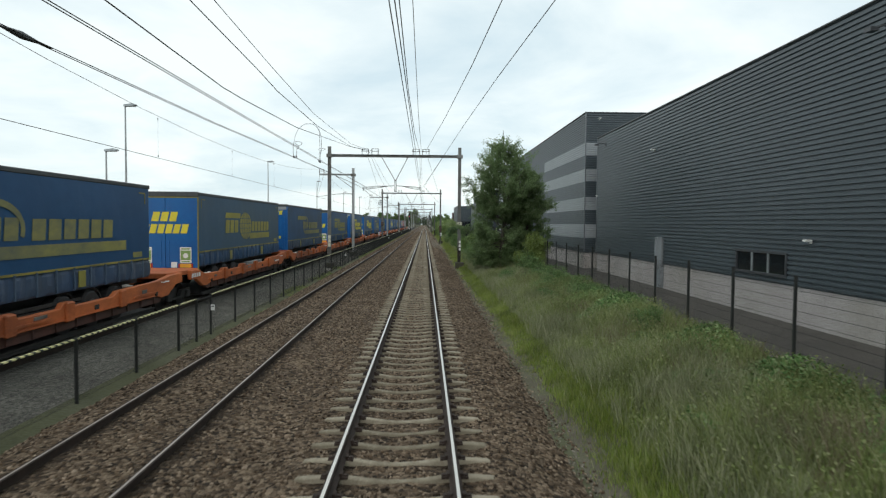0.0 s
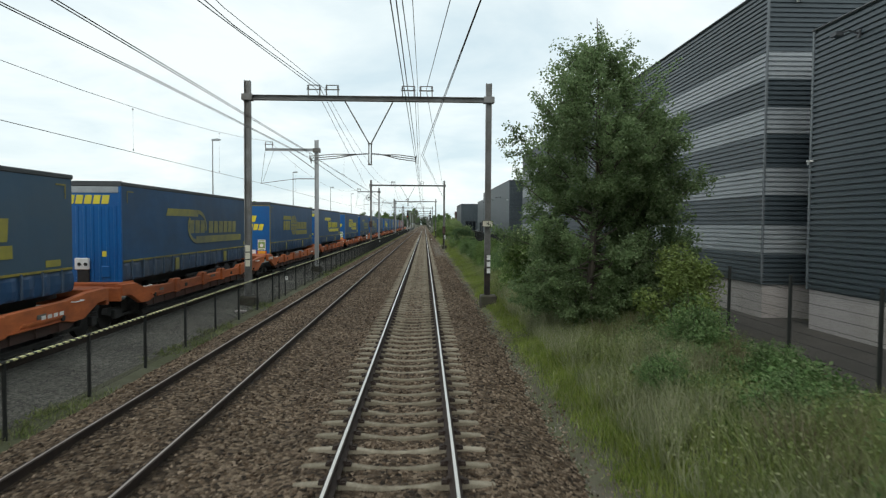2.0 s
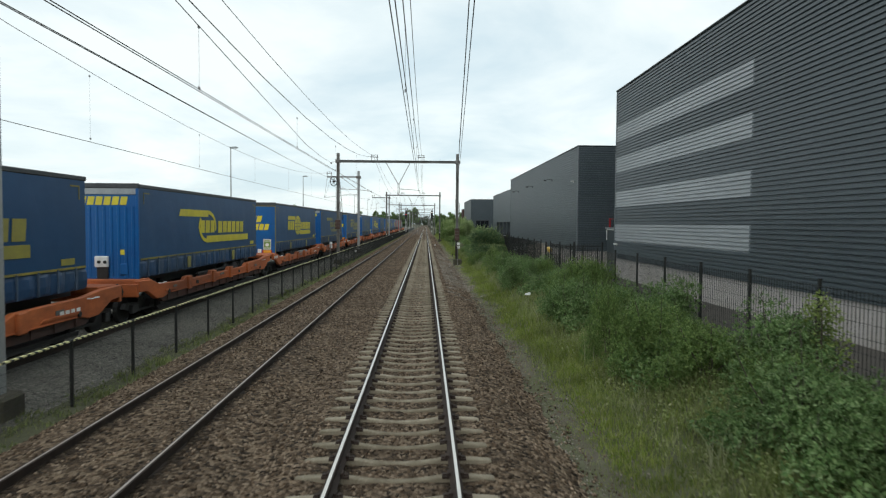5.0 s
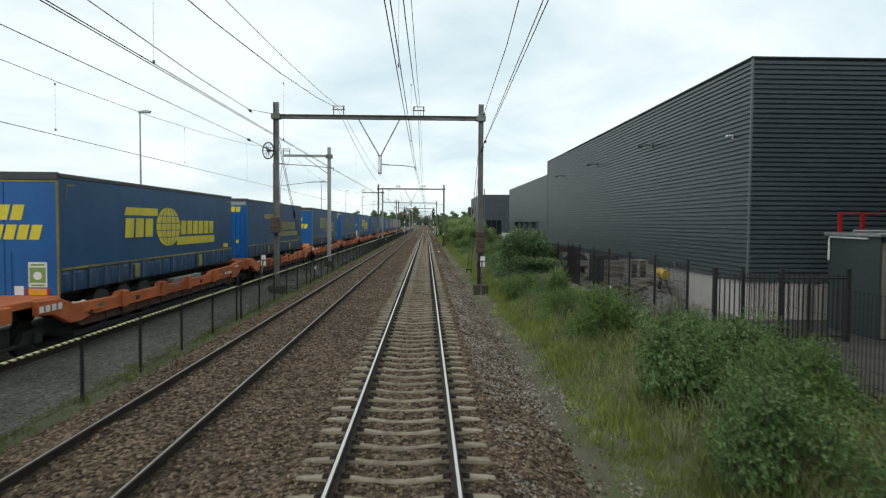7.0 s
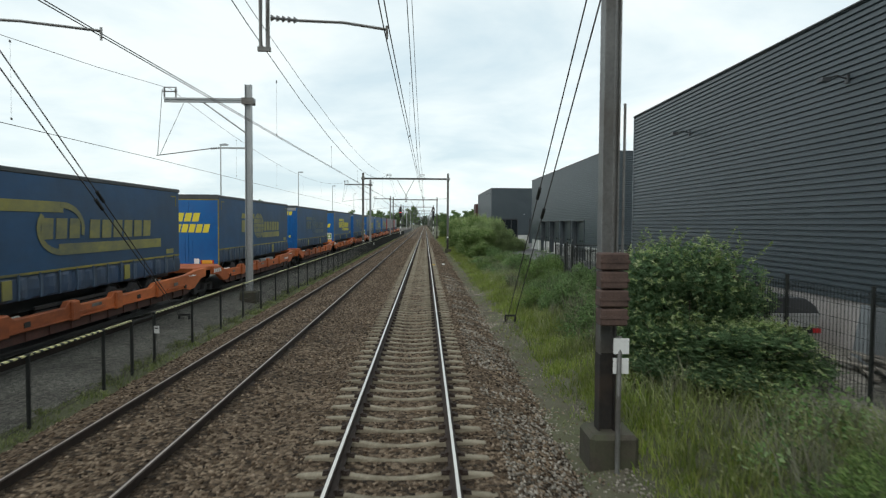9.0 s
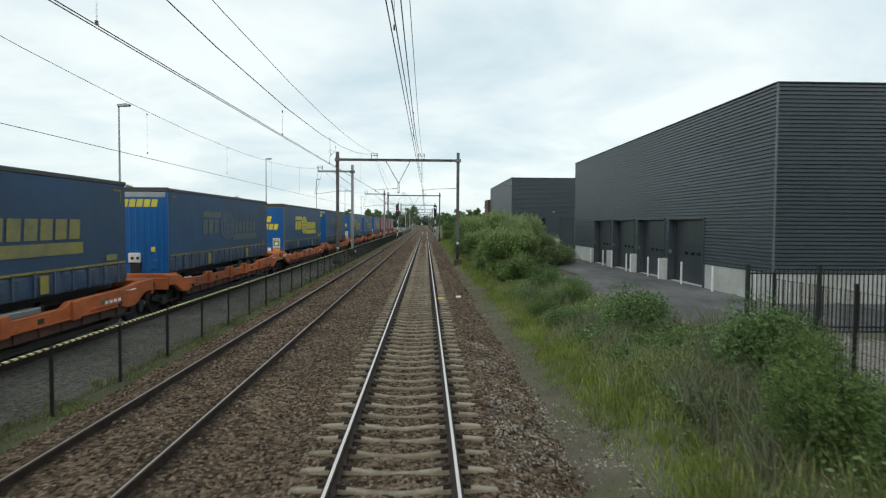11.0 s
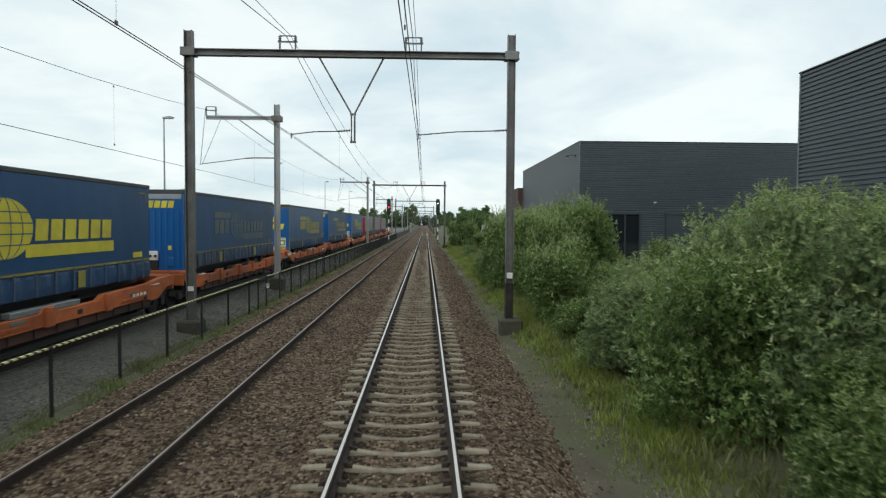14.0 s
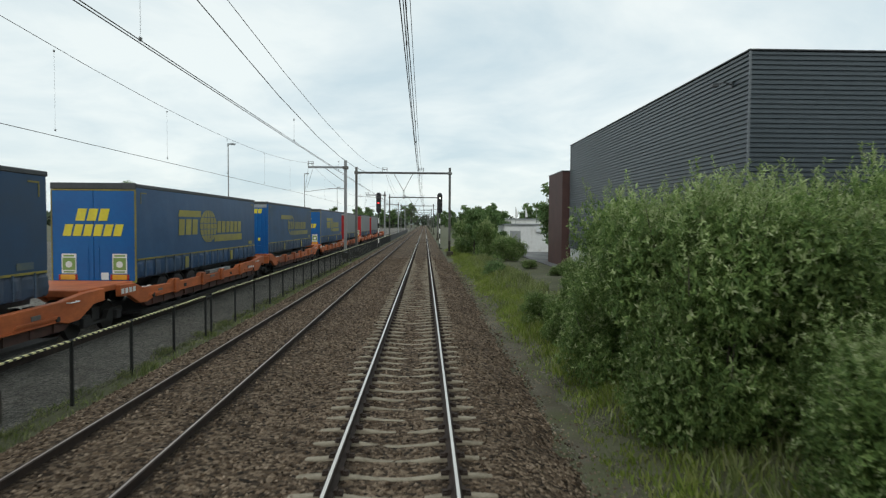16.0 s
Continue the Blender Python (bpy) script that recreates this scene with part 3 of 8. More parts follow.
tagged(part("goods_yard", Geo().prism([(-60, -0.60), (-6.5, -0.60), (-6.45, -0.52), (-6.9, -0.46), (-7.6, -0.34), (-8.4, -0.34), (-60, -0.34)], -40, 620, "y"), GRAVEL), "dark gravel goods yard behind the low fence", "yard", kind="structure")
tagged(part("service_lane", Geo().box(8.1, 12.2, -30, 97, -0.1, 0.085), BRICK_PAVING), "dark paved lane between fence and warehouses", "pavement", kind="structure")
tagged(part("rubble_yard", Geo().box(7.7, 12.0, 97.3, 139, -0.1, 0.07), RUBBLE), "gravel yard beside the grey warehouse", "yard", kind="structure")
tagged(new("rubble_edge", strip_sheet("rubble_edge", np.linspace(6.7, 7.9, 10), np.arange(97.3, 113.2, 0.4), lambda X, Y: ground_height(X, Y) + 0.03 - 0.12 * np.clip(6.95 + 0.25 * wobble(X * 0, Y, 2.5, 63) - X, 0, 1), RUBBLE)), "bare grey rubble spilling under the wire fence", "yard", kind="structure")
tagged(part("loading_yard", Geo().prism([(7.36, 139.3), (60, 139.3), (60, 260), (9.2, 260), (9.2, 158), (7.36, 158)], -0.1, 0.09, "z"), ASPHALT), "worn grey asphalt loading yard", "pavement", kind="structure")
yard_kerb = tagged(new("kerb"), "row of pale concrete kerb stones along the loading yard", "kerb", kind="structure")
kerb_stone = Geo().box(-0.06, 0.06, 0.006, 0.994, -0.1, 0.13).mesh("kerb_stone", PLINTH, 0.02)
for k in range(19):
    ob = new("kerb_stone", kerb_stone)
    ob.parent = yard_kerb
    ob.location = (7.29 + random.uniform(-0.006, 0.006), 139.3 + k, random.uniform(-0.008, 0.004))

# ---- tracks ----
RAIL_POLY = [(-0.075, -0.172), (0.075, -0.172), (0.075, -0.160), (0.012, -0.140), (0.010, -0.05), (0.036, -0.038), (0.036, -0.008), (0.030, -0.002), (-0.030, -0.002), (-0.036, -0.008), (-0.036, -0.038), (-0.010, -0.05), (-0.012, -0.140), (-0.075, -0.160)]


def rail(x, z, head, label, y1=1400):
    r = thing("rail", label, "rail", (x, 0, z), "running rails")
    part("rail_body", Geo().prism(RAIL_POLY, -30, y1, "y"), RAIL_SIDE, r)
    w = 0.021 if head is RAIL_TOP else 0.015
    part("running_surface", Geo().prism([(-w, -0.003), (w, -0.003), (w, 0.0), (w - 0.004, 0.003), (0.004 - w, 0.003), (-w, 0.0)], -30, y1, "y"), head, r, "polished head")


for x in (-0.7535, 0.7535):
    rail(x, 0, RAIL_TOP, "steel rail with a polished head on concrete sleepers")
for x in (-4.55, -3.05):
    rail(x, 0, RAIL_DULL, "rusty steel rail with a dull head in brown ballast")
for x in (-10.53, -9.02):
    rail(x, -0.19, RAIL_DULL, "rusty steel rail under the goods wagons", 620)


def sleeper_mesh():
    xs = [-1.26, -1.23] + [q * 0.123 for q in range(-9, 10)] + [1.23, 1.26]
    zt = [float(np.interp(abs(x), (0, 0.2, 0.4, 0.6, 0.75, 0.95, 1.23, 1.26), (-0.243, -0.236, -0.214, -0.184, -0.170, -0.178, -0.196, -0.212))) for x in xs]
    wd = [float(np.interp(abs(x), (0, 0.4, 0.8, 1.2, 1.26), (0.050, 0.053, 0.060, 0.060, 0.052))) for x in xs]
    vs, fs = [], []
    for x, z, w in zip(xs, zt, wd):
        vs += [(x, -w - 0.02, -0.34), (x, -w, z - 0.014), (x, -w + 0.014, z), (x, w - 0.014, z), (x, w, z - 0.014), (x, w + 0.02, -0.34)]
    for i in range(len(xs) - 1):
        for k in range(5):
            fs.append((i * 6 + k, i * 6 + k + 1, i * 6 + k + 7, i * 6 + k + 6))
    n = (len(xs) - 1) * 6
    return vs, fs + [(5, 4, 3, 2, 1, 0), (n, n + 1, n + 2, n + 3, n + 4, n + 5)]


SLEEPER_Y0 = 9.0195 + 0.02 - 12 * 0.6
track_panel = thing("track", "row of dirty concrete sleepers under the rails", "track", kind="structure")
sv, sf = sleeper_mesh()
sleeper = Geo().add(sv, sf).mesh("sleeper", CONCRETE)
for k in range(300):
    ob = new("sleeper", sleeper)
    ob.parent = track_panel
    ob.location = (random.uniform(-0.012, 0.012), SLEEPER_Y0 + 0.6 * k + random.uniform(-0.012, 0.012), 0.010 + random.uniform(-0.008, 0.004))
    ob.rotation_euler = (0, 0, random.uniform(-0.004, 0.004))
far = Geo()
for k in list(range(-40, 0)) + list(range(300, 620)):
    far.add([(x, y + SLEEPER_Y0 + 0.6 * k, z - 0.012) for x, y, z in sv], sf)
tagged(part("far_sleepers", far, CONCRETE, track_panel), "more concrete sleepers", kind="stuff")
clips = Geo()
for k in range(-20, 520):
    y = SLEEPER_Y0 + 0.6 * k
    for x in (-0.7535, 0.7535):
        for s in (-1, 1):
            clips.box(min(x + s * 0.076, x + s * 0.17), max(x + s * 0.076, x + s * 0.17), y - 0.058, y + 0.058, -0.19, -0.160)
            clips.box(x + s * 0.085 - 0.02, x + s * 0.085 + 0.02, y - 0.055, y + 0.055, -0.18, -0.118)
            clips.box(x + s * 0.13 - 0.03, x + s * 0.13 + 0.03, y - 0.03, y + 0.03, -0.18, -0.14)
tagged(part("rail_clips", clips, RAIL_SIDE, track_panel), "dark steel rail clips", kind="stuff")


def scatter_stones(name, n, x0, x1, y0, y1, height, size, mat, label, seed, keep=None):
    """Loose angular stones on a surface, one mesh."""
    rs = np.random.RandomState(seed)
    base = np.array([(1, 0, 0), (-1, 0, 0), (0, 1, 0), (0, -1, 0), (0, 0, 1), (0, 0, -1)], float)
    tri = np.array([(0, 2, 4), (2, 1, 4), (1, 3, 4), (3, 0, 4), (2, 0, 5), (1, 2, 5), (3, 1, 5), (0, 3, 5)])
    X, Y = rs.uniform(x0, x1, n), y0 + (y1 - y0) * rs.uniform(0, 1, n)
    if keep is not None:
        k = keep(X, Y)
        X, Y = X[k], Y[k]
        n = len(X)
    Z = height(X, Y)
    s = rs.uniform(size[0], size[1], n)
    pts = base[None] * rs.uniform(0.6, 1.25, (n, 6, 1)) * s[:, None, None] * np.array([1, 1, 0.7])
    a = rs.uniform(0, 6.28, n)
    b = rs.uniform(-0.7, 0.7, n)
    ca, sa, cb, sb = np.cos(a), np.sin(a), np.cos(b), np.sin(b)
    x = pts[:, :, 0] * cb[:, None] + pts[:, :, 2] * sb[:, None]
    z = -pts[:, :, 0] * sb[:, None] + pts[:, :, 2] * cb[:, None]
    px = x * ca[:, None] - pts[:, :, 1] * sa[:, None] + X[:, None]
    py = x * sa[:, None] + pts[:, :, 1] * ca[:, None] + Y[:, None]
    vs = np.stack([px, py, z + Z[:, None] + 0.2 * s[:, None]], -1).reshape(-1, 3)
    fs = (tri[None] + (np.arange(n) * 6)[:, None, None]).reshape(-1, 3)
    return tagged(new(name, raw_mesh(name, vs, fs, mat)), label, "stones", kind="stuff")


def off_rails(X, Y):
    ok = np.ones(len(X), bool)
    for x in (-0.7535, 0.7535, -4.55, -3.05):
        ok &= np.abs(X - x) > 0.11
    on = (np.abs(X) < 1.12) & (np.abs((Y - SLEEPER_Y0 + 0.3) % 0.6 - 0.3) < 0.135)
    own = np.minimum(np.abs(X - 0.7535), np.abs(X + 0.7535)) < 0.19
    return ok & ~on & ~own


scatter_stones("ballast_stones", 160000, -6.0, 2.66, 5, 235, ballast_height, (0.020, 0.042), STONES, "loose brown crushed stones on the ballast", 21, off_rails)
scatter_stones("shoulder_stones", 24000, 1.45, 3.3, 84, 142, lambda X, Y: np.maximum(ballast_height(np.minimum(X, 2.7), Y), ground_height(X, Y)), (0.018, 0.042), SHOULDER_STONES, "grey stones on the ballast shoulder", 23, lambda X, Y: wobble(X * 0, Y, 9, 17) + 0.8 * wobble(X, Y, 1.2, 18) > np.interp(Y, (84, 98, 118, 142), (0.4, -0.7, -0.7, 0.6)))
scatter_stones("path_pebbles", 60000, 2.4, 3.5, 8, 215, lambda X, Y: ground_height(X, Y), (0.010, 0.026), PATH_STONES, "small grey pebbles and stray ballast on the path", 22)
scatter_stones("stray_ballast", 26000, 2.45, 3.35, 5, 235, lambda X, Y: ground_height(X, Y) + 0.01, (0.016, 0.038), STONES, "stray brown ballast stones beside the bed", 23, lambda X, Y: np.random.RandomState(24).uniform(0, 1, len(X)) < np.clip((3.15 - X) / 0.6, 0.06, 1))

# ---- warehouses ----
def clad_profile(z0, z1, pitch, depth):
    """Trapezoid ribs up a wall, in step on every wall: rows of (height, how far out)."""
    out = lambda z: depth * float(np.interp((z / pitch) % 1.0, (0, 0.24, 0.36, 0.90, 1), (0, 0, 1, 1, 0)))
    rows, k = [(z0, out(z0))], math.floor(z0 / pitch)
    while k * pitch < z1:
        for dz in (0, 0.24, 0.36, 0.90):
            z = (k + dz) * pitch
            if z0 + 0.001 < z < z1 - 0.001:
                rows.append((z, out(z)))
        k += 1
    return rows + [(z1, out(z1))]


def clad(name, side, at, a, b, z0, z1, mat, parent, pitch=0.15, depth=0.05, label=""):
    """Ribbed cladding on a wall. side 'w' faces the railway at x = at, from y = a to b; side 's' faces back along it at y = at, from x = a to b."""
    rows = clad_profile(z0, z1, pitch, depth)
    g = Geo()
    vs = []
    for z, out in rows:
        for u in (a, b):
            vs.append((at - out, u, z) if side == "w" else (u, at - out, z))
    fs = [(2 * i, 2 * i + 1, 2 * i + 3, 2 * i + 2) for i in range(len(rows) - 1)]
    return part(name, g.add(vs, fs), mat, parent, label)


def bands(z0, z1, pale):
    """Splits z0 to z1 into dark and pale stretches."""
    out, z = [], z0
    for p0, p1 in pale:
        out += [(z, p0, CLADDING), (p0, p1, CLADDING_PALE)]
        z = p1
    return out + [(z, z1, CLADDING)]


def hall(label, x0, x1, y0, y1, ztop, zclad, west, south, plinth=None, pitch=0.15, bays=(), head=3.36, depth=0.4):
    """A flat-roofed warehouse: plinth, core walls, ribbed cladding, copings, roof. west and south: lists of (from, to, bands)."""
    h = thing("warehouse", label, "building", (0, 0, 0), "warehouses by the line")
    inset = depth if bays else 0.0
    low, core = Geo().box(x0 + 0.05 + inset, x1, y0 + 0.05, y1 - 0.05, -0.3, zclad), Geo().box(x0 + 0.06 + inset, x1, y0 + 0.06, y1 - 0.06, zclad, ztop - 0.1)
    if bays:
        # solid stretches between the recessed loading bays, and the wall above them
        edges = [y0 + 0.06] + [e for bay in bays for e in bay] + [y1 - 0.06]
        for a, b in zip(edges[::2], edges[1::2]):
            low.box(x0 + 0.05, x0 + 0.05 + inset, a, b, -0.3, zclad)
            core.box(x0 + 0.06, x0 + 0.06 + inset, a, b, zclad, ztop - 0.1)
        for a, b in bays:
            core.box(x0 + 0.06, x0 + 0.06 + inset, a, b, head, ztop - 0.1)
    part("plinth", low, plinth or PLINTH, h, "pale concrete plinth")
    part("wall_core", core, TRIM, h)
    part("roof", Geo().box(x0 + 0.3, x1, y0 + 0.3, y1 - 0.3, ztop - 0.1, ztop - 0.02), ROOFING, h)
    for a, b, rows in west:
        for z0, z1, m in rows:
            clad("cladding", "w", x0 + 0.04, a, b, z0, z1, m, h, pitch)
    for a, b, rows in south:
        for z0, z1, m in rows:
            clad("cladding", "s", y0 + 0.04, a, b, z0, z1, m, h, pitch)
    part("coping", Geo().box(x0 - 0.05, x0 + 0.3, y0 - 0.05, y1 + 0.05, ztop - 0.03, ztop + 0.02), TRIM, h, bevel=0.01)
    part("coping", Geo().box(x0 + 0.3, x1, y0 - 0.05, y0 + 0.3, ztop - 0.03, ztop + 0.02), TRIM, h, bevel=0.01)
    part("corner_trim", Geo().prism([(x0 - 0.025, y0 - 0.025), (x0 + 0.04, y0 - 0.025), (x0 + 0.04, y0 + 0.03), (x0 + 0.03, y0 + 0.03), (x0 + 0.03, y0 + 0.04), (x0 - 0.025, y0 + 0.04)], zclad, ztop - 0.03, "z"), CORNER, h)
    part("corner_trim", Geo().box(x0 - 0.025, x0 + 0.06, y1 - 0.05, y1 + 0.03, zclad, ztop - 0.03), CORNER, h)
    return h


def wall_lamp(h, x, y, z, side="w"):
    g, q = Geo(), Geo()
    if side == "w":
        g.box(x - 0.05, x, y - 0.04, y + 0.04, z - 0.05, z + 0.05).prism([(x - 0.22, z + 0.02), (x - 0.04, z + 0.03), (x - 0.04, z + 0.07), (x - 0.20, z + 0.07)], y - 0.09, y + 0.09, "y")
        q.box(x - 0.19, x - 0.07, y - 0.07, y + 0.07, z, z + 0.02)
    else:
        g.box(x - 0.04, x + 0.04, y - 0.05, y, z - 0.05, z + 0.05).prism([(y - 0.22, z + 0.02), (y - 0.04, z + 0.03), (y - 0.04, z + 0.07), (y - 0.20, z + 0.07)], x - 0.09, x + 0.09, "x")
        q.box(x - 0.07, x + 0.07, y - 0.19, y - 0.07, z, z + 0.02)
    lamp = part("wall_lamp", g, WHITE, h, "small pale wall lamp")
    part("lens", q, LAMP_GLASS, lamp)


def camera_arm(h, x, y, z):
    part("flood_bracket", Geo().box(x - 0.06, x, y - 0.05, y + 0.05, z - 0.1, z + 0.1).tube([(x, y, z), (x - 0.3, y, z + 0.08), (x - 0.55, y, z)], 0.025).box(x - 0.7, x - 0.5, y - 0.12, y + 0.12, z - 0.08, z + 0.02), TRIM, h, "dark bracket with a floodlight")


def strip_window(h, x, y0, y1, z0, z1, panes):
    w = part("window", Geo().box(x - 0.06, x + 0.03, y0 - 0.08, y1 + 0.08, z0 - 0.08, z0).box(x - 0.06, x + 0.03, y0 - 0.08, y1 + 0.08, z1, z1 + 0.08).box(x - 0.06, x + 0.03, y0 - 0.08, y0, z0, z1).box(x - 0.06, x + 0.03, y1, y1 + 0.08, z0, z1), TRIM, h, "dark framed window")
    step = (y1 - y0) / panes
    for k in range(panes):
        part("pane", Geo().box(x - 0.012, x + 0.004, y0 + k * step + 0.04, y0 + (k + 1) * step - 0.04, z0, z1), GLASS, w)
        if k:
            part("mullion", Geo().box(x - 0.045, x + 0.004, y0 + k * step - 0.04, y0 + k * step + 0.04, z0, z1), ALU, w)


def wall_minus(a, b, z0, z1, holes, mat):
    """Stretches of a wall from a to b that leave openings (from, to, sill, head) free: list of (from, to, rows)."""
    out, u = [], a
    for h0, h1, s, t in holes:
        out.append((u, h0, [(z0, z1, mat)]))
        rows = [(t, z1, mat)]
        if s > z0 + 0.02:
            rows = [(z0, s, mat)] + rows
        out.append((h0, h1, rows))
        u = h1
    return out + [(u, b, [(z0, z1, mat)])]


PALE_BANDS = [(2.10, 3.02), (3.98, 4.84), (5.88, 6.70), (7.60, 8.45)]
h1 = hall("anthracite ribbed warehouse on a pale plinth", 11.3, 46, -26, 40.1, 8.5, 1.2,
          wall_minus(-26, 40.1, 1.2, 8.47, [(18.75, 21.9, 1.42, 2.2), (28.7, 29.5, 1.2, 2.42)], CLADDING), [(11.3, 46, [(1.2, 8.47, CLADDING)])])
strip_window(h1, 11.32, 18.83, 21.82, 1.5, 2.12, 3)
part("door", Geo().box(11.22, 11.37, 28.75, 29.45, 0.12, 2.38).box(11.18, 11.24, 28.7, 28.75, 0.12, 2.44).box(11.18, 11.24, 29.45, 29.5, 0.12, 2.44).box(11.18, 11.24, 28.75, 29.45, 2.38, 2.44), STEEL_DOOR, h1, "grey steel side door")
part("door_handle", Geo().box(11.14, 11.22, 28.8, 28.84, 1.0, 1.2), ALU, h1)
wall_lamp(h1, 11.3, 17.6, 2.55)
wall_lamp(h1, 11.3, 30.0, 6.55)
camera_arm(h1, 11.3, 14.6, 7.6)
camera_arm(h1, 11.3, 38.2, 7.85)

h2 = hall("tall anthracite ribbed warehouse with silver-grey bands", 11.0, 48, 42.0, 91.1, 10.45, 1.15,
          [(42.0, 56.5, bands(1.15, 10.42, PALE_BANDS)), (56.5, 76.3, [(1.15, 10.42, CLADDING)]), (76.3, 91.1, bands(1.15, 10.42, PALE_BANDS))],
          [(11.0, 12.8, bands(1.15, 10.42, PALE_BANDS)), (12.8, 48, [(1.15, 10.42, CLADDING)])])
wall_lamp(h2, 11.9, 42.0, 10.0, "s")
wall_lamp(h2, 11.3, 40.2, 4.8, "s")
wall_lamp(h2, 11.0, 90.6, 1.9)

h3 = hall("anthracite ribbed warehouse behind a wire fence", 10.4, 44, 97.45, 130.5, 8.2, 1.25,
          [(97.45, 130.5, [(1.25, 8.17, CLADDING)])], [(10.4, 44, [(1.25, 8.17, CLADDING)])])
wall_lamp(h3, 10.4, 98.6, 5.9)
for y in (106.0, 115.0, 124.0):
    camera_arm(h3, 10.4, y, 6.5)

DOCKS = [(151.2, 155.45), (156.05, 160.36), (161.05, 165.41), (166.1, 170.31)]
h4 = hall("anthracite ribbed warehouse with four loading doors", 13.3, 46, 145.3, 176.8, 8.3, 1.2,
          wall_minus(145.3, 176.8, 1.2, 8.27, [(a, b, 1.2, 3.36) for a, b in DOCKS], CLADDING), [(13.3, 46, [(1.2, 8.27, CLADDING)])], PLINTH_WHITE, bays=DOCKS, depth=0.5)
for a, b in DOCKS:
    d = part("loading_door", Geo().box(13.66, 13.74, a + 0.12, b - 0.12, 0.1, 3.26), DOOR_DARK, h4, "dark sectional loading door in a deep recess")
    part("door_frame", Geo().box(13.58, 13.74, a, a + 0.12, 0.1, 3.36).box(13.58, 13.74, b - 0.12, b, 0.1, 3.36).box(13.58, 13.74, a + 0.12, b - 0.12, 3.26, 3.36), TRIM, d, bevel=0.01)
    part("jamb", Geo().box(13.26, 13.58, a - 0.03, a + 0.03, 0.1, 3.36), JAMB, d)
    part("jamb", Geo().box(13.26, 13.58, b - 0.03, b + 0.03, 0.1, 3.36), JAMB, d)
    part("lintel", Geo().box(13.24, 13.30, a, b, 3.30, 3.38), TRIM, d)
    for k in range(1, 5):
        part("panel_joint", Geo().box(13.645, 13.664, a + 0.12, b - 0.12, 0.1 + 0.63 * k, 0.115 + 0.63 * k), TRIM, d)
    for k in range(3):
        part("spyhole", Geo().box(13.645, 13.664, a + 1.15 + 0.72 * k, a + 1.55 + 0.72 * k, 1.52, 1.66), GLASS, d)
    part("dock_sign", Geo().box(13.225, 13.255, b - 0.55, b - 0.25, 1.55, 1.72), GALV, d)
    part("threshold", Geo().box(13.40, 13.64, a + 0.1, b - 0.1, 0.06, 0.12), PLINTH_WHITE, d)
for y in (145.9, 149.6, 153.0, 156.05, 157.7, 160.75, 161.6, 164.75, 166.85, 170.2):
    p = thing("bollard", "thin pale steel bollard before a loading door", "bollard", (13.0, y, 0.085), "bollards at the loading doors")
    part("post", Geo().tube([(0, 0, 0), (0, 0, 1.02), (0, 0, 1.08)], 0.05, 12), WHITE, p)
    part("cap", Geo().tube([(0, 0, 1.08), (0, 0, 1.12)], 0.045, 12, 0.02), WHITE, p)
for y0, y1 in ((155.5, 156.0), (160.42, 161.0), (165.46, 166.05)):
    p = thing("guard_block", "pale concrete guard block between two loading doors", "block", (13.15, y0, 0.085), "guard blocks at the loading doors")
    part("body", Geo().box(-0.14, 0.13, 0.0, y1 - y0, 0, 1.13), PLINTH_WHITE, p, bevel=0.02)

S5 = [(11.5, 14.5, 1.35, 3.8), (16.15, 19.25, 1.35, 3.82), (20.75, 23.85, 1.35, 3.88), (25.4, 28.5, 1.35, 3.88), (30.0, 33.0, 1.35, 3.88)]
h5 = hall("anthracite ribbed warehouse with shop doors in its gable", 10.4, 44, 196.4, 220.5, 8.45, 1.35,
          [(196.4, 220.5, [(1.35, 8.42, CLADDING)])], wall_minus(10.4, 44, 1.35, 8.42, S5, CLADDING), PLINTH_WHITE)
for k, (a, b, s, t) in enumerate(S5):
    if k in (0, 2):
        w = part("shop_front", Geo().box(a, a + 0.1, 196.30, 196.44, 0.1, t).box(b - 0.1, b, 196.30, 196.44, 0.1, t).box(a + 0.1, b - 0.1, 196.30, 196.44, t - 0.1, t), TRIM, h5, "dark glazed shop front")
        for q in range(3):
            u0, u1 = a + 0.1 + q * (b - a - 0.2) / 3, a + 0.1 + (q + 1) * (b - a - 0.2) / 3
            part("pane", Geo().box(u0 + 0.04, u1 - 0.04, 196.38, 196.42, 0.15, t - 0.14), GLASS, w)
            if q:
                part("mullion", Geo().box(u0 - 0.04, u0 + 0.04, 196.33, 196.42, 0.1, t - 0.1), TRIM, w)
    else:
        w = part("roller_door", Geo().box(a + 0.15, b - 0.15, 196.36, 196.44, 0.1, t - 0.15), DOOR_DARK, h5, "dark closed roller door")
        part("door_frame", Geo().box(a, a + 0.15, 196.30, 196.42, 0.1, t).box(b - 0.15, b, 196.30, 196.42, 0.1, t).box(a + 0.15, b - 0.15, 196.30, 196.42, t - 0.15, t), TRIM, w)
sign = thing("shop_sign", "dark sign board with a row of green letter shapes", "sign", (22.3, 196.25, 3.98))
part("board", Geo().box(-1.3, 1.3, 0, 0.06, -0.16, 0.26), TRIM, sign)
for k in range(15):
    lw = 0.095 if k % 4 else 0.12
    part("letter_bar", Geo().box(-1.12 + 0.15 * k, -1.12 + 0.15 * k + lw, -0.015, 0.0, -0.04, 0.10 if k % 3 else 0.16), GREEN_SIGN, sign)
for x in (15.4, 24.7, 32):
    wall_lamp(h5, x, 196.4, 4.45, "s")
wall_lamp(h5, 20.4, 196.4, 3.95, "s")
camera_arm(h5, 10.4, 197.5, 7.6)
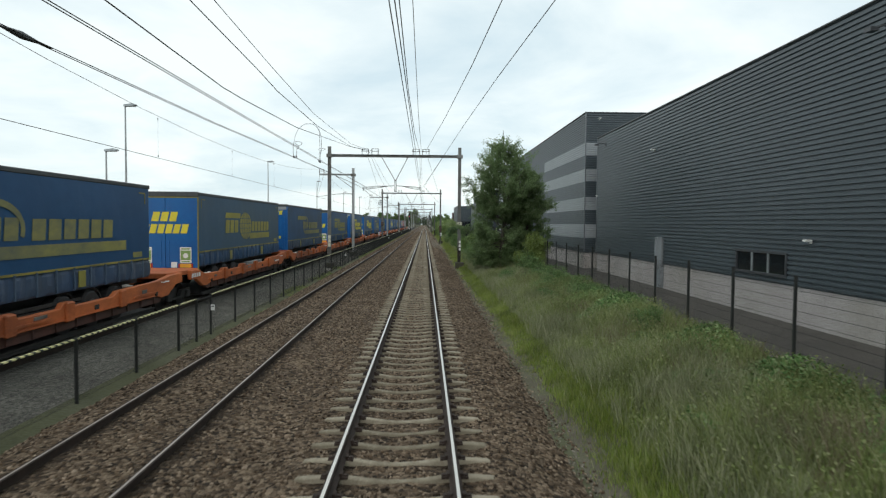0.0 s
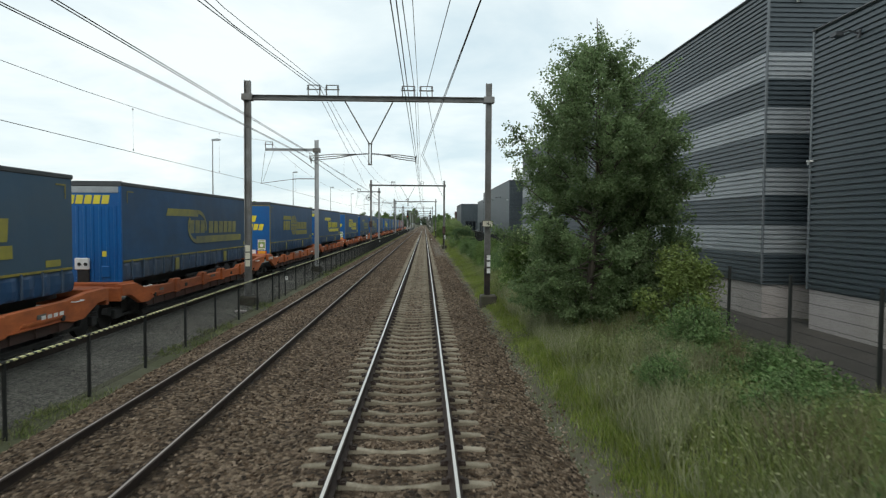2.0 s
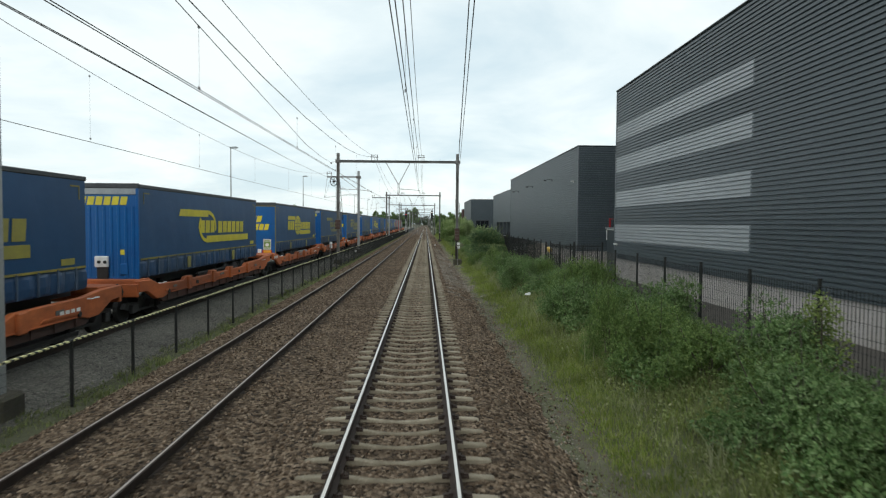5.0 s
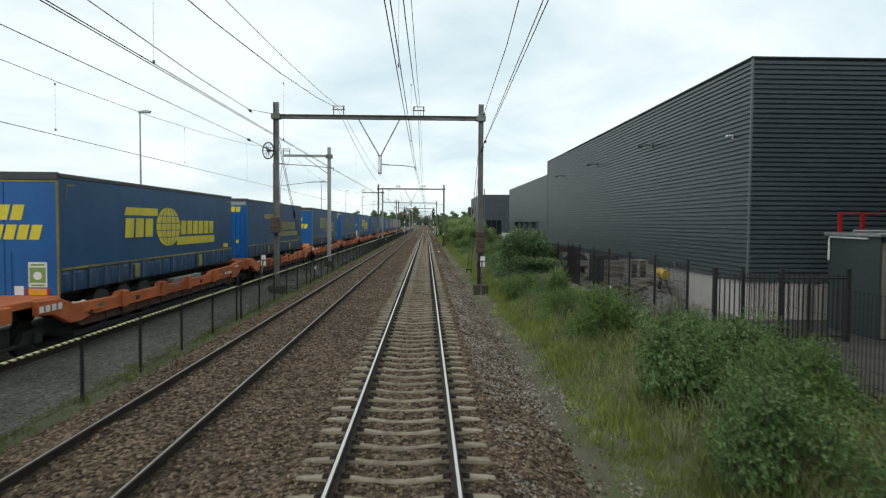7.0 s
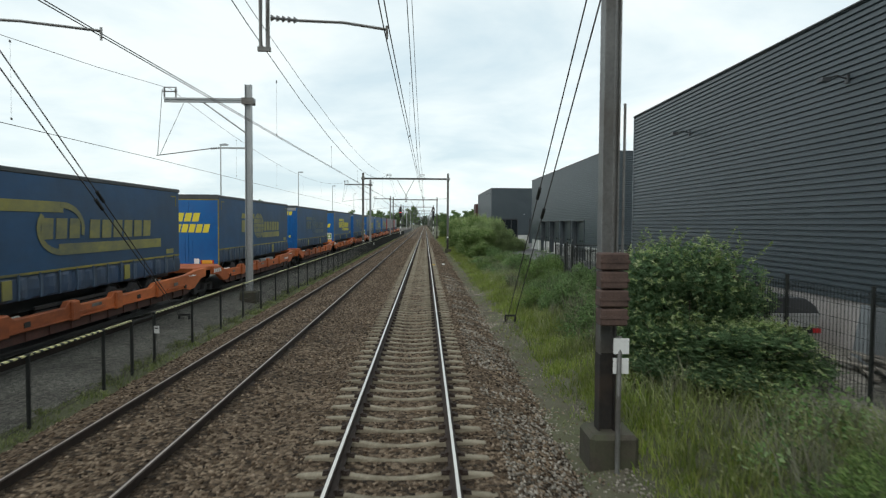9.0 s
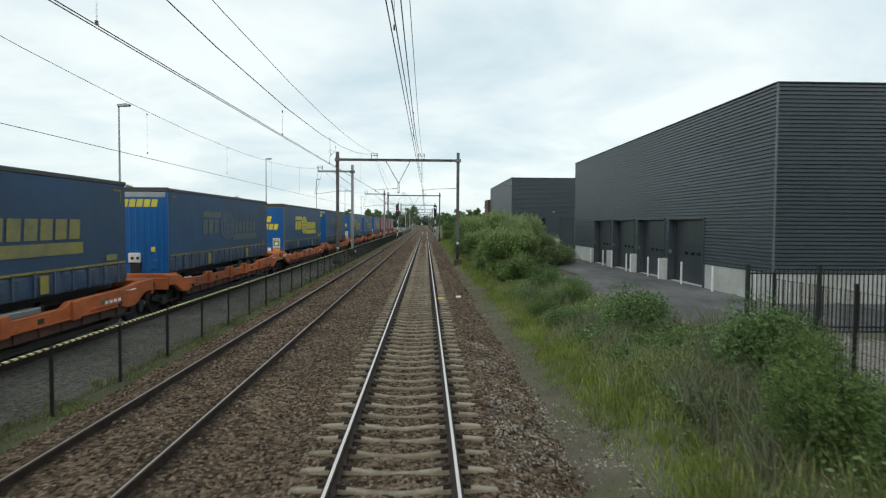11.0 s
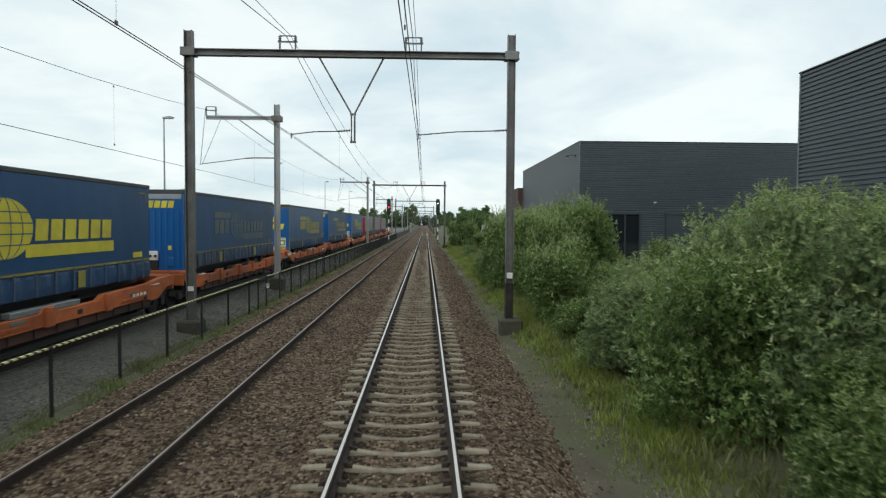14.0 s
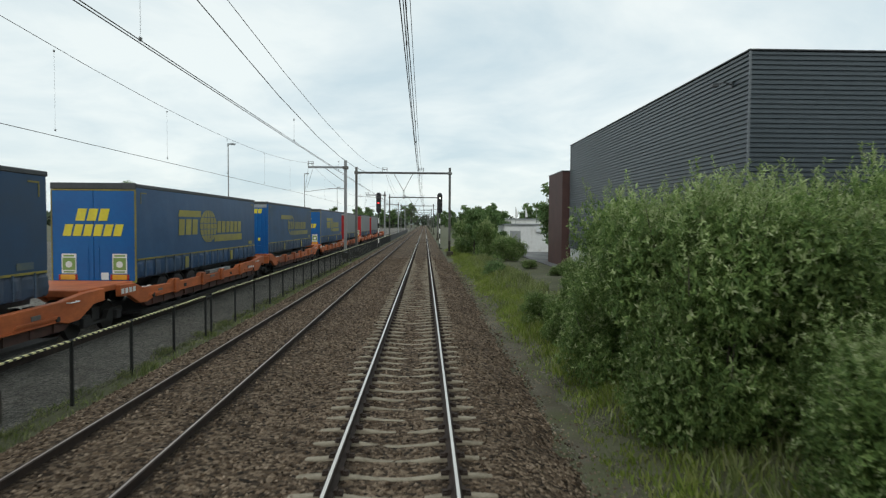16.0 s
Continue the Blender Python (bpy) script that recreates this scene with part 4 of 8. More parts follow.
h6 = thing("warehouse", "low red-brown clad building beyond the warehouses", "building", (0, 0, 0), "warehouses by the line")
part("wall", Geo().box(10.0, 26, 221.2, 226.0, -0.2, 6.72), RED_BRICK, h6, "red-brown cladding")
part("roof_trim", Geo().box(9.96, 26, 221.16, 226.04, 6.72, 6.78), TRIM, h6)
shed = thing("white_shed", "white flat-roofed site cabin beyond the bushes", "cabin", (11.0, 243, 0))
part("wall", Geo().box(-2.4, 2.4, 0, 6, -0.1, 2.9), WHITE, shed)
part("roof", Geo().box(-2.55, 2.55, -0.15, 6.15, 2.9, 3.04), ALU, shed)
part("door", Geo().box(-1.7, -0.6, -0.03, 0.0, 0.1, 2.3), GALV_PALE, shed)
part("air_unit", Geo().box(1.0, 2.0, -0.3, 0.0, 2.2, 2.75), LAMP_GLASS, shed, bevel=0.03)
depot = thing("white_depot", "long low white building with a dark window band", "building", (24.0, 303, 0))
part("wall", Geo().box(-9, 16, 0, 12, -0.2, 3.9), WHITE, depot)
part("roof", Geo().box(-9.2, 16.2, -0.2, 12.2, 3.9, 4.12), ALU, depot)
for k in range(6):
    part("window", Geo().box(-8.4 + 4 * k, -5.2 + 4 * k, -0.03, 0.0, 1.6, 2.9), GLASS, depot)
for x in (18.1, 20.0, 22.2):
    fl = thing("flagpole", "white flagpole with a narrow pale banner", "flag", (x, 300.5, -0.1), "banners before the white building")
    part("pole", Geo().tube([(0, 0, 0), (0, 0, 3.2), (0, 0, 6.4)], 0.05, 8, 0.03), GALV_PALE, fl)
    part("banner", Geo().prism([(0.05, 4.4), (0.5, 4.5), (0.42, 5.3), (0.2, 6.1), (0.05, 6.3)], -0.01, 0.01, "y"), WHITE, fl)


# ---- goods train ----
TRAIN_X, TRAIN_Z = -9.775, -0.15


def sill_polygon():
    top = [(0.45, 1.34), (1.3, 1.32), (1.9, 1.12), (4.0, 1.06), (4.2, 1.18), (4.7, 1.18), (4.9, 1.05), (6.8, 1.05), (6.95, 1.19), (7.35, 1.19), (7.5, 1.05), (9.05, 1.05), (9.2, 1.18), (9.55, 1.18), (9.7, 1.05), (11.6, 1.05), (11.9, 1.18), (12.4, 1.19), (14.6, 1.22), (15.6, 1.32), (16.65, 1.34)]
    low = [(16.65, 1.0), (16.1, 0.97), (15.4, 0.66), (14.9, 0.64), (14.3, 0.76), (2.8, 0.76), (2.2, 0.64), (1.7, 0.66), (1.0, 0.97), (0.45, 1.0)]
    return top + low


def bogie(wagon, y):
    b = part("bogie", Geo().prism([(y - 1.35, 0.50), (y - 1.25, 0.66), (y - 0.5, 0.62), (y - 0.35, 0.38), (y + 0.35, 0.38), (y + 0.5, 0.62), (y + 1.25, 0.66), (y + 1.35, 0.50), (y + 0.95, 0.38), (y + 0.6, 0.32), (y - 0.6, 0.32), (y - 0.95, 0.38)], 0.92, 1.06)
             .prism([(y - 1.35, 0.50), (y - 1.25, 0.66), (y - 0.5, 0.62), (y + 0.5, 0.62), (y + 1.25, 0.66), (y + 1.35, 0.50), (y + 0.6, 0.32), (y - 0.6, 0.32)], -1.06, -0.92).box(-0.95, 0.95, y - 0.2, y + 0.2, 0.4, 0.75), SOOT, wagon, "sooty two-axle bogie")
    for dy in (-0.9, 0.9):
        for x in (-0.75, 0.75):
            part("wheel", Geo().wheel((x, y + dy, 0.42), 0.42, 0.13), SOOT, b)
        for x in (-1.1, 1.1):
            part("axle_box", Geo().box(x - 0.07, x + 0.07, y + dy - 0.14, y + dy + 0.14, 0.32, 0.58), SOOT, b, bevel=0.02)


def build_wagon():
    w = thing("pocket_wagon", "orange articulated pocket wagon with stepped side sills carrying two trailers", "wagon", (TRAIN_X, 0, TRAIN_Z), "goods train wagons")
    poly = sill_polygon()
    for half in (0, 17.1):
        p = [(y + half, z) for y, z in poly]
        for s in (-1, 1):
            part("side_sill", Geo().prism(p, s * 1.28, s * 1.44), ORANGE, w, "orange stepped side sill", bevel=0.02)
            # lower flange, darker and browner than the orange sill
            part("lower_flange", Geo().prism([(half + 2.3, 0.50), (half + 14.8, 0.50), (half + 15.1, 0.66), (half + 14.3, 0.78), (half + 2.8, 0.78), (half + 2.0, 0.66)], s * 1.24, s * 1.38), ORANGE_DARK, w, "dark red-brown lower flange")
            part("ledge", Geo().box(min(s * 1.44, s * 1.47), max(s * 1.44, s * 1.47), half + 2.8, half + 14.3, 0.745, 0.775), ORANGE, w)
            for u in (4.45, 7.15, 9.38, 12.1):
                part("lifting_lug", Geo().box(min(s * 1.40, s * 1.52), max(s * 1.40, s * 1.52), half + u - 0.17, half + u + 0.17, 0.70, 1.185), ORANGE, w, bevel=0.03)
            for u in np.arange(2.6, 14.8, 0.9):
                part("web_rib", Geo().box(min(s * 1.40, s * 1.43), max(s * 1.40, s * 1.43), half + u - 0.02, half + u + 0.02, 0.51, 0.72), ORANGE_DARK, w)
            for u0, u1 in ((2.3, 3.3), (7.3, 8.7), (12.8, 14.6)):
                part("stiffener", Geo().prism([(half + u0, 0.84), (half + u1, 0.84), (half + u1 - 0.06, 0.90), (half + u0 + 0.06, 0.90)], s * 1.44, s * 1.475), ORANGE, w)
        for u, ww, z0, z1 in ((3.0, 0.30, 0.82, 0.98), (5.2, 0.22, 0.82, 0.94), (8.0, 0.5, 0.92, 1.0), (10.6, 0.22, 0.82, 0.94), (13.4, 0.34, 0.92, 1.03)):
            part("plate", Geo().box(1.44, 1.456, half + u, half + u + ww, z0, z1), SOOT if ww < 0.3 else GALV, w, bevel=0.004)
        for u in (2.0, 15.0):
            part("grab_rail", Geo().tube([(1.44, half + u - 0.2, 1.16), (1.54, half + u - 0.2, 1.16), (1.54, half + u + 0.2, 1.16), (1.44, half + u + 0.2, 1.16)], 0.016, 5), WHITE, w)
            part("lashing_ring", Geo().wheel((1.46, half + u + (0.6 if u < 5 else -0.6), 0.82), 0.07, 0.04), SOOT, w)
        part("brake_pipe", Geo().tube([(1.18, half + 2.2, 0.34), (1.22, half + 6.0, 0.30), (1.18, half + 10.0, 0.33), (1.2, half + 14.8, 0.31)], 0.03, 6), SOOT, w)
        part("pocket_floor", Geo().box(-1.2, 1.2, half + 2.3, half + 14.8, 0.22, 0.30), SOOT, w)
    for y0, y1 in ((0.45, 1.5), (15.6, 18.6), (32.7, 33.75)):
        part("end_deck", Geo().prism([(y0, 1.20), (y1, 1.20), (y1, 1.36), (y0, 1.38)], -1.3, 1.3), ORANGE, w, "flat orange deck over the bogie", bevel=0.02)
    part("ramp_plate", Geo().box(1.18, 1.40, 25.2, 27.9, 1.06, 1.19), ALU, w, "pale grey loose ramp plate", bevel=0.01)
    part("end_beam", Geo().box(-1.4, 1.4, 0.35, 0.5, 0.85, 1.25), ORANGE, w, bevel=0.02)
    part("end_beam", Geo().box(-1.4, 1.4, 33.7, 33.85, 0.85, 1.25), ORANGE, w, bevel=0.02)
    for y, s in ((0.35, -1), (33.85, 1)):
        for x in (-0.875, 0.875):
            part("buffer", Geo().tube([(x, y, 1.05), (x, y + s * 0.24, 1.05)], 0.09, 12).wheel((x, y + s * 0.28, 1.05), 0.24, 0.06, "y"), SOOT, w)
    for y in (1.6, 17.1, 32.6):
        bogie(w, y)
    # white number panels, as plain bars
    for y in (17.5, 30.6):
        pl = part("marking_panel", Geo().box(1.442, 1.455, y, y + 1.0, 1.04 if y > 15 and y < 20 else 0.82, 1.26 if y > 15 and y < 20 else 1.0), ORANGE, w)
        for k in range(4):
            z0 = 1.07 if 15 < y < 20 else 0.84
            part("number_bar", Geo().box(1.455, 1.462, y + 0.05 + 0.24 * k, y + 0.21 + 0.24 * k, z0, z0 + 0.15), WHITE, pl)
    return w


def letter_row(parent, count, width, height, mat, place, slant=0.2):
    """Plain slanted bars in the place of lettering. place(u, v, proud) gives a point on the face."""
    step = width / count
    for k in range(count):
        u0, u1 = k * step, k * step + step * 0.80
        poly = [(u0, 0), (u1, 0), (u1 + slant * height, height), (u0 + slant * height, height)]
        vs = [place(u, v, 0.0) for u, v in poly] + [place(u, v, 0.008) for u, v in poly]
        part("letter_bar", Geo().add(vs, [(0, 1, 2, 3), (7, 6, 5, 4), (0, 4, 5, 1), (1, 5, 6, 2), (2, 6, 7, 3), (3, 7, 4, 0)]), mat, parent)


def side_logo(t, y0, mat, tarp):
    """A globe between two slanted bands, with bars for the words."""
    X = 1.278
    put = lambda u, v, w: (X + w, y0 + u, v)

    def plate(poly, out=0.006):
        vs = [put(u, v, 0.0) for u, v in poly] + [put(u, v, out) for u, v in poly]
        k = len(poly)
        return Geo().add(vs, [tuple(range(k)), tuple(range(2 * k - 1, k - 1, -1))] + [(i, k + i, k + (i + 1) % k, (i + 1) % k) for i in range(k)])
    lg = part("logo_band", plate([(0.0, 3.34), (2.3, 3.34), (2.3, 3.58), (0.12, 3.58)]), mat, t, "yellow printed band")
    part("logo_band", plate([(3.9, 2.33), (7.85, 2.33), (7.85, 2.62), (3.9, 2.62)]), mat, t, "yellow printed band")
    globe = part("logo_globe", plate([(3.18 + 1.0 * math.cos(a), 2.98 + 0.66 * math.sin(a)) for a in (2 * math.pi * k / 28 for k in range(28))], 0.007), mat, t, "yellow printed globe")
    for dz in (-0.36, -0.12, 0.12, 0.36):
        hw = 1.0 * math.sqrt(1 - (dz / 0.66) ** 2)
        part("grid_line", plate([(3.18 - hw, 2.97 + dz), (3.18 + hw, 2.97 + dz), (3.18 + hw, 2.995 + dz), (3.18 - hw, 2.995 + dz)], 0.010), tarp, globe)
    for q in (-0.62, -0.22, 0.22, 0.62):
        arc = [(3.18 + q * math.cos(a), 2.98 + 0.66 * math.sin(a)) for a in (math.pi * (k / 12 - 0.5) for k in range(13))]
        part("grid_line", plate(arc + [(u + 0.03, v) for u, v in reversed(arc)], 0.010), tarp, globe)
    letter_row(lg, 3, 2.0, 0.58, mat, lambda u, v, w: put(u + 0.02, v + 2.67, w), 0.1)
    letter_row(lg, 6, 3.55, 0.50, mat, lambda u, v, w: put(u + 4.25, v + 2.70, w), 0.1)


def band_logo(t, y0, mat):
    """The other print: two bands round an oval outline, the bars for the words in one row."""
    X = 1.278

    def plate(poly, out=0.006):
        k = len(poly)
        vs = [(X, y0 + u, v) for u, v in poly] + [(X + out, y0 + u, v) for u, v in poly]
        return Geo().add(vs, [tuple(range(k)), tuple(range(2 * k - 1, k - 1, -1))] + [(i, k + i, k + (i + 1) % k, (i + 1) % k) for i in range(k)])
    lg = part("logo_band", plate([(-0.75, 3.36), (2.3, 3.36), (2.3, 3.62), (-0.6, 3.62)]), mat, t, "yellow printed band")
    part("logo_band", plate([(2.1, 2.32), (8.0, 2.32), (8.0, 2.60), (2.1, 2.60)]), mat, t, "yellow printed band")
    for a0, a1 in ((-0.30, 1.62), (2.55, 4.80)):
        arc = [a0 + (a1 - a0) * k / 14 for k in range(15)]
        part("logo_ring", plate([(2.25 + 1.02 * math.cos(a), 2.97 + 0.65 * math.sin(a)) for a in arc] + [(2.25 + 0.88 * math.cos(a), 2.97 + 0.50 * math.sin(a)) for a in reversed(arc)], 0.008), mat, t)
    letter_row(lg, 3, 1.75, 0.50, mat, lambda u, v, w: (X + w, y0 + 1.38 + u, 2.72 + v), 0.1)
    letter_row(lg, 6, 3.8, 0.50, mat, lambda u, v, w: (X + w, y0 + 3.5 + u, 2.70 + v), 0.1)


def build_trailer(kind, tarp, print_mat, end, label, stickers=True, globe=None):
    """A curtain-sided semi-trailer. kind 'rear': its doors face back along the line; 'front': its bulkhead does."""
    t = thing("semi_trailer", label, "trailer", (TRAIN_X, 0, TRAIN_Z), "trailers on the goods train")
    L = 13.6
    body = Geo()
    ys = np.linspace(0.06, L - 0.06, 24)
    vs, fs = [], []
    for i, y in enumerate(ys):
        k = 0.018 * math.sin(i * 2.1) * (0 < i < 23)
        vs += [(-1.265, y, 1.92), (-1.27 + k, y, 3.0), (-1.265, y, 4.2), (1.265, y, 4.2), (1.27 + 0.3 * k, y, 3.0), (1.265, y, 1.92)]
    for i in range(len(ys) - 1):
        for k in range(6):
            fs.append((i * 6 + k, i * 6 + (k + 1) % 6, (i + 1) * 6 + (k + 1) % 6, (i + 1) * 6 + k))
    n = (len(ys) - 1) * 6
    part("tarpaulin", body.add(vs, fs + [(0, 1, 2, 3, 4, 5), (n + 5, n + 4, n + 3, n + 2, n + 1, n)]), tarp, t)
    part("roof_edge", Geo().box(-1.285, 1.285, 0.065, L, 4.19, 4.31), EDGE_GREY, t, "dark roof edge", bevel=0.02)
    part("header", Geo().box(-1.285, 1.285, -0.015, 0.06, 4.135 if kind == "rear" else 4.175, 4.33), EDGE_GREY, t, "dark header strip", bevel=0.015)
    part("chassis", Geo().box(-0.85, 0.85, 0.05, L - 0.05, 1.20, 1.42).box(-1.22, 1.22, 0.05, L - 0.05, 1.42, 1.5).box(-0.55, -0.40, 0.2, L - 0.4, 0.98, 1.2).box(0.40, 0.55, 0.2, L - 0.4, 0.98, 1.2), EDGE_GREY, t)
    for s in (-1, 1):
        sk = Geo()
        ys = np.linspace(0.1, L - 0.1, 91)
        prof = [(1.39, 0.0), (1.45, 0.03), (1.62, 0.045), (1.84, 0.03), (1.94, 0.0)]
        vs, fs = [], []
        for i, y in enumerate(ys):
            out = (0.1, 1.0, 1.45, 0.9)[i % 4] * (1.0 + 0.25 * math.sin(i * 1.7))
            for z, o in prof:
                vs.append((s * (1.245 + o * out), y, z))
        for i in range(len(ys) - 1):
            for k in range(4):
                fs.append((i * 5 + k, i * 5 + k + 1, (i + 1) * 5 + k + 1, (i + 1) * 5 + k))
        part("skirt", sk.add(vs, fs), SKIRT if print_mat in (YELLOW_FADED, YELLOW_GHOST, None) else SKIRT_BLUE, t, "buckled blue lower curtain")
        part("edging", Geo().box(min(s * 1.27, s * 1.292), max(s * 1.27, s * 1.292), 0.1, L - 0.1, 1.945, 2.0), LINE_YELLOW, t, "dull yellow edging line")
        part("side_guard", Geo().box(min(s * 1.16, s * 1.21), max(s * 1.16, s * 1.21), 5.2, 9.6, 0.98, 1.06).box(min(s * 1.16, s * 1.21), max(s * 1.16, s * 1.21), 5.2, 9.6, 1.10, 1.18), SOOT, t)
    for k in range(17):
        y = 0.6 + 0.775 * k
        part("strap", Geo().box(1.285, 1.318, y - 0.022, y + 0.022, 1.41, 1.97), STRAP, t)
    for y in (3.9, 9.3):
        part("tag", Geo().box(1.30, 1.325, y, y + 0.32, 1.46, 1.88), YELLOW_DULL, t, "yellow hanging tag", bevel=0.004)
    for y in (0.35, L - 0.75):
        part("corner_mark", Geo().box(1.272, 1.28, y, y + 0.42, 4.02, 4.06).box(1.272, 1.28, y if y < 5 else y + 0.38, y + 0.04 if y < 5 else y + 0.42, 3.7, 4.02), LINE_YELLOW, t)
    if print_mat:
        if globe or kind == "rear":
            side_logo(t, 3.35, print_mat, tarp)
        else:
            band_logo(t, 3.95, print_mat)
        part("small_print", Geo().box(1.272, 1.28, 12.4, 13.0, 2.06, 2.22), print_mat, t)
    axles = (2.2, 3.5, 4.8) if kind == "rear" else (8.8, 10.1, 11.4)
    for y in axles:
        for s in (-1, 1):
            wh = part("wheel", Geo().wheel((s * 1.03, y, 0.80), 0.50, 0.38, sides=24), TYRE, t, bevel=0.04)
            part("rim", Geo().wheel((s * 1.21, y, 0.80), 0.28, 0.05, sides=18), EDGE_GREY, wh)
        part("mudguard", Geo().tube([(1.2, y + 0.57 * math.cos(q), 0.80 + 0.57 * math.sin(q)) for q in np.linspace(0.35, 2.8, 10)], 0.016, 5), SOOT, t)
    yl = 10.4 if kind == "rear" else 3.0
    for s in (-1, 1):
        part("landing_leg", Geo().box(s * 0.62 - 0.06, s * 0.62 + 0.06, yl - 0.06, yl + 0.06, 0.55, 1.2).box(s * 0.62 - 0.14, s * 0.62 + 0.14, yl - 0.12, yl + 0.12, 0.50, 0.55), SOOT, t)
    # the face towards the oncoming train
    if kind == "rear":
        f = part("rear_door", Geo().box(-1.24, -0.004, 0.0, 0.06, 1.32, 4.09).box(0.004, 1.24, 0.0, 0.06, 1.32, 4.09), end, t, "blue rear doors", bevel=0.01)
        fr = LINE_YELLOW if end is DOOR_BLUE else ALU
        part("door_surround", Geo().box(-1.275, -1.24, -0.01, 0.06, 1.27, 4.13).box(1.24, 1.275, -0.01, 0.06, 1.27, 4.13).box(-1.24, 1.24, -0.01, 0.06, 4.09, 4.13).box(-1.24, 1.24, -0.01, 0.06, 1.27, 1.32), fr, t, "yellow reflective surround")
        for x in (-0.16, 0.16):
            part("locking_bar", Geo().tube([(x, -0.008, 1.34), (x, -0.008, 2.4)], 0.012, 6), end, f)
        if end is DOOR_BLUE:
            put = lambda x0, z0: (lambda u, v, w: (x0 + u, -0.006 - w, z0 + v))
            letter_row(f, 3, 1.02, 0.37, YELLOW, put(-0.54, 3.17), 0.25)
            letter_row(f, 6, 1.82, 0.36, YELLOW, put(-0.93, 2.70), 0.25)
        for x in (-0.97, 0.56) if stickers else ():
            st = part("sticker", Geo().box(x, x + 0.44, -0.012, 0.0, 1.55, 2.16), WHITE, f, "white and green square sticker")
            part("sticker_print", Geo().box(x + 0.03, x + 0.41, -0.017, -0.012, 1.66, 2.03), GREEN_PRINT, st)
            part("sticker_disc", Geo().wheel((x + 0.22, -0.018, 1.83), 0.10, 0.006, "y"), WHITE, st)
            part("sticker_bar", Geo().box(x + 0.06, x + 0.38, -0.017, -0.012, 2.07, 2.12), GREEN_PRINT, st)
            part("sticker_bar", Geo().box(x + 0.06, x + 0.38, -0.017, -0.012, 1.58, 1.62), GREEN_PRINT, st)
        for s in (-1, 1):
            x0, x1 = sorted((s * 0.50, s * 1.06))
            rf = part("rear_marker", Geo().box(x0, x1, -0.02, 0.0, 1.36, 1.52), REFLECTOR, f, "orange reflective marker with red ends", bevel=0.004)
            part("marker_end", Geo().box(x0, x0 + 0.06, -0.024, -0.02, 1.36, 1.52), RED_PAINT, rf)
            part("marker_end", Geo().box(x1 - 0.06, x1, -0.024, -0.02, 1.36, 1.52), RED_PAINT, rf)
        part("plate", Geo().box(0.22, 0.44, -0.012, 0.0, 1.36, 1.58), WHITE, f)
        part("bumper", Geo().box(-1.2, 1.2, -0.03, 0.08, 1.02, 1.20), SOOT, t, bevel=0.02)
    else:
        f = part("bulkhead", Geo().box(-1.24, 1.24, 0.0, 0.06, 1.34, 3.98), end, t, "blue front bulkhead", bevel=0.01)
        part("bulkhead_top", Geo().box(-1.25, 1.25, -0.015, 0.06, 3.98, 4.17), ALU, t, "grey metal strip over the bulkhead", bevel=0.01)
        for x in np.arange(-1.1, 1.15, 0.22):
            part("rib", Geo().prism([(x - 0.05, 0.0), (x - 0.03, -0.025), (x + 0.03, -0.025), (x + 0.05, 0.0)], 1.4, 3.6, "z"), end, f)
        part("edge_post", Geo().box(1.19, 1.275, -0.02, 0.06, 1.3, 4.17), end, t, bevel=0.01)
        if end is DOOR_BLUE:
            letter_row(f, 6, 1.5, 0.26, YELLOW, lambda u, v, w: (-0.55 + u, -0.004 - w, 3.66 + v), 0.2)
        bx = part("coupling_box", Geo().box(-0.05, 0.36, -0.10, 0.0, 1.74, 2.08), WHITE, f, "white coupling box", bevel=0.02)
        part("socket", Geo().wheel((0.10, -0.11, 1.90), 0.05, 0.03, "y"), SOOT, bx)
        part("socket", Geo().wheel((0.28, -0.11, 1.90), 0.05, 0.03, "y"), SOOT, bx)
        part("sticker", Geo().box(0.66, 0.86, -0.008, 0.0, 2.12, 2.28), YELLOW, f)
        part("cable_tray", Geo().box(0.0, 0.35, -0.06, 0.0, 1.3, 1.8), SOOT, f, bevel=0.02)
        part("locker", Geo().box(0.7, 0.95, -0.05, 0.0, 1.5, 1.85), DOOR_BLUE, f, bevel=0.02)
    return t


FRONT_Y = [7.06, 41.15, 75.6, 109.58, 144.12, 178.45, 212.95, 247.35, 281.75]
REAR_Y = [-9.4, 25.02, 59.0, 93.44, 127.5, 162.02, 196.55, 231.0, 265.4]
WAGON_Y = [-28.1] + [y - 0.8 for y in FRONT_Y]
wagon = build_wagon()
wagon.location.y = WAGON_Y[0]
for y in WAGON_Y[1:]:
    copy_thing(wagon, pose(TRAIN_X, y, TRAIN_Z))
grimy = "grimy blue curtain-sided trailer with faded yellow print and blue doors"
bright = "bright blue curtain-sided trailer with clear yellow print and blue rear doors"
rear_bright = build_trailer("rear", TARP, YELLOW, DOOR_BLUE, bright)
rear_dull = build_trailer("rear", TARP, YELLOW_DULL, DOOR_BLUE, "blue curtain-sided trailer with dull yellow print and blue doors")
rear_dusty = build_trailer("rear", TARP_DUSTY, YELLOW_DULL, DOOR_BLUE, "dusty grey-blue curtain-sided trailer with dull yellow print")
rear_grimy = build_trailer("rear", TARP_FADED, YELLOW_FADED, DOOR_BLUE, grimy, stickers=False)
front_grimy = build_trailer("front", TARP_FADED, YELLOW_FADED, DOOR_BLUE, "grimy blue curtain-sided trailer, bulkhead with a white coupling box")
front_bright = build_trailer("front", TARP, YELLOW_FADED, DOOR_BLUE, "blue curtain-sided trailer with dull print and a ribbed bulkhead")
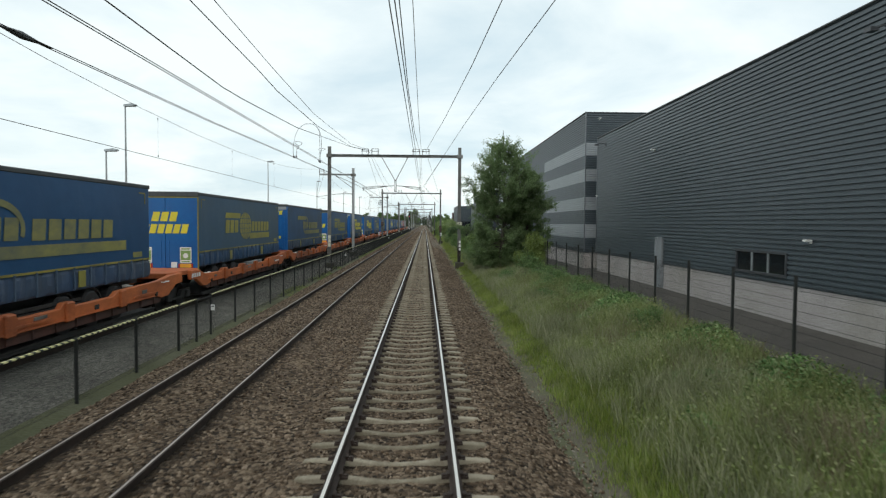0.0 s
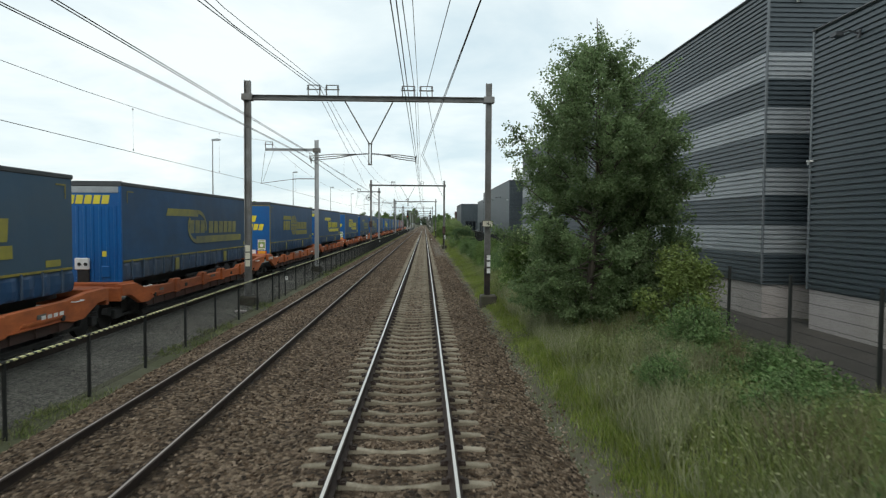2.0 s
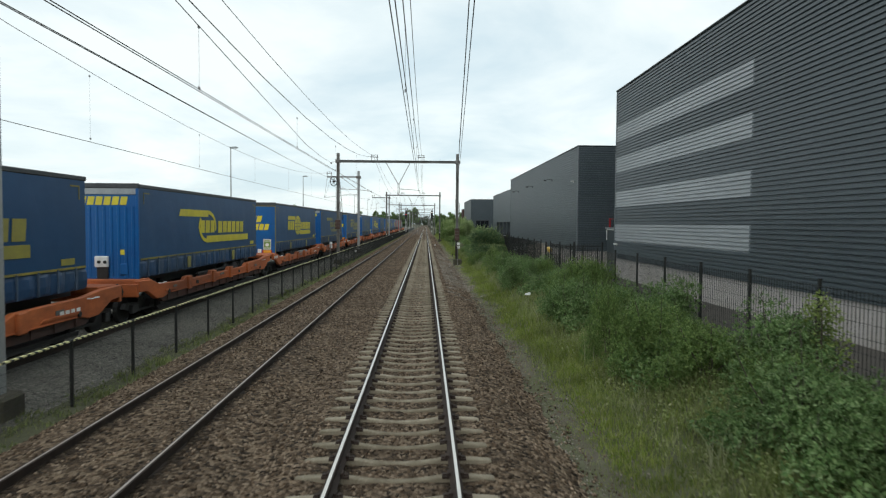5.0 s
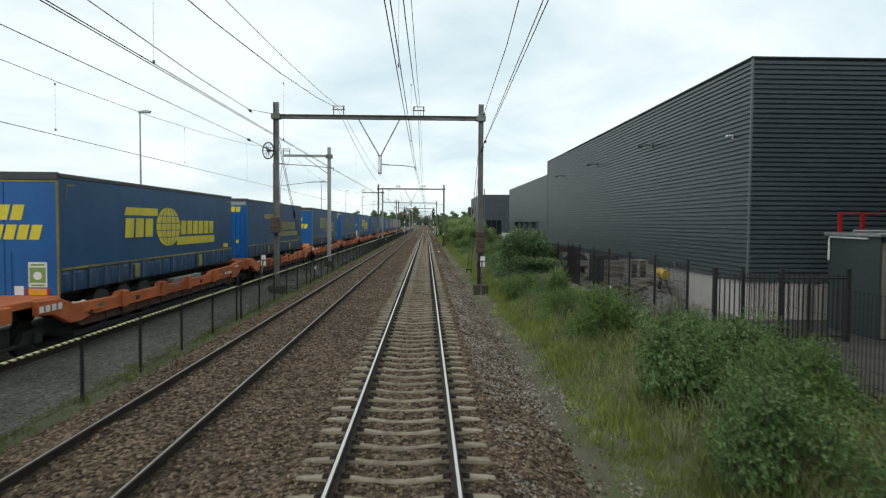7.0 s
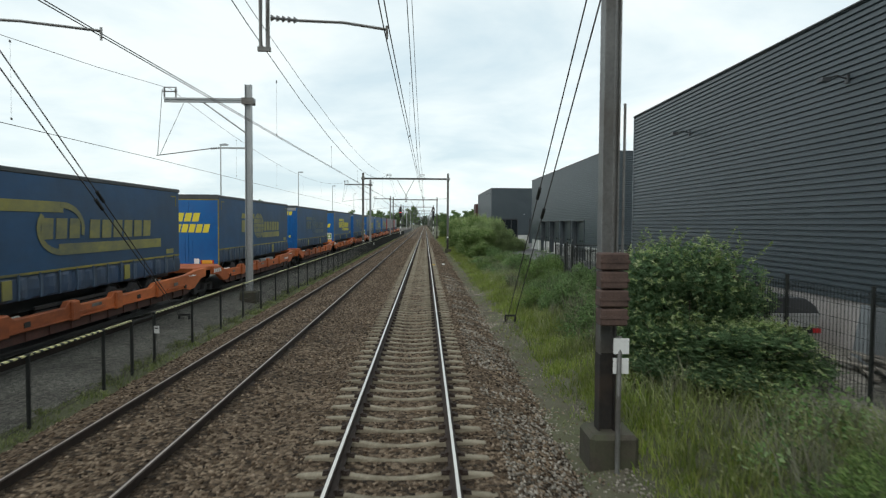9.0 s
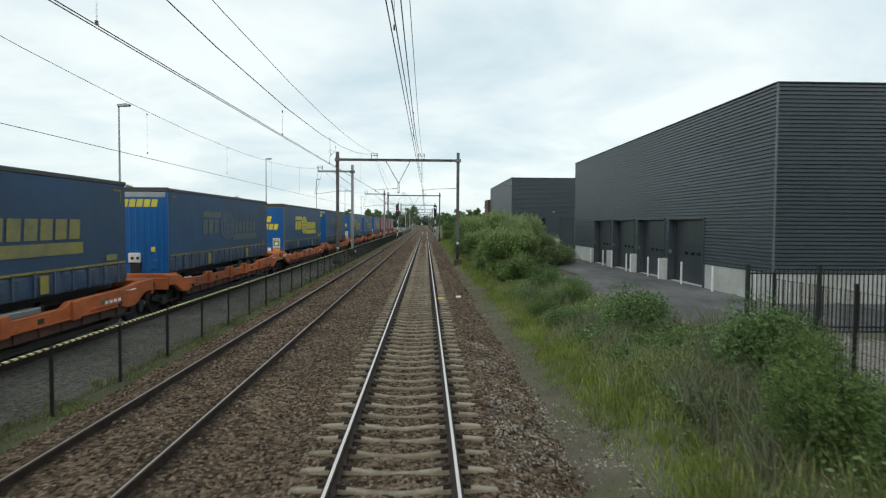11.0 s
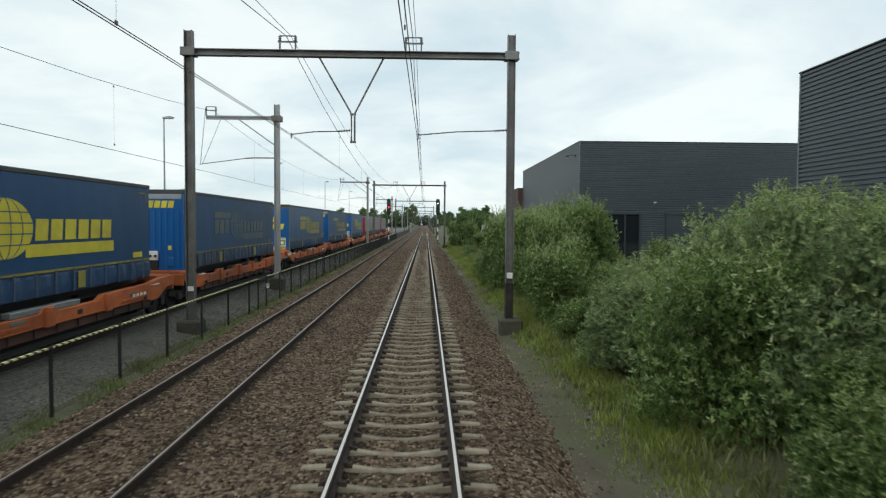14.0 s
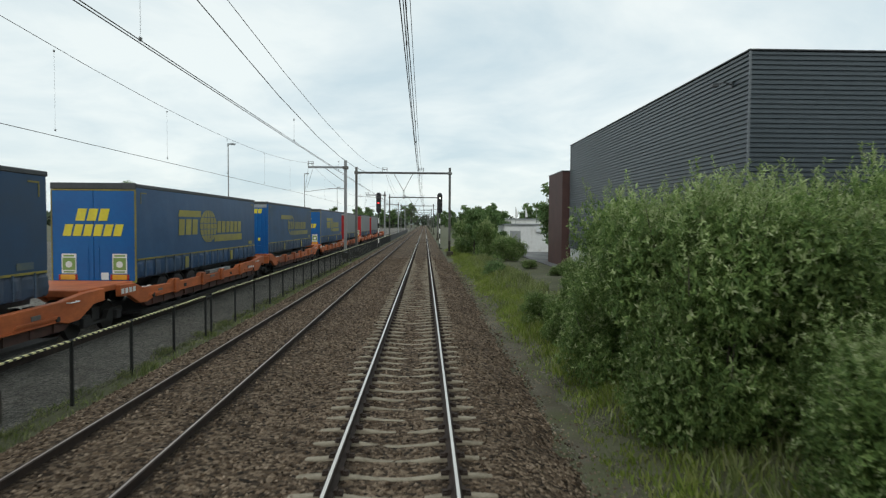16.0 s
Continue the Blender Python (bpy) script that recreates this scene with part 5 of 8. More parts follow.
front_clear = build_trailer("front", TARP, YELLOW, DOOR_BLUE, "blue curtain-sided trailer with clear yellow print and a ribbed bulkhead")
front_worn = build_trailer("front", TARP_FADED, YELLOW_GHOST, DOOR_BLUE, "grimy blue curtain-sided trailer with almost worn-off print", globe=True)
rear_grey = build_trailer("rear", TARP_GREY, None, RED_PAINT, "grey curtain-sided trailer with red rear doors")
front_grey = build_trailer("front", TARP_GREY, None, RED_PAINT, "grey curtain-sided trailer with a red bulkhead")
rear_bright.location.y, rear_grimy.location.y, rear_dull.location.y, rear_dusty.location.y = REAR_Y[3], REAR_Y[4], REAR_Y[2], REAR_Y[1]
front_grimy.location.y, front_bright.location.y, front_clear.location.y, front_worn.location.y = FRONT_Y[1], FRONT_Y[0], FRONT_Y[2], FRONT_Y[5]
rear_grey.location.y, front_grey.location.y = REAR_Y[8], FRONT_Y[7]
for k in (0, 5, 6, 7):
    copy_thing({5: rear_bright}.get(k, rear_dull), pose(TRAIN_X, REAR_Y[k], TRAIN_Z))
for k in (3, 4, 6, 8):
    copy_thing({8: front_grey, 4: front_worn}.get(k, front_grimy), pose(TRAIN_X, FRONT_Y[k], TRAIN_Z))


# ---- overhead line: portals, masts, wires ----
def h_post(x, y0, z0, z1, w=0.24, t=0.022):
    a, b, c = w / 2, w / 2 - t, 0.02
    poly = [(-a, -a), (-b, -a), (-b, -c), (b, -c), (b, -a), (a, -a), (a, a), (b, a), (b, c), (-b, c), (-b, a), (-a, a)]
    return Geo().prism([(x + p, y0 + q) for p, q in poly], z0, z1, "z")


def insulator(g, a, b, r=0.055, discs=5):
    a, b = Vector(a), Vector(b)
    for k in range(discs):
        p, q = a.lerp(b, (k + 0.1) / discs), a.lerp(b, (k + 0.6) / discs)
        g.tube([p, q], r, 10, r * 0.55)
    return g.tube([a, b], 0.02, 6)


def saddle(p, x, z):
    """The small frame on a beam that carries the messenger wire."""
    fr = part("saddle", Geo().box(x - 0.26, x - 0.22, -0.04, 0.04, z, z + 0.36).box(x + 0.22, x + 0.26, -0.04, 0.04, z, z + 0.36).box(x - 0.3, x + 0.3, -0.03, 0.03, z + 0.24, z + 0.28), GALV, p, "galvanised saddle frame")
    part("insulator", insulator(Geo(), (x - 0.24, 0, z + 0.28), (x - 0.24, 0, z + 0.46), 0.06, 3), INSULATOR, fr)
    part("insulator", insulator(Geo(), (x + 0.24, 0, z + 0.28), (x + 0.24, 0, z + 0.46), 0.06, 3), INSULATOR, fr)
    part("yoke", Geo().tube([(x - 0.24, 0, z + 0.44), (x + 0.24, 0, z + 0.44)], 0.02), GALV, fr)


def footing(p, x, z0, z1):
    w, q = 0.35, x + (0.06 if x > 0 else 0.0)
    part("footing", Geo().prism([(q - w, -w), (q + w, -w), (q + w, w), (q - w, w)], z0, z1, "z"), FOOTING, p, "mossy concrete footing", bevel=0.06)


def steady_arm(p, a, b, rods=1):
    """Insulated arm from the hanger at a to the wire at b."""
    a, b = Vector(a), Vector(b)
    d = (b - a)
    ins = a + d.normalized() * 0.40
    part("insulator", insulator(Geo(), a, ins, 0.048, 5), INSULATOR, p)
    for k in range(rods):
        off = Vector((0, 0.16 * (k - (rods - 1) / 2), -0.07 * k))
        mid = ins.lerp(b, 0.5) + Vector((0, 0, 0.035)) + off
        part("arm", Geo().tube([ins, mid, b + off], 0.02), GALV, p)
        part("wire_clamp", Geo().tube([b + off + Vector((0, 0, 0.05)), b + off + Vector((0, 0, -0.13))], 0.018), GALV, p)


def portal(y, double=False, label="galvanised steel portal spanning both tracks on concrete footings", black=True, right_arm=False, left_post_arm=False, wires=(-0.1, -3.75), lift=0.0):
    p = thing("overhead_portal", label, "portal", (0, y, 0.13), "overhead line portals")
    for x, z in ((-6.98, -0.42), (3.01, -0.5)):
        part("post", h_post(x, 0, (1.0 if black and x > 0 else z), 8.72 + lift * 0.6), GALV, p)
        if black and x > 0:
            part("painted_foot", h_post(x, 0, z, 1.0, 0.244), MAST_BLACK, p, "black painted foot of the post")
        footing(p, x, z - 0.43, -0.12 if x > 0 else -0.2)
        for d in (-0.146, 0.146):
            part("clamp", Geo().box(x - 0.22, x + 0.22, d - 0.024, d + 0.024, 7.9 + lift, 8.16 + lift), GALV, p, bevel=0.01)
    section = [(-0.12, 7.93), (0.12, 7.93), (0.12, 7.955), (0.02, 7.955), (0.02, 8.105), (0.12, 8.105), (0.12, 8.13), (-0.12, 8.13), (-0.12, 8.105), (-0.02, 8.105), (-0.02, 7.955), (-0.12, 7.955)]
    part("beam", Geo().prism([(u, v + lift) for u, v in section], -7.2, 3.25), GALV, p, "long steel beam")
    for x in (-3.95, -0.05):
        if double:
            saddle(p, x - 0.3, 8.13)
            saddle(p, x + 0.45, 8.13)
        else:
            saddle(p, x, 8.13 + lift)
    top, knee, low = 7.93 + lift, 6.2 + lift, 5.31 + lift
    part("hanger", Geo().tube([(-2.98, 0, top), (-1.98, 0, knee), (-1.98, 0, low)], 0.03).tube([(-0.98, 0, top), (-1.88, 0, knee), (-1.88, 0, low)], 0.03).box(-2.02, -1.84, -0.03, 0.03, low - 0.02, low + 0.04).box(-2.02, -1.84, -0.03, 0.03, knee - 0.05, knee + 0.01), GALV, p, "V-shaped hanger between the tracks")
    n = 3 if double else 1
    if not right_arm:
        steady_arm(p, (-1.84, 0, 5.76), (wires[0], 0, 5.62), n)
    else:
        steady_arm(p, (2.88, 0, 5.82), (wires[0], 0, 5.64), 1)
    if left_post_arm:
        steady_arm(p, (-6.83, 0, 5.74), (wires[1] + 0.2, 0, 5.54), 1)
    else:
        steady_arm(p, (-2.02, 0, 5.76), (wires[1], 0, 5.62), n)
    return p


PORTAL_Y = [48.97, 109.2, 175.0, 245.0, 309.0, 372.0, 435.0, 498.0, 561.0, 624.0, 687.0, 750.0, 813.0]
first = portal(PORTAL_Y[0], True, "galvanised steel portal with a cream number sign, over both tracks", wires=(-0.02, -4.40))
board = part("sign_board", Geo().prism([(-0.225, -0.13), (0.225, -0.13), (0.225, 0.13), (-0.225, 0.13)], -0.16, -0.14, "y"), CREAM, first, "cream number sign", bevel=0.006)
board.location = (3.00, -0.02, 2.88)
part("sign_rim", Geo().box(-0.225, 0.225, -0.168, -0.16, 0.115, 0.13).box(-0.225, 0.225, -0.168, -0.16, -0.13, -0.115).box(-0.225, -0.21, -0.168, -0.16, -0.115, 0.115).box(0.21, 0.225, -0.168, -0.16, -0.115, 0.115), BLACK, board)
digit = bpy.data.curves.new("digit", "FONT")
digit.body, digit.size, digit.align_x, digit.align_y, digit.extrude = "4", 0.24, "CENTER", "CENTER", 0.003
tmp = new("digit", digit)
bpy.context.view_layer.update()
digit_mesh = bpy.data.meshes.new_from_object(tmp.evaluated_get(bpy.context.evaluated_depsgraph_get()))
bpy.data.objects.remove(tmp)
digit_mesh.materials.clear()
digit_mesh.materials.append(BLACK)
numeral = new("numeral", digit_mesh)
numeral.parent = board
numeral.location, numeral.rotation_euler = (0, -0.166, 0), (radians(90), 0, 0)
for k in range(3):
    part("foot_band", Geo().box(2.98, 3.13, -0.135, -0.122, 1.36 - 0.28 * k, 1.56 - 0.28 * k), WHITE, first)
for k in range(3):
    part("foot_band", Geo().box(-7.075, -6.885, -0.135, -0.122, 1.66 - 0.31 * k, 1.92 - 0.31 * k), CREAM, first)
part("conduit", Geo().tube([(-7.1, -0.1, -0.4), (-7.1, -0.1, 3.0), (-7.1, -0.1, 6.8)], 0.02, 6), GALV_PALE, first)
second = portal(PORTAL_Y[1], False, "galvanised steel portal with tensioning weights on its posts", left_post_arm=True, wires=(-0.20, -4.40))
third = portal(PORTAL_Y[2], False, right_arm=True, wires=(0.10, -3.85), lift=0.08)
part("foot_plate", Geo().box(2.92, 3.10, -0.135, -0.122, 1.16, 1.34), WHITE, third)
part("foot_plate", Geo().box(-7.04, -6.86, -0.135, -0.122, 0.72, 0.87), WHITE, third)
for k, y in enumerate(PORTAL_Y[3:]):
    portal(y, False, lift=0.22, right_arm=k % 2 == 1, left_post_arm=k % 2 == 0, wires=(0.18, -3.85) if k % 2 else (-0.10, -4.40))

# tensioning gear on the second portal's posts
for s, x, low in ((1, 3.0, 1.46), (-1, -6.98, 2.36)):
    wb = part("weight_rod", Geo().tube([(x, -0.28, low - 0.1), (x, -0.28, 6.4)], 0.015), GALV, second)
    for k in range(4 if s > 0 else 3):
        e = 0.19 + 0.01 * (k % 2)
        part("weight", Geo().box(x - e, x + e, -0.43, -0.14, low + 0.26 * k, low + 0.24 + 0.26 * k), RUST_WEIGHT, wb, "rusty cast-iron weight", bevel=0.02)
        part("seam", Geo().box(x - e - 0.01, x + e + 0.01, -0.44, -0.40, low + 0.10 + 0.26 * k, low + 0.14 + 0.26 * k), RUST_WEIGHT, wb)
    part("guide", Geo().tube([(x + 0.2, -0.1, low + 0.2), (x + 0.2, -0.1, 4.6)], 0.02), GALV, second)
    stake = x + (0.12 if s > 0 else -0.55)
    part("marker_stake", Geo().tube([(stake - 0.06, -0.48, -0.72), (stake - 0.06, -0.48, 0.5), (stake, -0.30, 1.3)], 0.036, 8), GALV, second)
    part("white_plate", Geo().box(stake - 0.11, stake + 0.11, -0.375, -0.36, 0.78, 1.0).box(stake - 0.11, stake + 0.11, -0.375, -0.36, 1.06, 1.28), WHITE, second, "white warning plates")
    turned = lambda r, a: (x + s * 0.34 + 0.85 * s * r * math.cos(a), 0.45 * r * math.cos(a) - 0.2, 6.35 + 1.1 * r * math.sin(a))
    if s > 0:
        part("pulley", Geo().wheel((x + 0.05, -0.2, 6.5), 0.11, 0.07), SOOT, second)
        continue
    tw = part("tension_wheel", Geo().tube([turned(0.36, 2 * math.pi * k / 20) for k in range(21)], 0.03), SOOT, second, "spoked tensioning wheel")
    part("axle", Geo().tube([(x, -0.2, 6.35), (x + s * 0.4, -0.2, 6.35)], 0.05, 8), SOOT, tw)
    for k in range(6):
        part("spoke", Geo().tube([turned(-0.36, math.pi * k / 6), turned(0.36, math.pi * k / 6)], 0.012), SOOT, tw)
for x, xa, ends in ((3.0, 3.35, ((-0.12, 7.35), (0.12, 6.45))), (-6.95, -7.92, ((0.03, 7.05), (-0.03, 6.7)))):
    for d, z in ends:
        st = thing("guy_wire", "taut steel guy wire from post to ground anchor", "cable", (0, 0, 0), "guy wires")
        part("wire", Geo().tube([(x, 109.7, z), (xa + d, 122.0, -0.4)], 0.014, 5), WIRE, st)
        part("coupling", Geo().tube([(x + (xa + d - x) * 0.45, 109.7 + 0.45 * 12.3, z - 0.45 * (z + 0.4)), (x + (xa + d - x) * 0.48, 109.7 + 0.48 * 12.3, z - 0.48 * (z + 0.4))], 0.04, 8), SOOT, st)
    an = thing("ground_anchor", "small concrete block anchoring the guy wires", "anchor", (xa, 122.0, -0.56))
    part("block", Geo().box(-0.3, 0.3, -0.2, 0.2, 0, 0.14), FOOTING, an, bevel=0.03)
    part("bracket", Geo().box(-0.2, -0.14, -0.03, 0.03, 0.14, 0.34).box(0.14, 0.2, -0.03, 0.03, 0.14, 0.34).box(-0.2, 0.2, -0.03, 0.03, 0.34, 0.4), SOOT, an)


def side_mast(y):
    """A single mast beside the goods track, with a cantilever over it."""
    p = thing("overhead_mast", "galvanised steel mast with a cantilever over the goods track", "mast", (0, y, 0), "masts by the goods track")
    x = -7.2
    part("post", h_post(x, 0, -0.46, 8.75, 0.26), GALV_PALE, p)
    footing(p, x, -0.75, -0.05)
    part("cantilever", Geo().prism([(-0.07, 7.98), (0.07, 7.98), (0.07, 8.0), (0.015, 8.0), (0.015, 8.1), (0.07, 8.1), (0.07, 8.17), (-0.07, 8.17), (-0.07, 8.1), (-0.015, 8.1), (-0.015, 8.0), (-0.07, 8.0)], -10.75, -6.95), GALV_PALE, p)
    for d in (-0.155, 0.155):
        part("clamp", Geo().box(x - 0.25, x + 0.25, d - 0.025, d + 0.025, 7.9, 8.18), GALV, p)
    part("brace", Geo().tube([(-9.1, 0, 7.98), (x - 0.1, 0, 6.7)], 0.035), GALV_PALE, p)
    saddle(p, -10.5, 8.17)
    part("lower_bar", Geo().box(-8.45, x - 0.12, -0.035, 0.035, 6.03, 6.10), GALV_PALE, p)
    part("insulator", insulator(Geo(), (-8.45, 0, 6.06), (-8.85, 0, 6.03), 0.06, 4), INSULATOR, p)
    part("arm", Geo().tube([(-8.85, 0, 6.03), (-11.1, 0, 5.72)], 0.022), GALV, p)
    part("dropper", Geo().tube([(-11.05, 0, 5.76), (-10.52, -0.75, 8.38)], 0.013, 5).tube([(-10.95, 0, 5.76), (-10.5, 1.5, 8.22)], 0.012, 5), WIRE, p)
    return p


MAST_Y = [6.5, 67.0, 127.5, 188.0, 237.5, 296.5, 357.0, 418.0]
mast0 = side_mast(MAST_Y[1])
for y in [MAST_Y[0]] + MAST_Y[2:]:
    copy_thing(mast0, pose(0, y - (0.5 if y == 188.0 else 0.0), 0.2 if y > 180 else 0.1))


def wire(name, label, pts, r=0.012, sag=0.0, group="overhead wires"):
    """A wire through its supports, sagging between them."""
    out = []
    for a, b in zip(pts, pts[1:]):
        n = 10 if sag else 1
        sag_here = sag * ((b[1] - a[1]) / 62.0) ** 2
        for k in range(n):
            f = k / n
            out.append((a[0] + (b[0] - a[0]) * f, a[1] + (b[1] - a[1]) * f, a[2] + (b[2] - a[2]) * f - 4 * sag_here * f * (1 - f)))
    out.append(pts[-1])
    ob = new(name, Geo().tube(out, r, 5).mesh(name, WIRE))
    return tagged(ob, label, "wire", group)


def droppers(name, xs, ys, ztop, sag, zlow, first=-10, last=320):
    g = Geo()
    for a, b in zip(ys, ys[1:]):
        if b < first or a > last:
            continue
        low = sag * ((b - a) / 62.0) ** 2
        for k in range(1, 6):
            f = k / 6
            y = a + (b - a) * f
            x = xs(y)
            g.tube([(x, y, zlow), (x, y, ztop - 4 * low * f * (1 - f))], 0.0028, 4)
            g.box(x - 0.012, x + 0.012, y - 0.03, y + 0.03, zlow - 0.01, zlow + 0.05)
            g.box(x - 0.012, x + 0.012, y - 0.03, y + 0.03, ztop - 4 * low * f * (1 - f) - 0.04, ztop - 4 * low * f * (1 - f) + 0.02)
    return tagged(new(name, g.mesh(name, WIRE)), "thin dropper wires and clamps of the overhead line", "wire", kind="stuff")


SPAN = PORTAL_Y
OWN_X = [-0.02, -0.20, 0.10] + [(-0.10, 0.18)[k % 2] for k in range(len(SPAN) - 3)]
NEXT_X = [-4.26] + [(-4.40, -3.85)[k % 2] for k in range(len(SPAN) - 1)]
THIN = 0.0085
LOW, HIGH = 5.73, 8.58
TOPS = [HIGH, HIGH] + [HIGH + 0.2] * (len(SPAN) - 2)
CONTACT, MESSENGER, FEEDER = "dark copper contact wire over the track", "sagging messenger wire above the contact wires", "feeder wire slung between the portals"
for xs in (OWN_X, NEXT_X):
    for d in (-0.035, 0.035):
        wire("contact_wire", CONTACT, [(x + d, y, LOW) for x, y in zip(xs, SPAN)], THIN, 0.03)
    mid = -4.0 if xs is NEXT_X else -0.08
    wire("messenger_wire", MESSENGER, [(mid, y, z) for y, z in zip(SPAN, TOPS)], 0.0115, 1.88)
    droppers("dropper_wires", lambda y, xs=xs: float(np.interp(y, SPAN, xs)), SPAN, HIGH, 1.88, LOW)
for x in (0.02, -3.85):
    wire("feeder_wire", FEEDER, [(x, y, z) for y, z in zip(SPAN, TOPS)], 0.0085, 1.22)
# first span, where two sets of wires overlap
for d in (-0.035, 0.035):
    wire("contact_wire", CONTACT, [(-4.3 + d, -30, LOW), (-4.3 + d, 12, LOW - 0.03), (-4.2 + d, 30, LOW - 0.02), (-4.15 + d, 48.97, LOW)], THIN)
    wire("contact_wire", CONTACT, [(-7.0, -30, 6.3), (-5.55 + d, 10, 5.72), (-5.4 + d, 17.5, 5.70), (-5.12 + d, 24.7, 5.70), (-4.8 + d, 34, 5.70), (-4.55 + d, 48.97, 5.75), (-6.25, 87, 6.04), (-6.9, 109.3, 6.38)], THIN)
    wire("contact_wire", CONTACT, [(-0.1 + d, -30, LOW), (-0.05 + d, 20, LOW), (-0.02 + d, 48.97, LOW)], THIN)
    wire("anchor_wire", "taut wire running off to its anchor", [(4.1, -14, 7.0), (2.08, 15.5, 6.53), (1.68, 21.3, 6.35), (1.25, 28.7, 6.15), (0.25 + d, 48.97, 5.85), (2.0 + d, 87, 6.10), (2.98, 109.3, 6.50)], THIN)
wire("messenger_wire", MESSENGER, [(-4.2, -11, 7.7), (-4.1, 8, 6.1), (-4.05, 14, 5.93), (-4.05, 15.5, 5.97), (-4.05, 22, 6.26), (-4.0, 36, 7.34), (-4.2, 48.97, HIGH)], 0.0115)
wire("messenger_wire", MESSENGER, [(-3.95, -11, 8.0), (-3.95, 10, 7.1), (-3.95, 16.6, 6.92), (-3.95, 18.7, 6.82), (-3.95, 25.6, 6.86), (-3.95, 36.9, 7.42), (-4.0, 48.97, HIGH)], 0.0115)
wire("feeder_wire", FEEDER, [(-3.8, -11, 8.4), (-3.8, 10, 7.45), (-3.8, 17.4, 7.2), (-3.8, 23.8, 7.06), (-3.8, 35.7, 7.42), (-3.85, 48.97, HIGH)], 0.0085)
wire("messenger_wire", MESSENGER, [(-0.15, -11, HIGH), (-0.15, 8, 7.4), (-0.15, 19, 6.9), (-0.15, 30, 7.25), (-0.1, 48.97, HIGH)], 0.0115)
wire("feeder_wire", FEEDER, [(0.09, -11, HIGH), (0.09, 12, 7.5), (0.09, 24, 7.1), (0.09, 35, 7.5), (0.05, 48.97, HIGH)], 0.0085)
wire("anchor_wire", "taut wire running off to its anchor", [(-4.2, 48.97, HIGH), (-6.05, 90, 7.18), (-6.45, 97, 7.30), (-6.75, 103.6, 7.50), (-6.9, 109.3, 8.25)], 0.0115)
wire("anchor_wire", "taut wire running off to its anchor", [(3.3, -14, 8.2), (1.72, 18.6, 7.65), (1.27, 29.4, 7.9), (0.4, 48.97, HIGH), (2.19, 90.6, 7.55), (2.35, 94, 7.48), (3.1, 109.3, 8.25)], 0.0115)
GSPAN = [-54.0] + MAST_Y
wire("contact_wire", "dark copper contact wire over the goods track", [(x, y, 5.70) for x, y in zip((-10.9, -10.75, -10.9, -11.25, -11.4, -11.0, -11.3, -11.0, -11.3), GSPAN)], 0.011, 0.05)
wire("messenger_wire", "sagging messenger wire over the goods track", [(-10.5, y, 8.65) for y in GSPAN], 0.009, 1.65)
droppers("dropper_wires", lambda y: -10.7, GSPAN, 8.65, 1.65, 5.70)

def clamped_insulator(label, a, b):
    p = thing("line_insulator", label, "insulator", a, "line insulators")
    d = Vector(b) - Vector(a)
    part("rod", Geo().tube([Vector((0, 0, 0)), d * 0.5], 0.022, 10, 0.058).tube([d * 0.5, d], 0.058, 10, 0.022).tube([-d * 0.4, d * 1.4], 0.016, 6), EDGE_GREY, p)
    return p


clamped_insulator("dark insulator in the contact wire", (-5.60, 9.2, 5.73), (-5.55, 9.95, 5.72))
for x, y, z in ((3.02, 107.5, 8.13), (2.78, 104.2, 6.43), (2.88, 106.4, 6.47), (-6.75, 103.6, 7.50), (-6.72, 103.3, 6.29), (-6.82, 106.5, 6.34)):
    clamped_insulator("dark insulator in an anchor wire", (x, y, z), (x + 0.02 * (1 if x > 0 else -1), y + 0.45, z - 0.01))


def jumper(x, y, z, top, turn):
    """A springy loop of cable joining two wires."""
    p = thing("jumper_cable", "curled jumper cable joining two overhead wires", "cable", (x, y, z), "jumper cables")
    pts = [(0, 0, 0), (0.02, 0.05, 0.35)] + [(0.10 + 0.14 * math.sin(a), 0.05 + turn * 0.14 * math.cos(a) - turn * 0.14, 0.42 + 0.13 * math.sin(a * 0.5)) for a in np.linspace(0, 2 * math.pi, 14)] + [(0.03, 0.1, 0.3), (0.0, 0.12, top)]
    part("cable", Geo().tube(pts, 0.007, 5), WIRE, p)
    part("clamp", Geo().box(-0.02, 0.02, -0.035, 0.035, -0.03, 0.04), SOOT, p)


def arch_cable(pts):
    """A long springy bow of cable from one wire over to another."""
    p = thing("jumper_cable", "bowed jumper cable arching between two overhead wires", "cable", pts[0], "jumper cables")
    o = Vector(pts[0])
    fine = []
    q = [Vector(v) - o for v in pts]
    for k in range(len(q) - 1):
        a, b, c, d = q[max(k - 1, 0)], q[k], q[k + 1], q[min(k + 2, len(q) - 1)]
        for f in (0, 0.25, 0.5, 0.75):
            fine.append(0.5 * (2 * b + (c - a) * f + (2 * a - 5 * b + 4 * c - d) * f * f + (3 * b - a - 3 * c + d) * f ** 3))
    part("cable", Geo().tube(fine + [q[-1]], 0.009, 5), WIRE, p)
    for e in (q[0], q[-1]):
        part("clamp", Geo().box(e.x - 0.025, e.x + 0.025, e.y - 0.05, e.y + 0.05, e.z - 0.04, e.z + 0.05), SOOT, p)


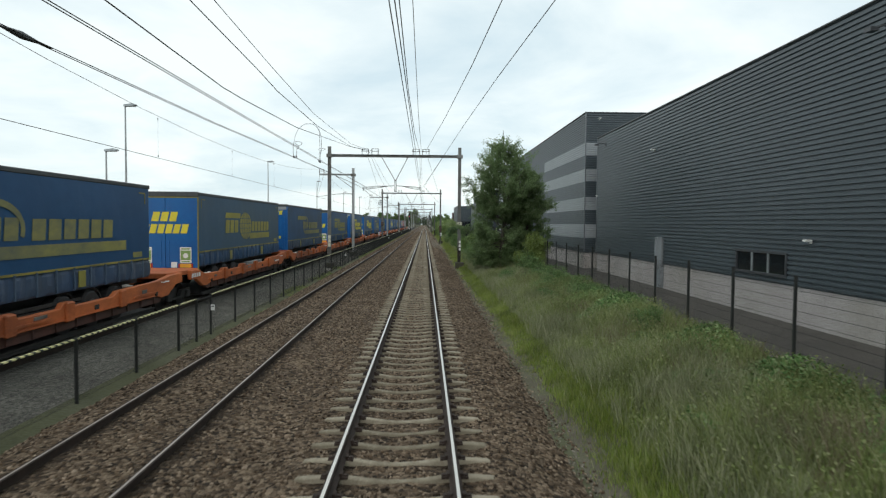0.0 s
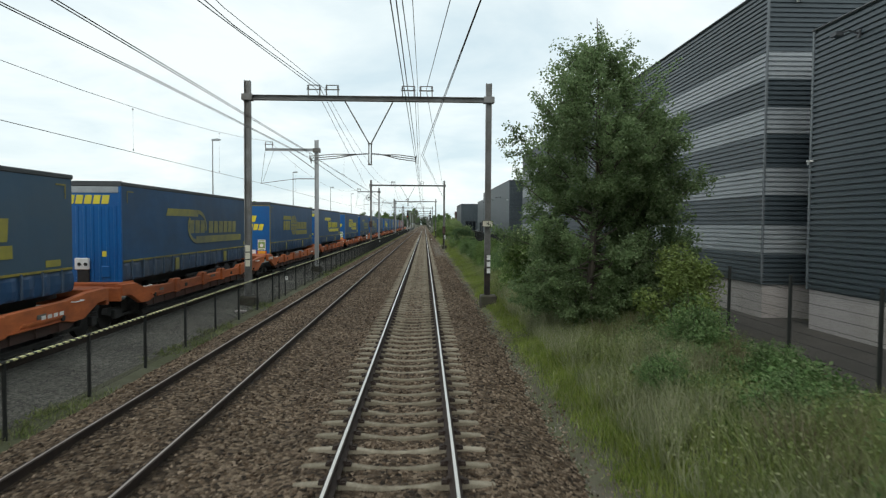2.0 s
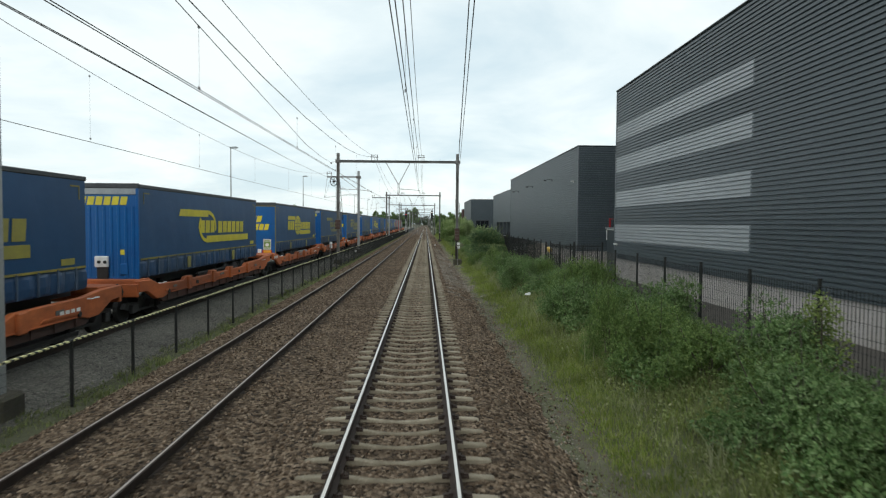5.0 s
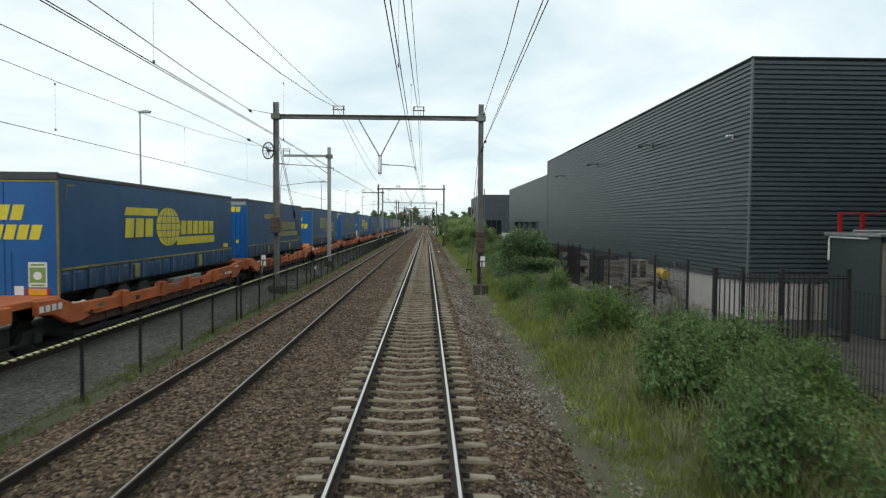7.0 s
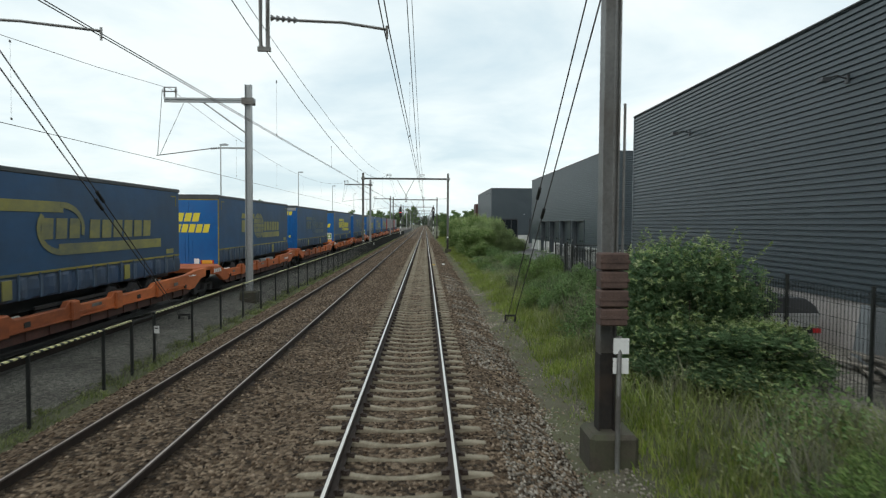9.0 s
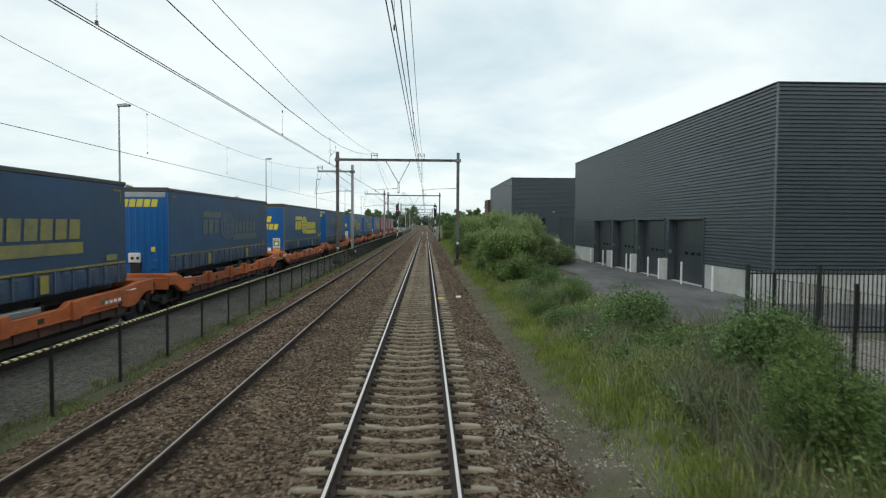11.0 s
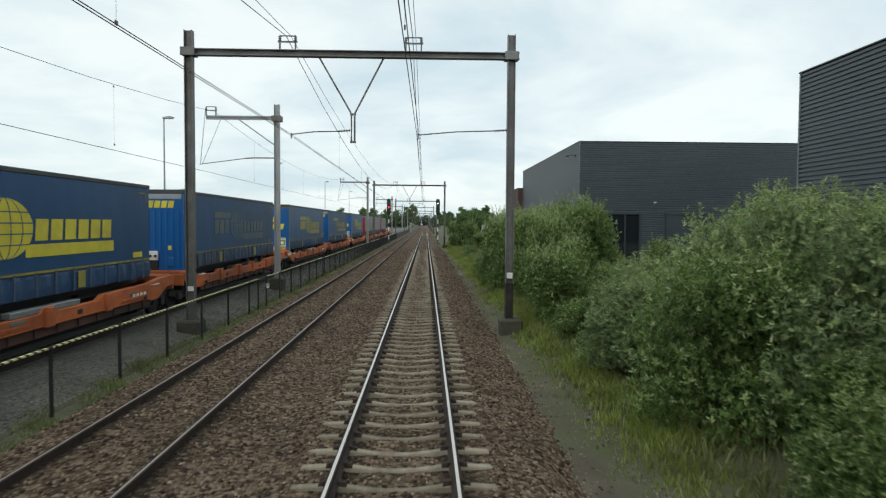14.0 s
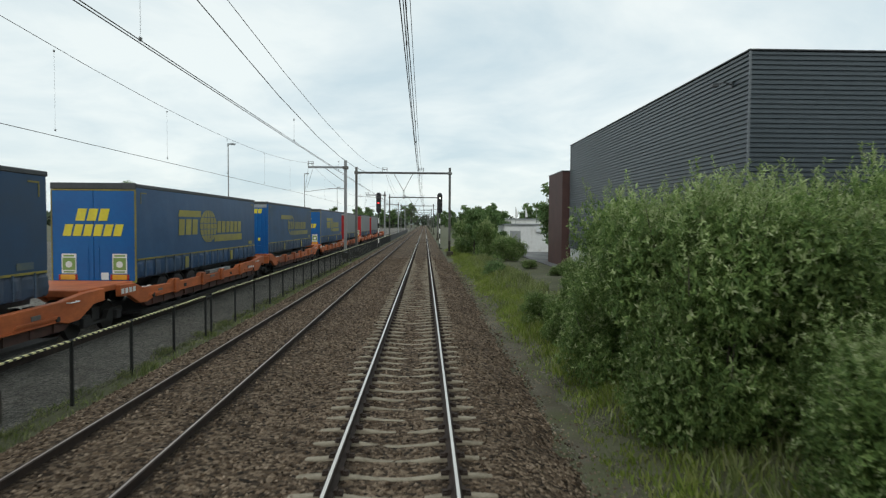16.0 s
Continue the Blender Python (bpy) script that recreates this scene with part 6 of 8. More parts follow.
arch_cable([(-4.65, 24.4, 5.5), (-4.66, 24.33, 5.85), (-4.56, 24.4, 6.4), (-4.42, 24.9, 6.78), (-4.25, 25.6, 6.95), (-4.1, 26.1, 6.93), (-3.98, 26.5, 6.65), (-3.95, 26.5, 6.1), (-3.96, 26.3, 5.75), (-3.95, 26.2, 5.5)])
for x, y, z, top, turn in ((-4.62, 24.7, 5.55, 0.45, 1), (-3.95, 25.9, 5.5, 1.3, -1), (-4.05, 151.2, 5.71, 1.26, 1)):
    jumper(x, y, z, top, turn)


# ---- lamps and signals ----
def street_lamp(x, y, top):
    p = thing("yard_lamp", "tall galvanised yard lamp with a flat lantern", "lamp", (x, y, -0.37), "yard lamps")
    part("pole", Geo().tube([(0, 0, 0), (0, 0, top * 0.5), (0, 0, top + 0.37)], 0.10, 10, 0.05), GALV_PALE, p)
    ln = part("lantern", Geo().prism([(-0.05, top + 0.33), (0.75, top + 0.40), (0.80, top + 0.48), (0.55, top + 0.55), (-0.05, top + 0.47)], -0.17, 0.17, "y"), ALU, p, "flat grey lantern")
    part("lens", Geo().box(0.2, 0.72, -0.13, 0.13, top + 0.335, top + 0.36), LAMP_GLASS, ln)


for y, top in ((46.0, 11.2), (43.2, 7.7), (87.0, 11.2), (126.0, 11.1), (167.0, 11.0), (207.5, 11.4), (246.5, 11.4), (290.0, 11.6), (332.0, 11.6)):
    street_lamp(-21.0, y, top)
for x, y in ((30, 330), (34, 345), (38, 372)):
    street_lamp(x, y, 12.0)


def signal(x, y, lamp, at):
    p = thing("railway_signal", "black railway signal head on a banded post", "signal", (x, y, -0.5), "railway signals")
    for k in range(6):
        part("post_band", Geo().tube([(0, 0, 0.0 + 0.7 * k), (0, 0, 0.7 + 0.7 * k)], 0.07, 10), WHITE if k % 2 else BLACK, p)
    part("post_top", Geo().tube([(0, 0, 4.2), (0, 0, 7.5)], 0.07, 10), BLACK, p)
    hd = part("head", Geo().prism([(-0.34, 5.2), (-0.2, 4.95), (0.2, 4.95), (0.34, 5.2), (0.34, 7.5), (0.2, 7.75), (-0.2, 7.75), (-0.34, 7.5)], -0.2, -0.1, "y").box(-0.25, 0.25, -0.1, 0.12, 5.1, 7.6), BLACK, p, "black signal head")
    for z in (5.6, 6.3, 7.0):
        part("hood", Geo().tube([(0, -0.2, z + 0.0), (0, -0.5, z + 0.02)], 0.17, 12), BLACK, hd)
        part("lens", Geo().wheel((0, -0.51, z), 0.10, 0.02, "y"), lamp if z == at else GLASS, hd)
    part("ladder", Geo().box(-0.2, -0.17, 0.2, 0.23, 0, 5.4).box(0.17, 0.2, 0.2, 0.23, 0, 5.4), GALV, p)
    part("footing", Geo().box(-0.35, 0.35, -0.35, 0.35, -0.2, 0.1), FOOTING, p, bevel=0.03)


signal(-6.1, 265.7, RED_LIT, 6.3)
signal(2.45, 265.7, WHITE_LIT, 7.0)


# ---- fences ----
def mesh_bay(length, z0, z1, step=0.05, rung=0.2, r=0.0034, rr=None):
    g = Geo()
    rr = rr or r
    y = step
    while y < length:
        g.add([(r, y, z0), (-r, y + r, z0), (-r, y - r, z0), (r, y, z1), (-r, y + r, z1), (-r, y - r, z1)], [(0, 1, 4, 3), (1, 2, 5, 4), (2, 0, 3, 5)])
        y += step
    z = z0 + 0.03
    while z < z1 + 0.01:
        g.box(-0.8 * r - 0.002, 0.8 * r + 0.002, 0, length, z - rr, z + rr)
        z += rung
    return g.mesh("mesh_panel", FENCE)


low_fence = thing("low_fence", "low black wire-mesh fence with a striped hazard rail", "fence", (-6.3, 0, 0))
bays = {length: mesh_bay(length, -0.46, 0.70, r=0.0019) for length in (2.5, 1.25, 0.54)}
post_mesh = Geo().box(-0.03, 0.03, -0.02, 0.02, -0.6, 0.76).box(-0.035, 0.035, -0.025, 0.025, 0.76, 0.775).mesh("post", FENCE)
cap = Geo().box(-0.028, 0.028, 0, 2.5, 0.735, 0.765).mesh("hazard_rail", HAZARD)
# runs of posts: from, to, bays; a narrow gate with a plain top bar follows where two runs leave a gap
RUNS = [(-7.95, 17.25, 10), (17.25, 18.6, 1), (19.83, 50.28, 12), (50.28, 51.54, 1), (52.8, 100.32, 19), (100.86, 113.3, 5), (113.3, 114.57, 1), (115.77, 179.04, 25), (179.04, 180.35, 1), (181.63, 196.25, 6), (196.76, 301.76, 42)]
plain_bar = Geo().box(-0.012, 0.012, 0, 1.0, 0.69, 0.715).mesh("gate_bar", FENCE)


def fence_panel(y, length):
    near = min(bays, key=lambda b: abs(b - length))
    fence_piece("mesh_panel", bays[near], y, length / near)


def fence_piece(name, me, y, stretch=1.0):
    ob = new(name, me)
    ob.parent = low_fence
    ob.location, ob.scale = (0, y, 0), (1, stretch, 1)


last = None
for a, b, n in RUNS:
    if last is not None and a - last > 0.1:
        fence_piece("gate_bar", plain_bar, last, a - last)
        fence_panel(last, a - last)
    if last is None or a - last > 0.1:
        fence_piece("post", post_mesh, a)
    for k in range(n):
        y = a + (b - a) * k / n
        fence_piece("post", post_mesh, y + (b - a) / n)
        fence_panel(y, (b - a) / n)
        fence_piece("hazard_rail", cap, y, (b - a) / n / 2.5)
    last = b
tagged(part("far_fence", Geo().box(-0.01, 0.01, 300, 420, -0.46, 0.7), FENCE, low_fence), kind="stuff")

high_fence = thing("wire_fence", "tall black wire-mesh fence in the long grass", "fence", (7.6, 0, 0))
bay_high, bay_fine = mesh_bay(2.5, 0.12, 1.92, 0.1, 0.25, 0.0062, 0.0028), mesh_bay(2.5, 0.12, 1.92, 0.05, 0.2, 0.0020, 0.0034)
post_high = Geo().box(-0.03, 0.03, -0.02, 0.02, -0.2, 2.02).box(-0.034, 0.034, -0.024, 0.024, 2.02, 2.04).mesh("post", FENCE)
# a narrow gate stands at 109 m
high_y = [2.1 + 2.503 * k for k in range(-4, 37)] + [95.25, 97.77, 100.29, 102.8, 105.1, 107.6, 109.05, 110.06] + [112.5 + 2.503 * k for k in range(10)]
for k, y in enumerate(high_y):
    ob = new("post", post_high)
    ob.parent = high_fence
    ob.location = (0, y, 0)
    if k + 1 < len(high_y) and not 91 < y < 94:
        ob = new("mesh_panel", bay_high if y > 45 else bay_fine)
        ob.parent = high_fence
        ob.location, ob.scale = (0, y, 0), (1, (high_y[k + 1] - y) / 2.5, 1)


def bar_fence(x0, y0, x1, y1, label):
    f = thing("bar_fence", label, "fence", (0, 0, 0))
    n = int(math.hypot(x1 - x0, y1 - y0) / 0.125)
    d = Vector((x1 - x0, y1 - y0, 0))
    bar = Geo().box(-0.012, 0.012, -0.012, 0.012, 0.12, 1.8).mesh("bar", FENCE)
    for k in range(1, n):
        ob = new("bar", bar)
        ob.parent = f
        ob.location = (x0 + d.x * k / n, y0 + d.y * k / n, 0)
    for z in (0.22, 1.7):
        part("rail", Geo().tube([(x0, y0, z), (x1, y1, z)], 0.025, 4), FENCE, f)
    for x, y in ((x0, y0), (x1, y1), ((x0 + x1) / 2, (y0 + y1) / 2)):
        part("post", Geo().box(x - 0.05, x + 0.05, y - 0.05, y + 0.05, -0.1, 1.95), FENCE, f, bevel=0.008)


bar_fence(7.6, 93.6, 11.0, 93.6, "black steel bar fence across the lane")
bar_fence(9.2, 139.2, 13.2, 139.2, "black steel bar fence at the end of the loading yard")
bar_fence(7.6, 131.0, 10.4, 131.0, "black steel bar fence beside the warehouse")

# ---- things on the ground ----
bal = thing("track_balise", "yellow plastic track device beside the rail", "device", (1.02, 148.7, -0.2))
part("plate", Geo().prism([(-0.13, -0.2), (0.13, -0.24), (0.13, 0.2), (-0.13, 0.24)], 0.0, 0.07, "z"), BALISE_YELLOW, bal, bevel=0.015)
for x, y in ((-0.06, -0.1), (0.06, -0.1), (-0.06, 0.1), (0.06, 0.1)):
    part("bolt", Geo().wheel((x, y, 0.075), 0.022, 0.02, "z", 8), SOOT, bal)
jug = thing("white_canister", "white plastic canister lying on the ballast", "canister", (1.78, 149.4, -0.22))
part("body", Geo().tube([(-0.09, 0, 0.05), (-0.07, 0, 0.05), (0.07, 0.02, 0.05), (0.10, 0.02, 0.05)], 0.055, 10), WHITE, jug)
part("cap", Geo().tube([(0.10, 0.02, 0.05), (0.14, 0.025, 0.05)], 0.025, 8), GALV_PALE, jug)

box = thing("trackside_cabinet", "dark steel cabinet with pipes on its roof behind the fence", "cabinet", (12.9, 94.8, 0.08))
part("body", Geo().box(-0.95, 1.2, -1.0, 1.1, 0, 2.65), DOOR_DARK, box, bevel=0.02)
part("roof", Geo().box(-1.05, 1.3, -1.1, 1.2, 2.65, 2.75), ALU, box, "pale metal roof", bevel=0.02)
for x in (-0.9, -0.26, 0.54):
    part("rail_post", Geo().box(x - 0.05, x + 0.05, 0.66, 0.74, 2.75, 3.32), RED_PAINT, box, "red guard rail on the roof")
part("guard_rail", Geo().tube([(-0.9, 0.7, 3.29), (0.54, 0.7, 3.29)], 0.022, 6), RED_PAINT, box)
part("roof_pipe", Geo().tube([(-1.0, 1.0, 1.95), (-1.0, 1.0, 2.58), (-1.0, 0.95, 2.62), (-1.0, -0.6, 2.60)], 0.03, 6), WHITE, box, "white pipe round the roof edge")
part("roof_pipe", Geo().tube([(-0.7, 0.4, 2.80), (1.1, 0.5, 2.80)], 0.035, 6), GALV_PALE, box)
for k in range(9):
    part("plank", Geo().box(-0.90 + 0.23 * k, -0.69 + 0.23 * k, -1.025, -1.0, 0.05, 2.5), OLD_WOOD, box, "brown timber cladding board")

for y, x in ((19.83, -6.27), (52.8, -6.27), (115.77, -6.27), (181.63, -6.27)):
    sg = thing("fence_notice", "small white notice on a fence post", "notice", (x + 0.04, y, 0.35), "notices on the low fence")
    part("plate", Geo().box(-0.06, 0.06, -0.035, -0.025, -0.09, 0.09), WHITE, sg)
    part("print_bar", Geo().box(-0.04, 0.04, -0.039, -0.035, 0.02, 0.05), BLACK, sg)
mixer = thing("concrete_mixer", "yellow concrete mixer drum on a thin steel frame", "mixer", (9.5, 102.2, 0.07))
drum = part("drum", Geo().tube([(0.05, -0.24, 1.02), (0.03, -0.2, 1.03), (0.0, 0.0, 1.07), (-0.04, 0.22, 1.12), (-0.05, 0.26, 1.13)], 0.19, 14, 0.15), BALISE_YELLOW, mixer, "yellow drum")
part("leg", Geo().tube([(0, -0.1, 1.0), (-0.35, -0.4, 0)], 0.025, 6), SOOT, mixer)
part("leg", Geo().tube([(0, -0.1, 1.0), (0.35, -0.4, 0)], 0.025, 6), SOOT, mixer)
part("leg", Geo().tube([(0, 0.1, 1.0), (0, 0.5, 0)], 0.025, 6), SOOT, mixer)
part("handle", Geo().tube([(0.3, -0.1, 1.0), (0.42, -0.1, 1.2), (0.42, -0.1, 1.55)], 0.02, 6), GALV_PALE, mixer)


def pallet_stack(x, y, n, turn, tip=0.0):
    p = thing("pallet_stack", "stack of grey weathered wooden pallets in the yard", "pallets", (x, y, 0.07), "pallet stacks")
    p.rotation_euler = (tip, 0, turn)
    for k in range(n):
        q = part("pallet", Geo().box(-0.6, 0.6, -0.4, -0.3, 0.145 * k, 0.145 * k + 0.1).box(-0.6, 0.6, -0.05, 0.05, 0.145 * k, 0.145 * k + 0.1).box(-0.6, 0.6, 0.3, 0.4, 0.145 * k, 0.145 * k + 0.1), OLD_WOOD, p)
        for u in (-0.54, -0.27, 0.0, 0.27, 0.54):
            part("slat", Geo().box(u - 0.05, u + 0.05, -0.4, 0.4, 0.145 * k + 0.1, 0.145 * k + 0.122), OLD_WOOD, q)


for x, y, n, turn, tip in ((9.3, 106.9, 9, 0.1, 0), (9.5, 105.3, 10, 1.45, 0), (9.1, 104.0, 5, 0.2, 0), (8.7, 103.1, 3, 1.2, 0), (9.9, 122.4, 6, 0.1, 0), (9.6, 124.4, 4, 0.9, 0)):
    pallet_stack(x, y, n, turn, tip)


def board_pile(x, y, n, turn, long):
    """Loose grey boards thrown on one another."""
    p = thing("board_pile", "loose pile of grey weathered boards in the yard", "boards", (x, y, 0.07), "board piles")
    rs = np.random.RandomState(int(x * 7 + y))
    for k in range(n):
        b = part("board", Geo().box(-long / 2, long / 2, -0.07, 0.07, 0, 0.035), OLD_WOOD, p)
        b.location = (rs.uniform(-0.2, 0.2), rs.uniform(-0.35, 0.35), 0.01 + 0.045 * k)
        b.rotation_euler = (rs.uniform(-0.03, 0.03), rs.uniform(-0.06, 0.06), turn + rs.uniform(-0.35, 0.35))


board_pile(8.8, 102.0, 14, 1.4, 2.2)
board_pile(8.5, 100.4, 9, 1.1, 2.0)
board_pile(9.6, 103.2, 18, 1.5, 2.4)
board_pile(9.2, 112.0, 8, 1.3, 2.0)
crate = thing("mesh_crate", "dark mesh-sided steel crate beside the warehouse", "crate", (9.3, 109.6, 0.07))
part("body", Geo().box(-0.45, 0.45, -0.8, 0.8, 0.1, 1.35), DOOR_DARK, crate, bevel=0.02)
part("rim", Geo().box(-0.48, 0.48, -0.83, 0.83, 1.35, 1.38), SOOT, crate)
for y in (-0.8, 0.8):
    for x in (-0.47, 0.47):
        part("corner_post", Geo().box(x - 0.03, x + 0.03, y - 0.03, y + 0.03, 0, 1.36), SOOT, crate)
for x, y, z, ww in ((9.7, 113.0, 1.25, 0.9), (9.5, 108.6, 1.2, 0.6)):
    sh = thing("leaning_panel", "pale grey sheet leaning on the clutter", "panel", (x, y, 0.07), "leaning panels")
    part("sheet", Geo().prism([(-0.1, 0.0), (-0.06, 0.0), (0.14, z), (0.10, z)], -ww / 2, ww / 2, "y"), STEEL_DOOR, sh)
cart = thing("box_trailer", "small pale grey car trailer under a dark tarpaulin", "trailer", (9.2, 115.1, 0.07))
part("body", Geo().box(-0.72, 0.72, 0, 2.1, 0.48, 0.80).box(-0.76, 0.76, -0.03, 0.0, 0.74, 0.82), GALV_PALE, cart, "pale grey side boards", bevel=0.01)
part("cover", Geo().prism([(-0.76, 0.80), (0.76, 0.80), (0.66, 0.98), (0.40, 1.18), (-0.40, 1.20), (-0.68, 0.98)], 0.0, 2.12, "y"), TRIM, cart, "dark tarpaulin cover", bevel=0.03)
part("chassis", Geo().box(-0.60, 0.60, 0.05, 2.05, 0.40, 0.48).box(-0.05, 0.05, 2.0, 3.2, 0.40, 0.48), SOOT, cart)
part("light_board", Geo().box(-0.74, 0.74, -0.06, -0.02, 0.34, 0.47), SOOT, cart, bevel=0.01)
for x in (-0.64, 0.64):
    part("tail_lamp", Geo().box(x - 0.10, x + 0.10, -0.09, -0.06, 0.35, 0.46), RED_PAINT, cart, "red tail lamp", bevel=0.01)
    part("wheel", Geo().wheel((x * 1.06, 1.1, 0.28), 0.28, 0.16, sides=18), TYRE, cart, bevel=0.02)

skip = thing("brown_container", "rust-brown steel container beside the warehouse", "container", (9.4, 120.0, 0.07))
part("body", Geo().prism([(-0.9, 0.1), (0.9, 0.1), (1.1, 1.35), (-1.1, 1.35)], -0.5, 0.5, "x"), RUST_WEIGHT, skip, bevel=0.03)
part("rim", Geo().box(-0.54, 0.54, -1.14, 1.14, 1.35, 1.43), RUST_WEIGHT, skip)
heap = strip_sheet("rubble_mound", np.linspace(-1.0, 1.0, 15), np.linspace(-3.5, 3.5, 36), lambda X, Y: 0.55 * np.clip(1 - X * X - (Y / 3.5) ** 2, 0, 1) * (1 + 0.4 * wobble(X, Y, 0.9, 61)) - 0.06, RUBBLE)
hp = new("rubble_mound", heap)
hp.location = (8.6, 100.2, 0.07)
tagged(hp, "low grey heap of rubble and earth behind the fence", "heap")
slab = thing("concrete_slab", "small pale concrete slab lying by the low fence", "slab", (-6.75, 47.0, -0.48))
part("body", Geo().prism([(-0.2, -0.14), (0.17, -0.16), (0.22, 0.12), (-0.15, 0.17)], 0, 0.07, "z"), PLINTH, slab, bevel=0.015)
drain = thing("kerb_marker", "small dark steel marker on the yard kerb", "marker", (7.3, 150.4, 0.12))
part("post", Geo().box(-0.05, 0.05, -0.09, 0.09, 0, 0.24), SOOT, drain, bevel=0.01)
part("plate", Geo().box(-0.012, 0.012, -0.12, 0.12, 0.24, 0.33), SOOT, drain)
bag = thing("litter_bag", "crumpled white plastic bag in the weeds", "litter", (4.6, 81.5, 0.1))
rsb = np.random.RandomState(5)
for k in range(5):
    u, v, w = rsb.uniform(-0.11, 0.11), rsb.uniform(-0.08, 0.08), rsb.uniform(0.03, 0.075)
    part("fold", Geo().prism([(u + w * math.cos(a) * rsb.uniform(0.6, 1.3), v + w * math.sin(a) * rsb.uniform(0.6, 1.3)) for a in np.linspace(0, 5.6, 7)], 0.0, rsb.uniform(0.05, 0.15), "z"), WHITE, bag, bevel=0.02)

copy_thing(bag, pose(8.2, 104.6, 0.3, 0, 0, 40))
copy_thing(bag, pose(7.1, 105.6, 0.05, 0, 0, 100))


# ---- plants ----
def leaf_verts(c, length, width, rs, droop=0.0, lift=0.25):
    """Pointed four-cornered leaves at the places c, turned at random."""
    n = len(c)
    d = rs.normal(size=(n, 3))
    d[:, 2] = d[:, 2] * 0.7 - droop
    d /= np.linalg.norm(d, axis=1)[:, None]
    u = rs.normal(size=(n, 3))
    u[:, 2] = np.abs(u[:, 2]) + lift
    s = np.cross(d, u)
    s /= np.linalg.norm(s, axis=1)[:, None] + 1e-9
    L, W = (length * rs.uniform(0.65, 1.3, n))[:, None], (width * rs.uniform(0.7, 1.25, n))[:, None]
    vs = np.stack([c, c + 0.45 * L * d + 0.5 * W * s, c + L * d, c + 0.45 * L * d - 0.5 * W * s], 1).reshape(-1, 3)
    return vs, np.arange(4 * n).reshape(-1, 4)


def lobes(rs, r, h, n, low=0.12):
    """Rounded masses of foliage inside an uneven dome."""
    out = []
    for k in range(n):
        a, q = rs.uniform(0, 2 * np.pi), math.sqrt(rs.uniform(0, 1))
        z = rs.uniform(low, 0.86)
        lim = r * math.sqrt(max(0.05, 1 - max(0, z - 0.35) ** 2 / 0.5)) * 0.74
        out.append((lim * q * math.cos(a), lim * q * math.sin(a), z * h, rs.uniform(0.26, 0.46) * r))
    return out


def sprig_verts(c, out, length, width, per, rs):
    """Tufts of narrow leaves that spread from a twig's tip."""
    n = len(c)
    axis = out + np.array([0, 0, 0.55]) + rs.normal(0, 0.35, (n, 3))
    axis /= np.linalg.norm(axis, axis=1)[:, None]
    c = np.repeat(c, per, 0)
    axis = np.repeat(axis, per, 0)
    d = rs.normal(size=(n * per, 3))
    d -= axis * np.sum(d * axis, 1)[:, None]
    d /= np.linalg.norm(d, axis=1)[:, None] + 1e-9
    way = axis * rs.uniform(0.1, 1.0, (n * per, 1)) + d
    way /= np.linalg.norm(way, axis=1)[:, None]
    s = np.cross(way, axis)
    s /= np.linalg.norm(s, axis=1)[:, None] + 1e-9
    base = c - axis * (length * rs.uniform(0, 0.9, (n * per, 1)))
    L, W = length * rs.uniform(0.6, 1.25, (n * per, 1)), width * rs.uniform(0.7, 1.25, (n * per, 1))
    vs = np.stack([base, base + 0.45 * L * way + 0.5 * W * s, base + L * way, base + 0.45 * L * way - 0.5 * W * s], 1).reshape(-1, 3)
    return vs, np.arange(4 * n * per).reshape(-1, 4)


def foliage(name, lob, n, leaf, mat, seed, parent, squash=0.9, core=0.15, per=0):
    rs = np.random.RandomState(seed)
    if per:
        n //= per
    lob = np.array(lob)
    w = lob[:, 3] ** 2
    k = rs.choice(len(lob), n, p=w / w.sum())
    v = rs.normal(size=(n, 3))
    v /= np.linalg.norm(v, axis=1)[:, None]
    rad = lob[k, 3] * np.where(rs.uniform(0, 1, n) < core, rs.uniform(0.2, 0.7, n), rs.uniform(0.72, 1.12, n) + 0.18 * (rs.uniform(0, 1, n) ** 6))
    c = lob[k, :3] + v * rad[:, None] * np.array([1, 1, squash])
    c[:, 2] = np.maximum(c[:, 2], 0.03 + 0.05 * rs.uniform(0, 1, n))
    if per:
        vs, fs = sprig_verts(c, v, leaf, leaf * 0.36, per, rs)
    else:
        vs, fs = leaf_verts(c, np.full(n, leaf), np.full(n, leaf * 0.52), rs)
    ob = new(name, raw_mesh(name, vs, fs, mat))
    ob.parent = parent
    return ob


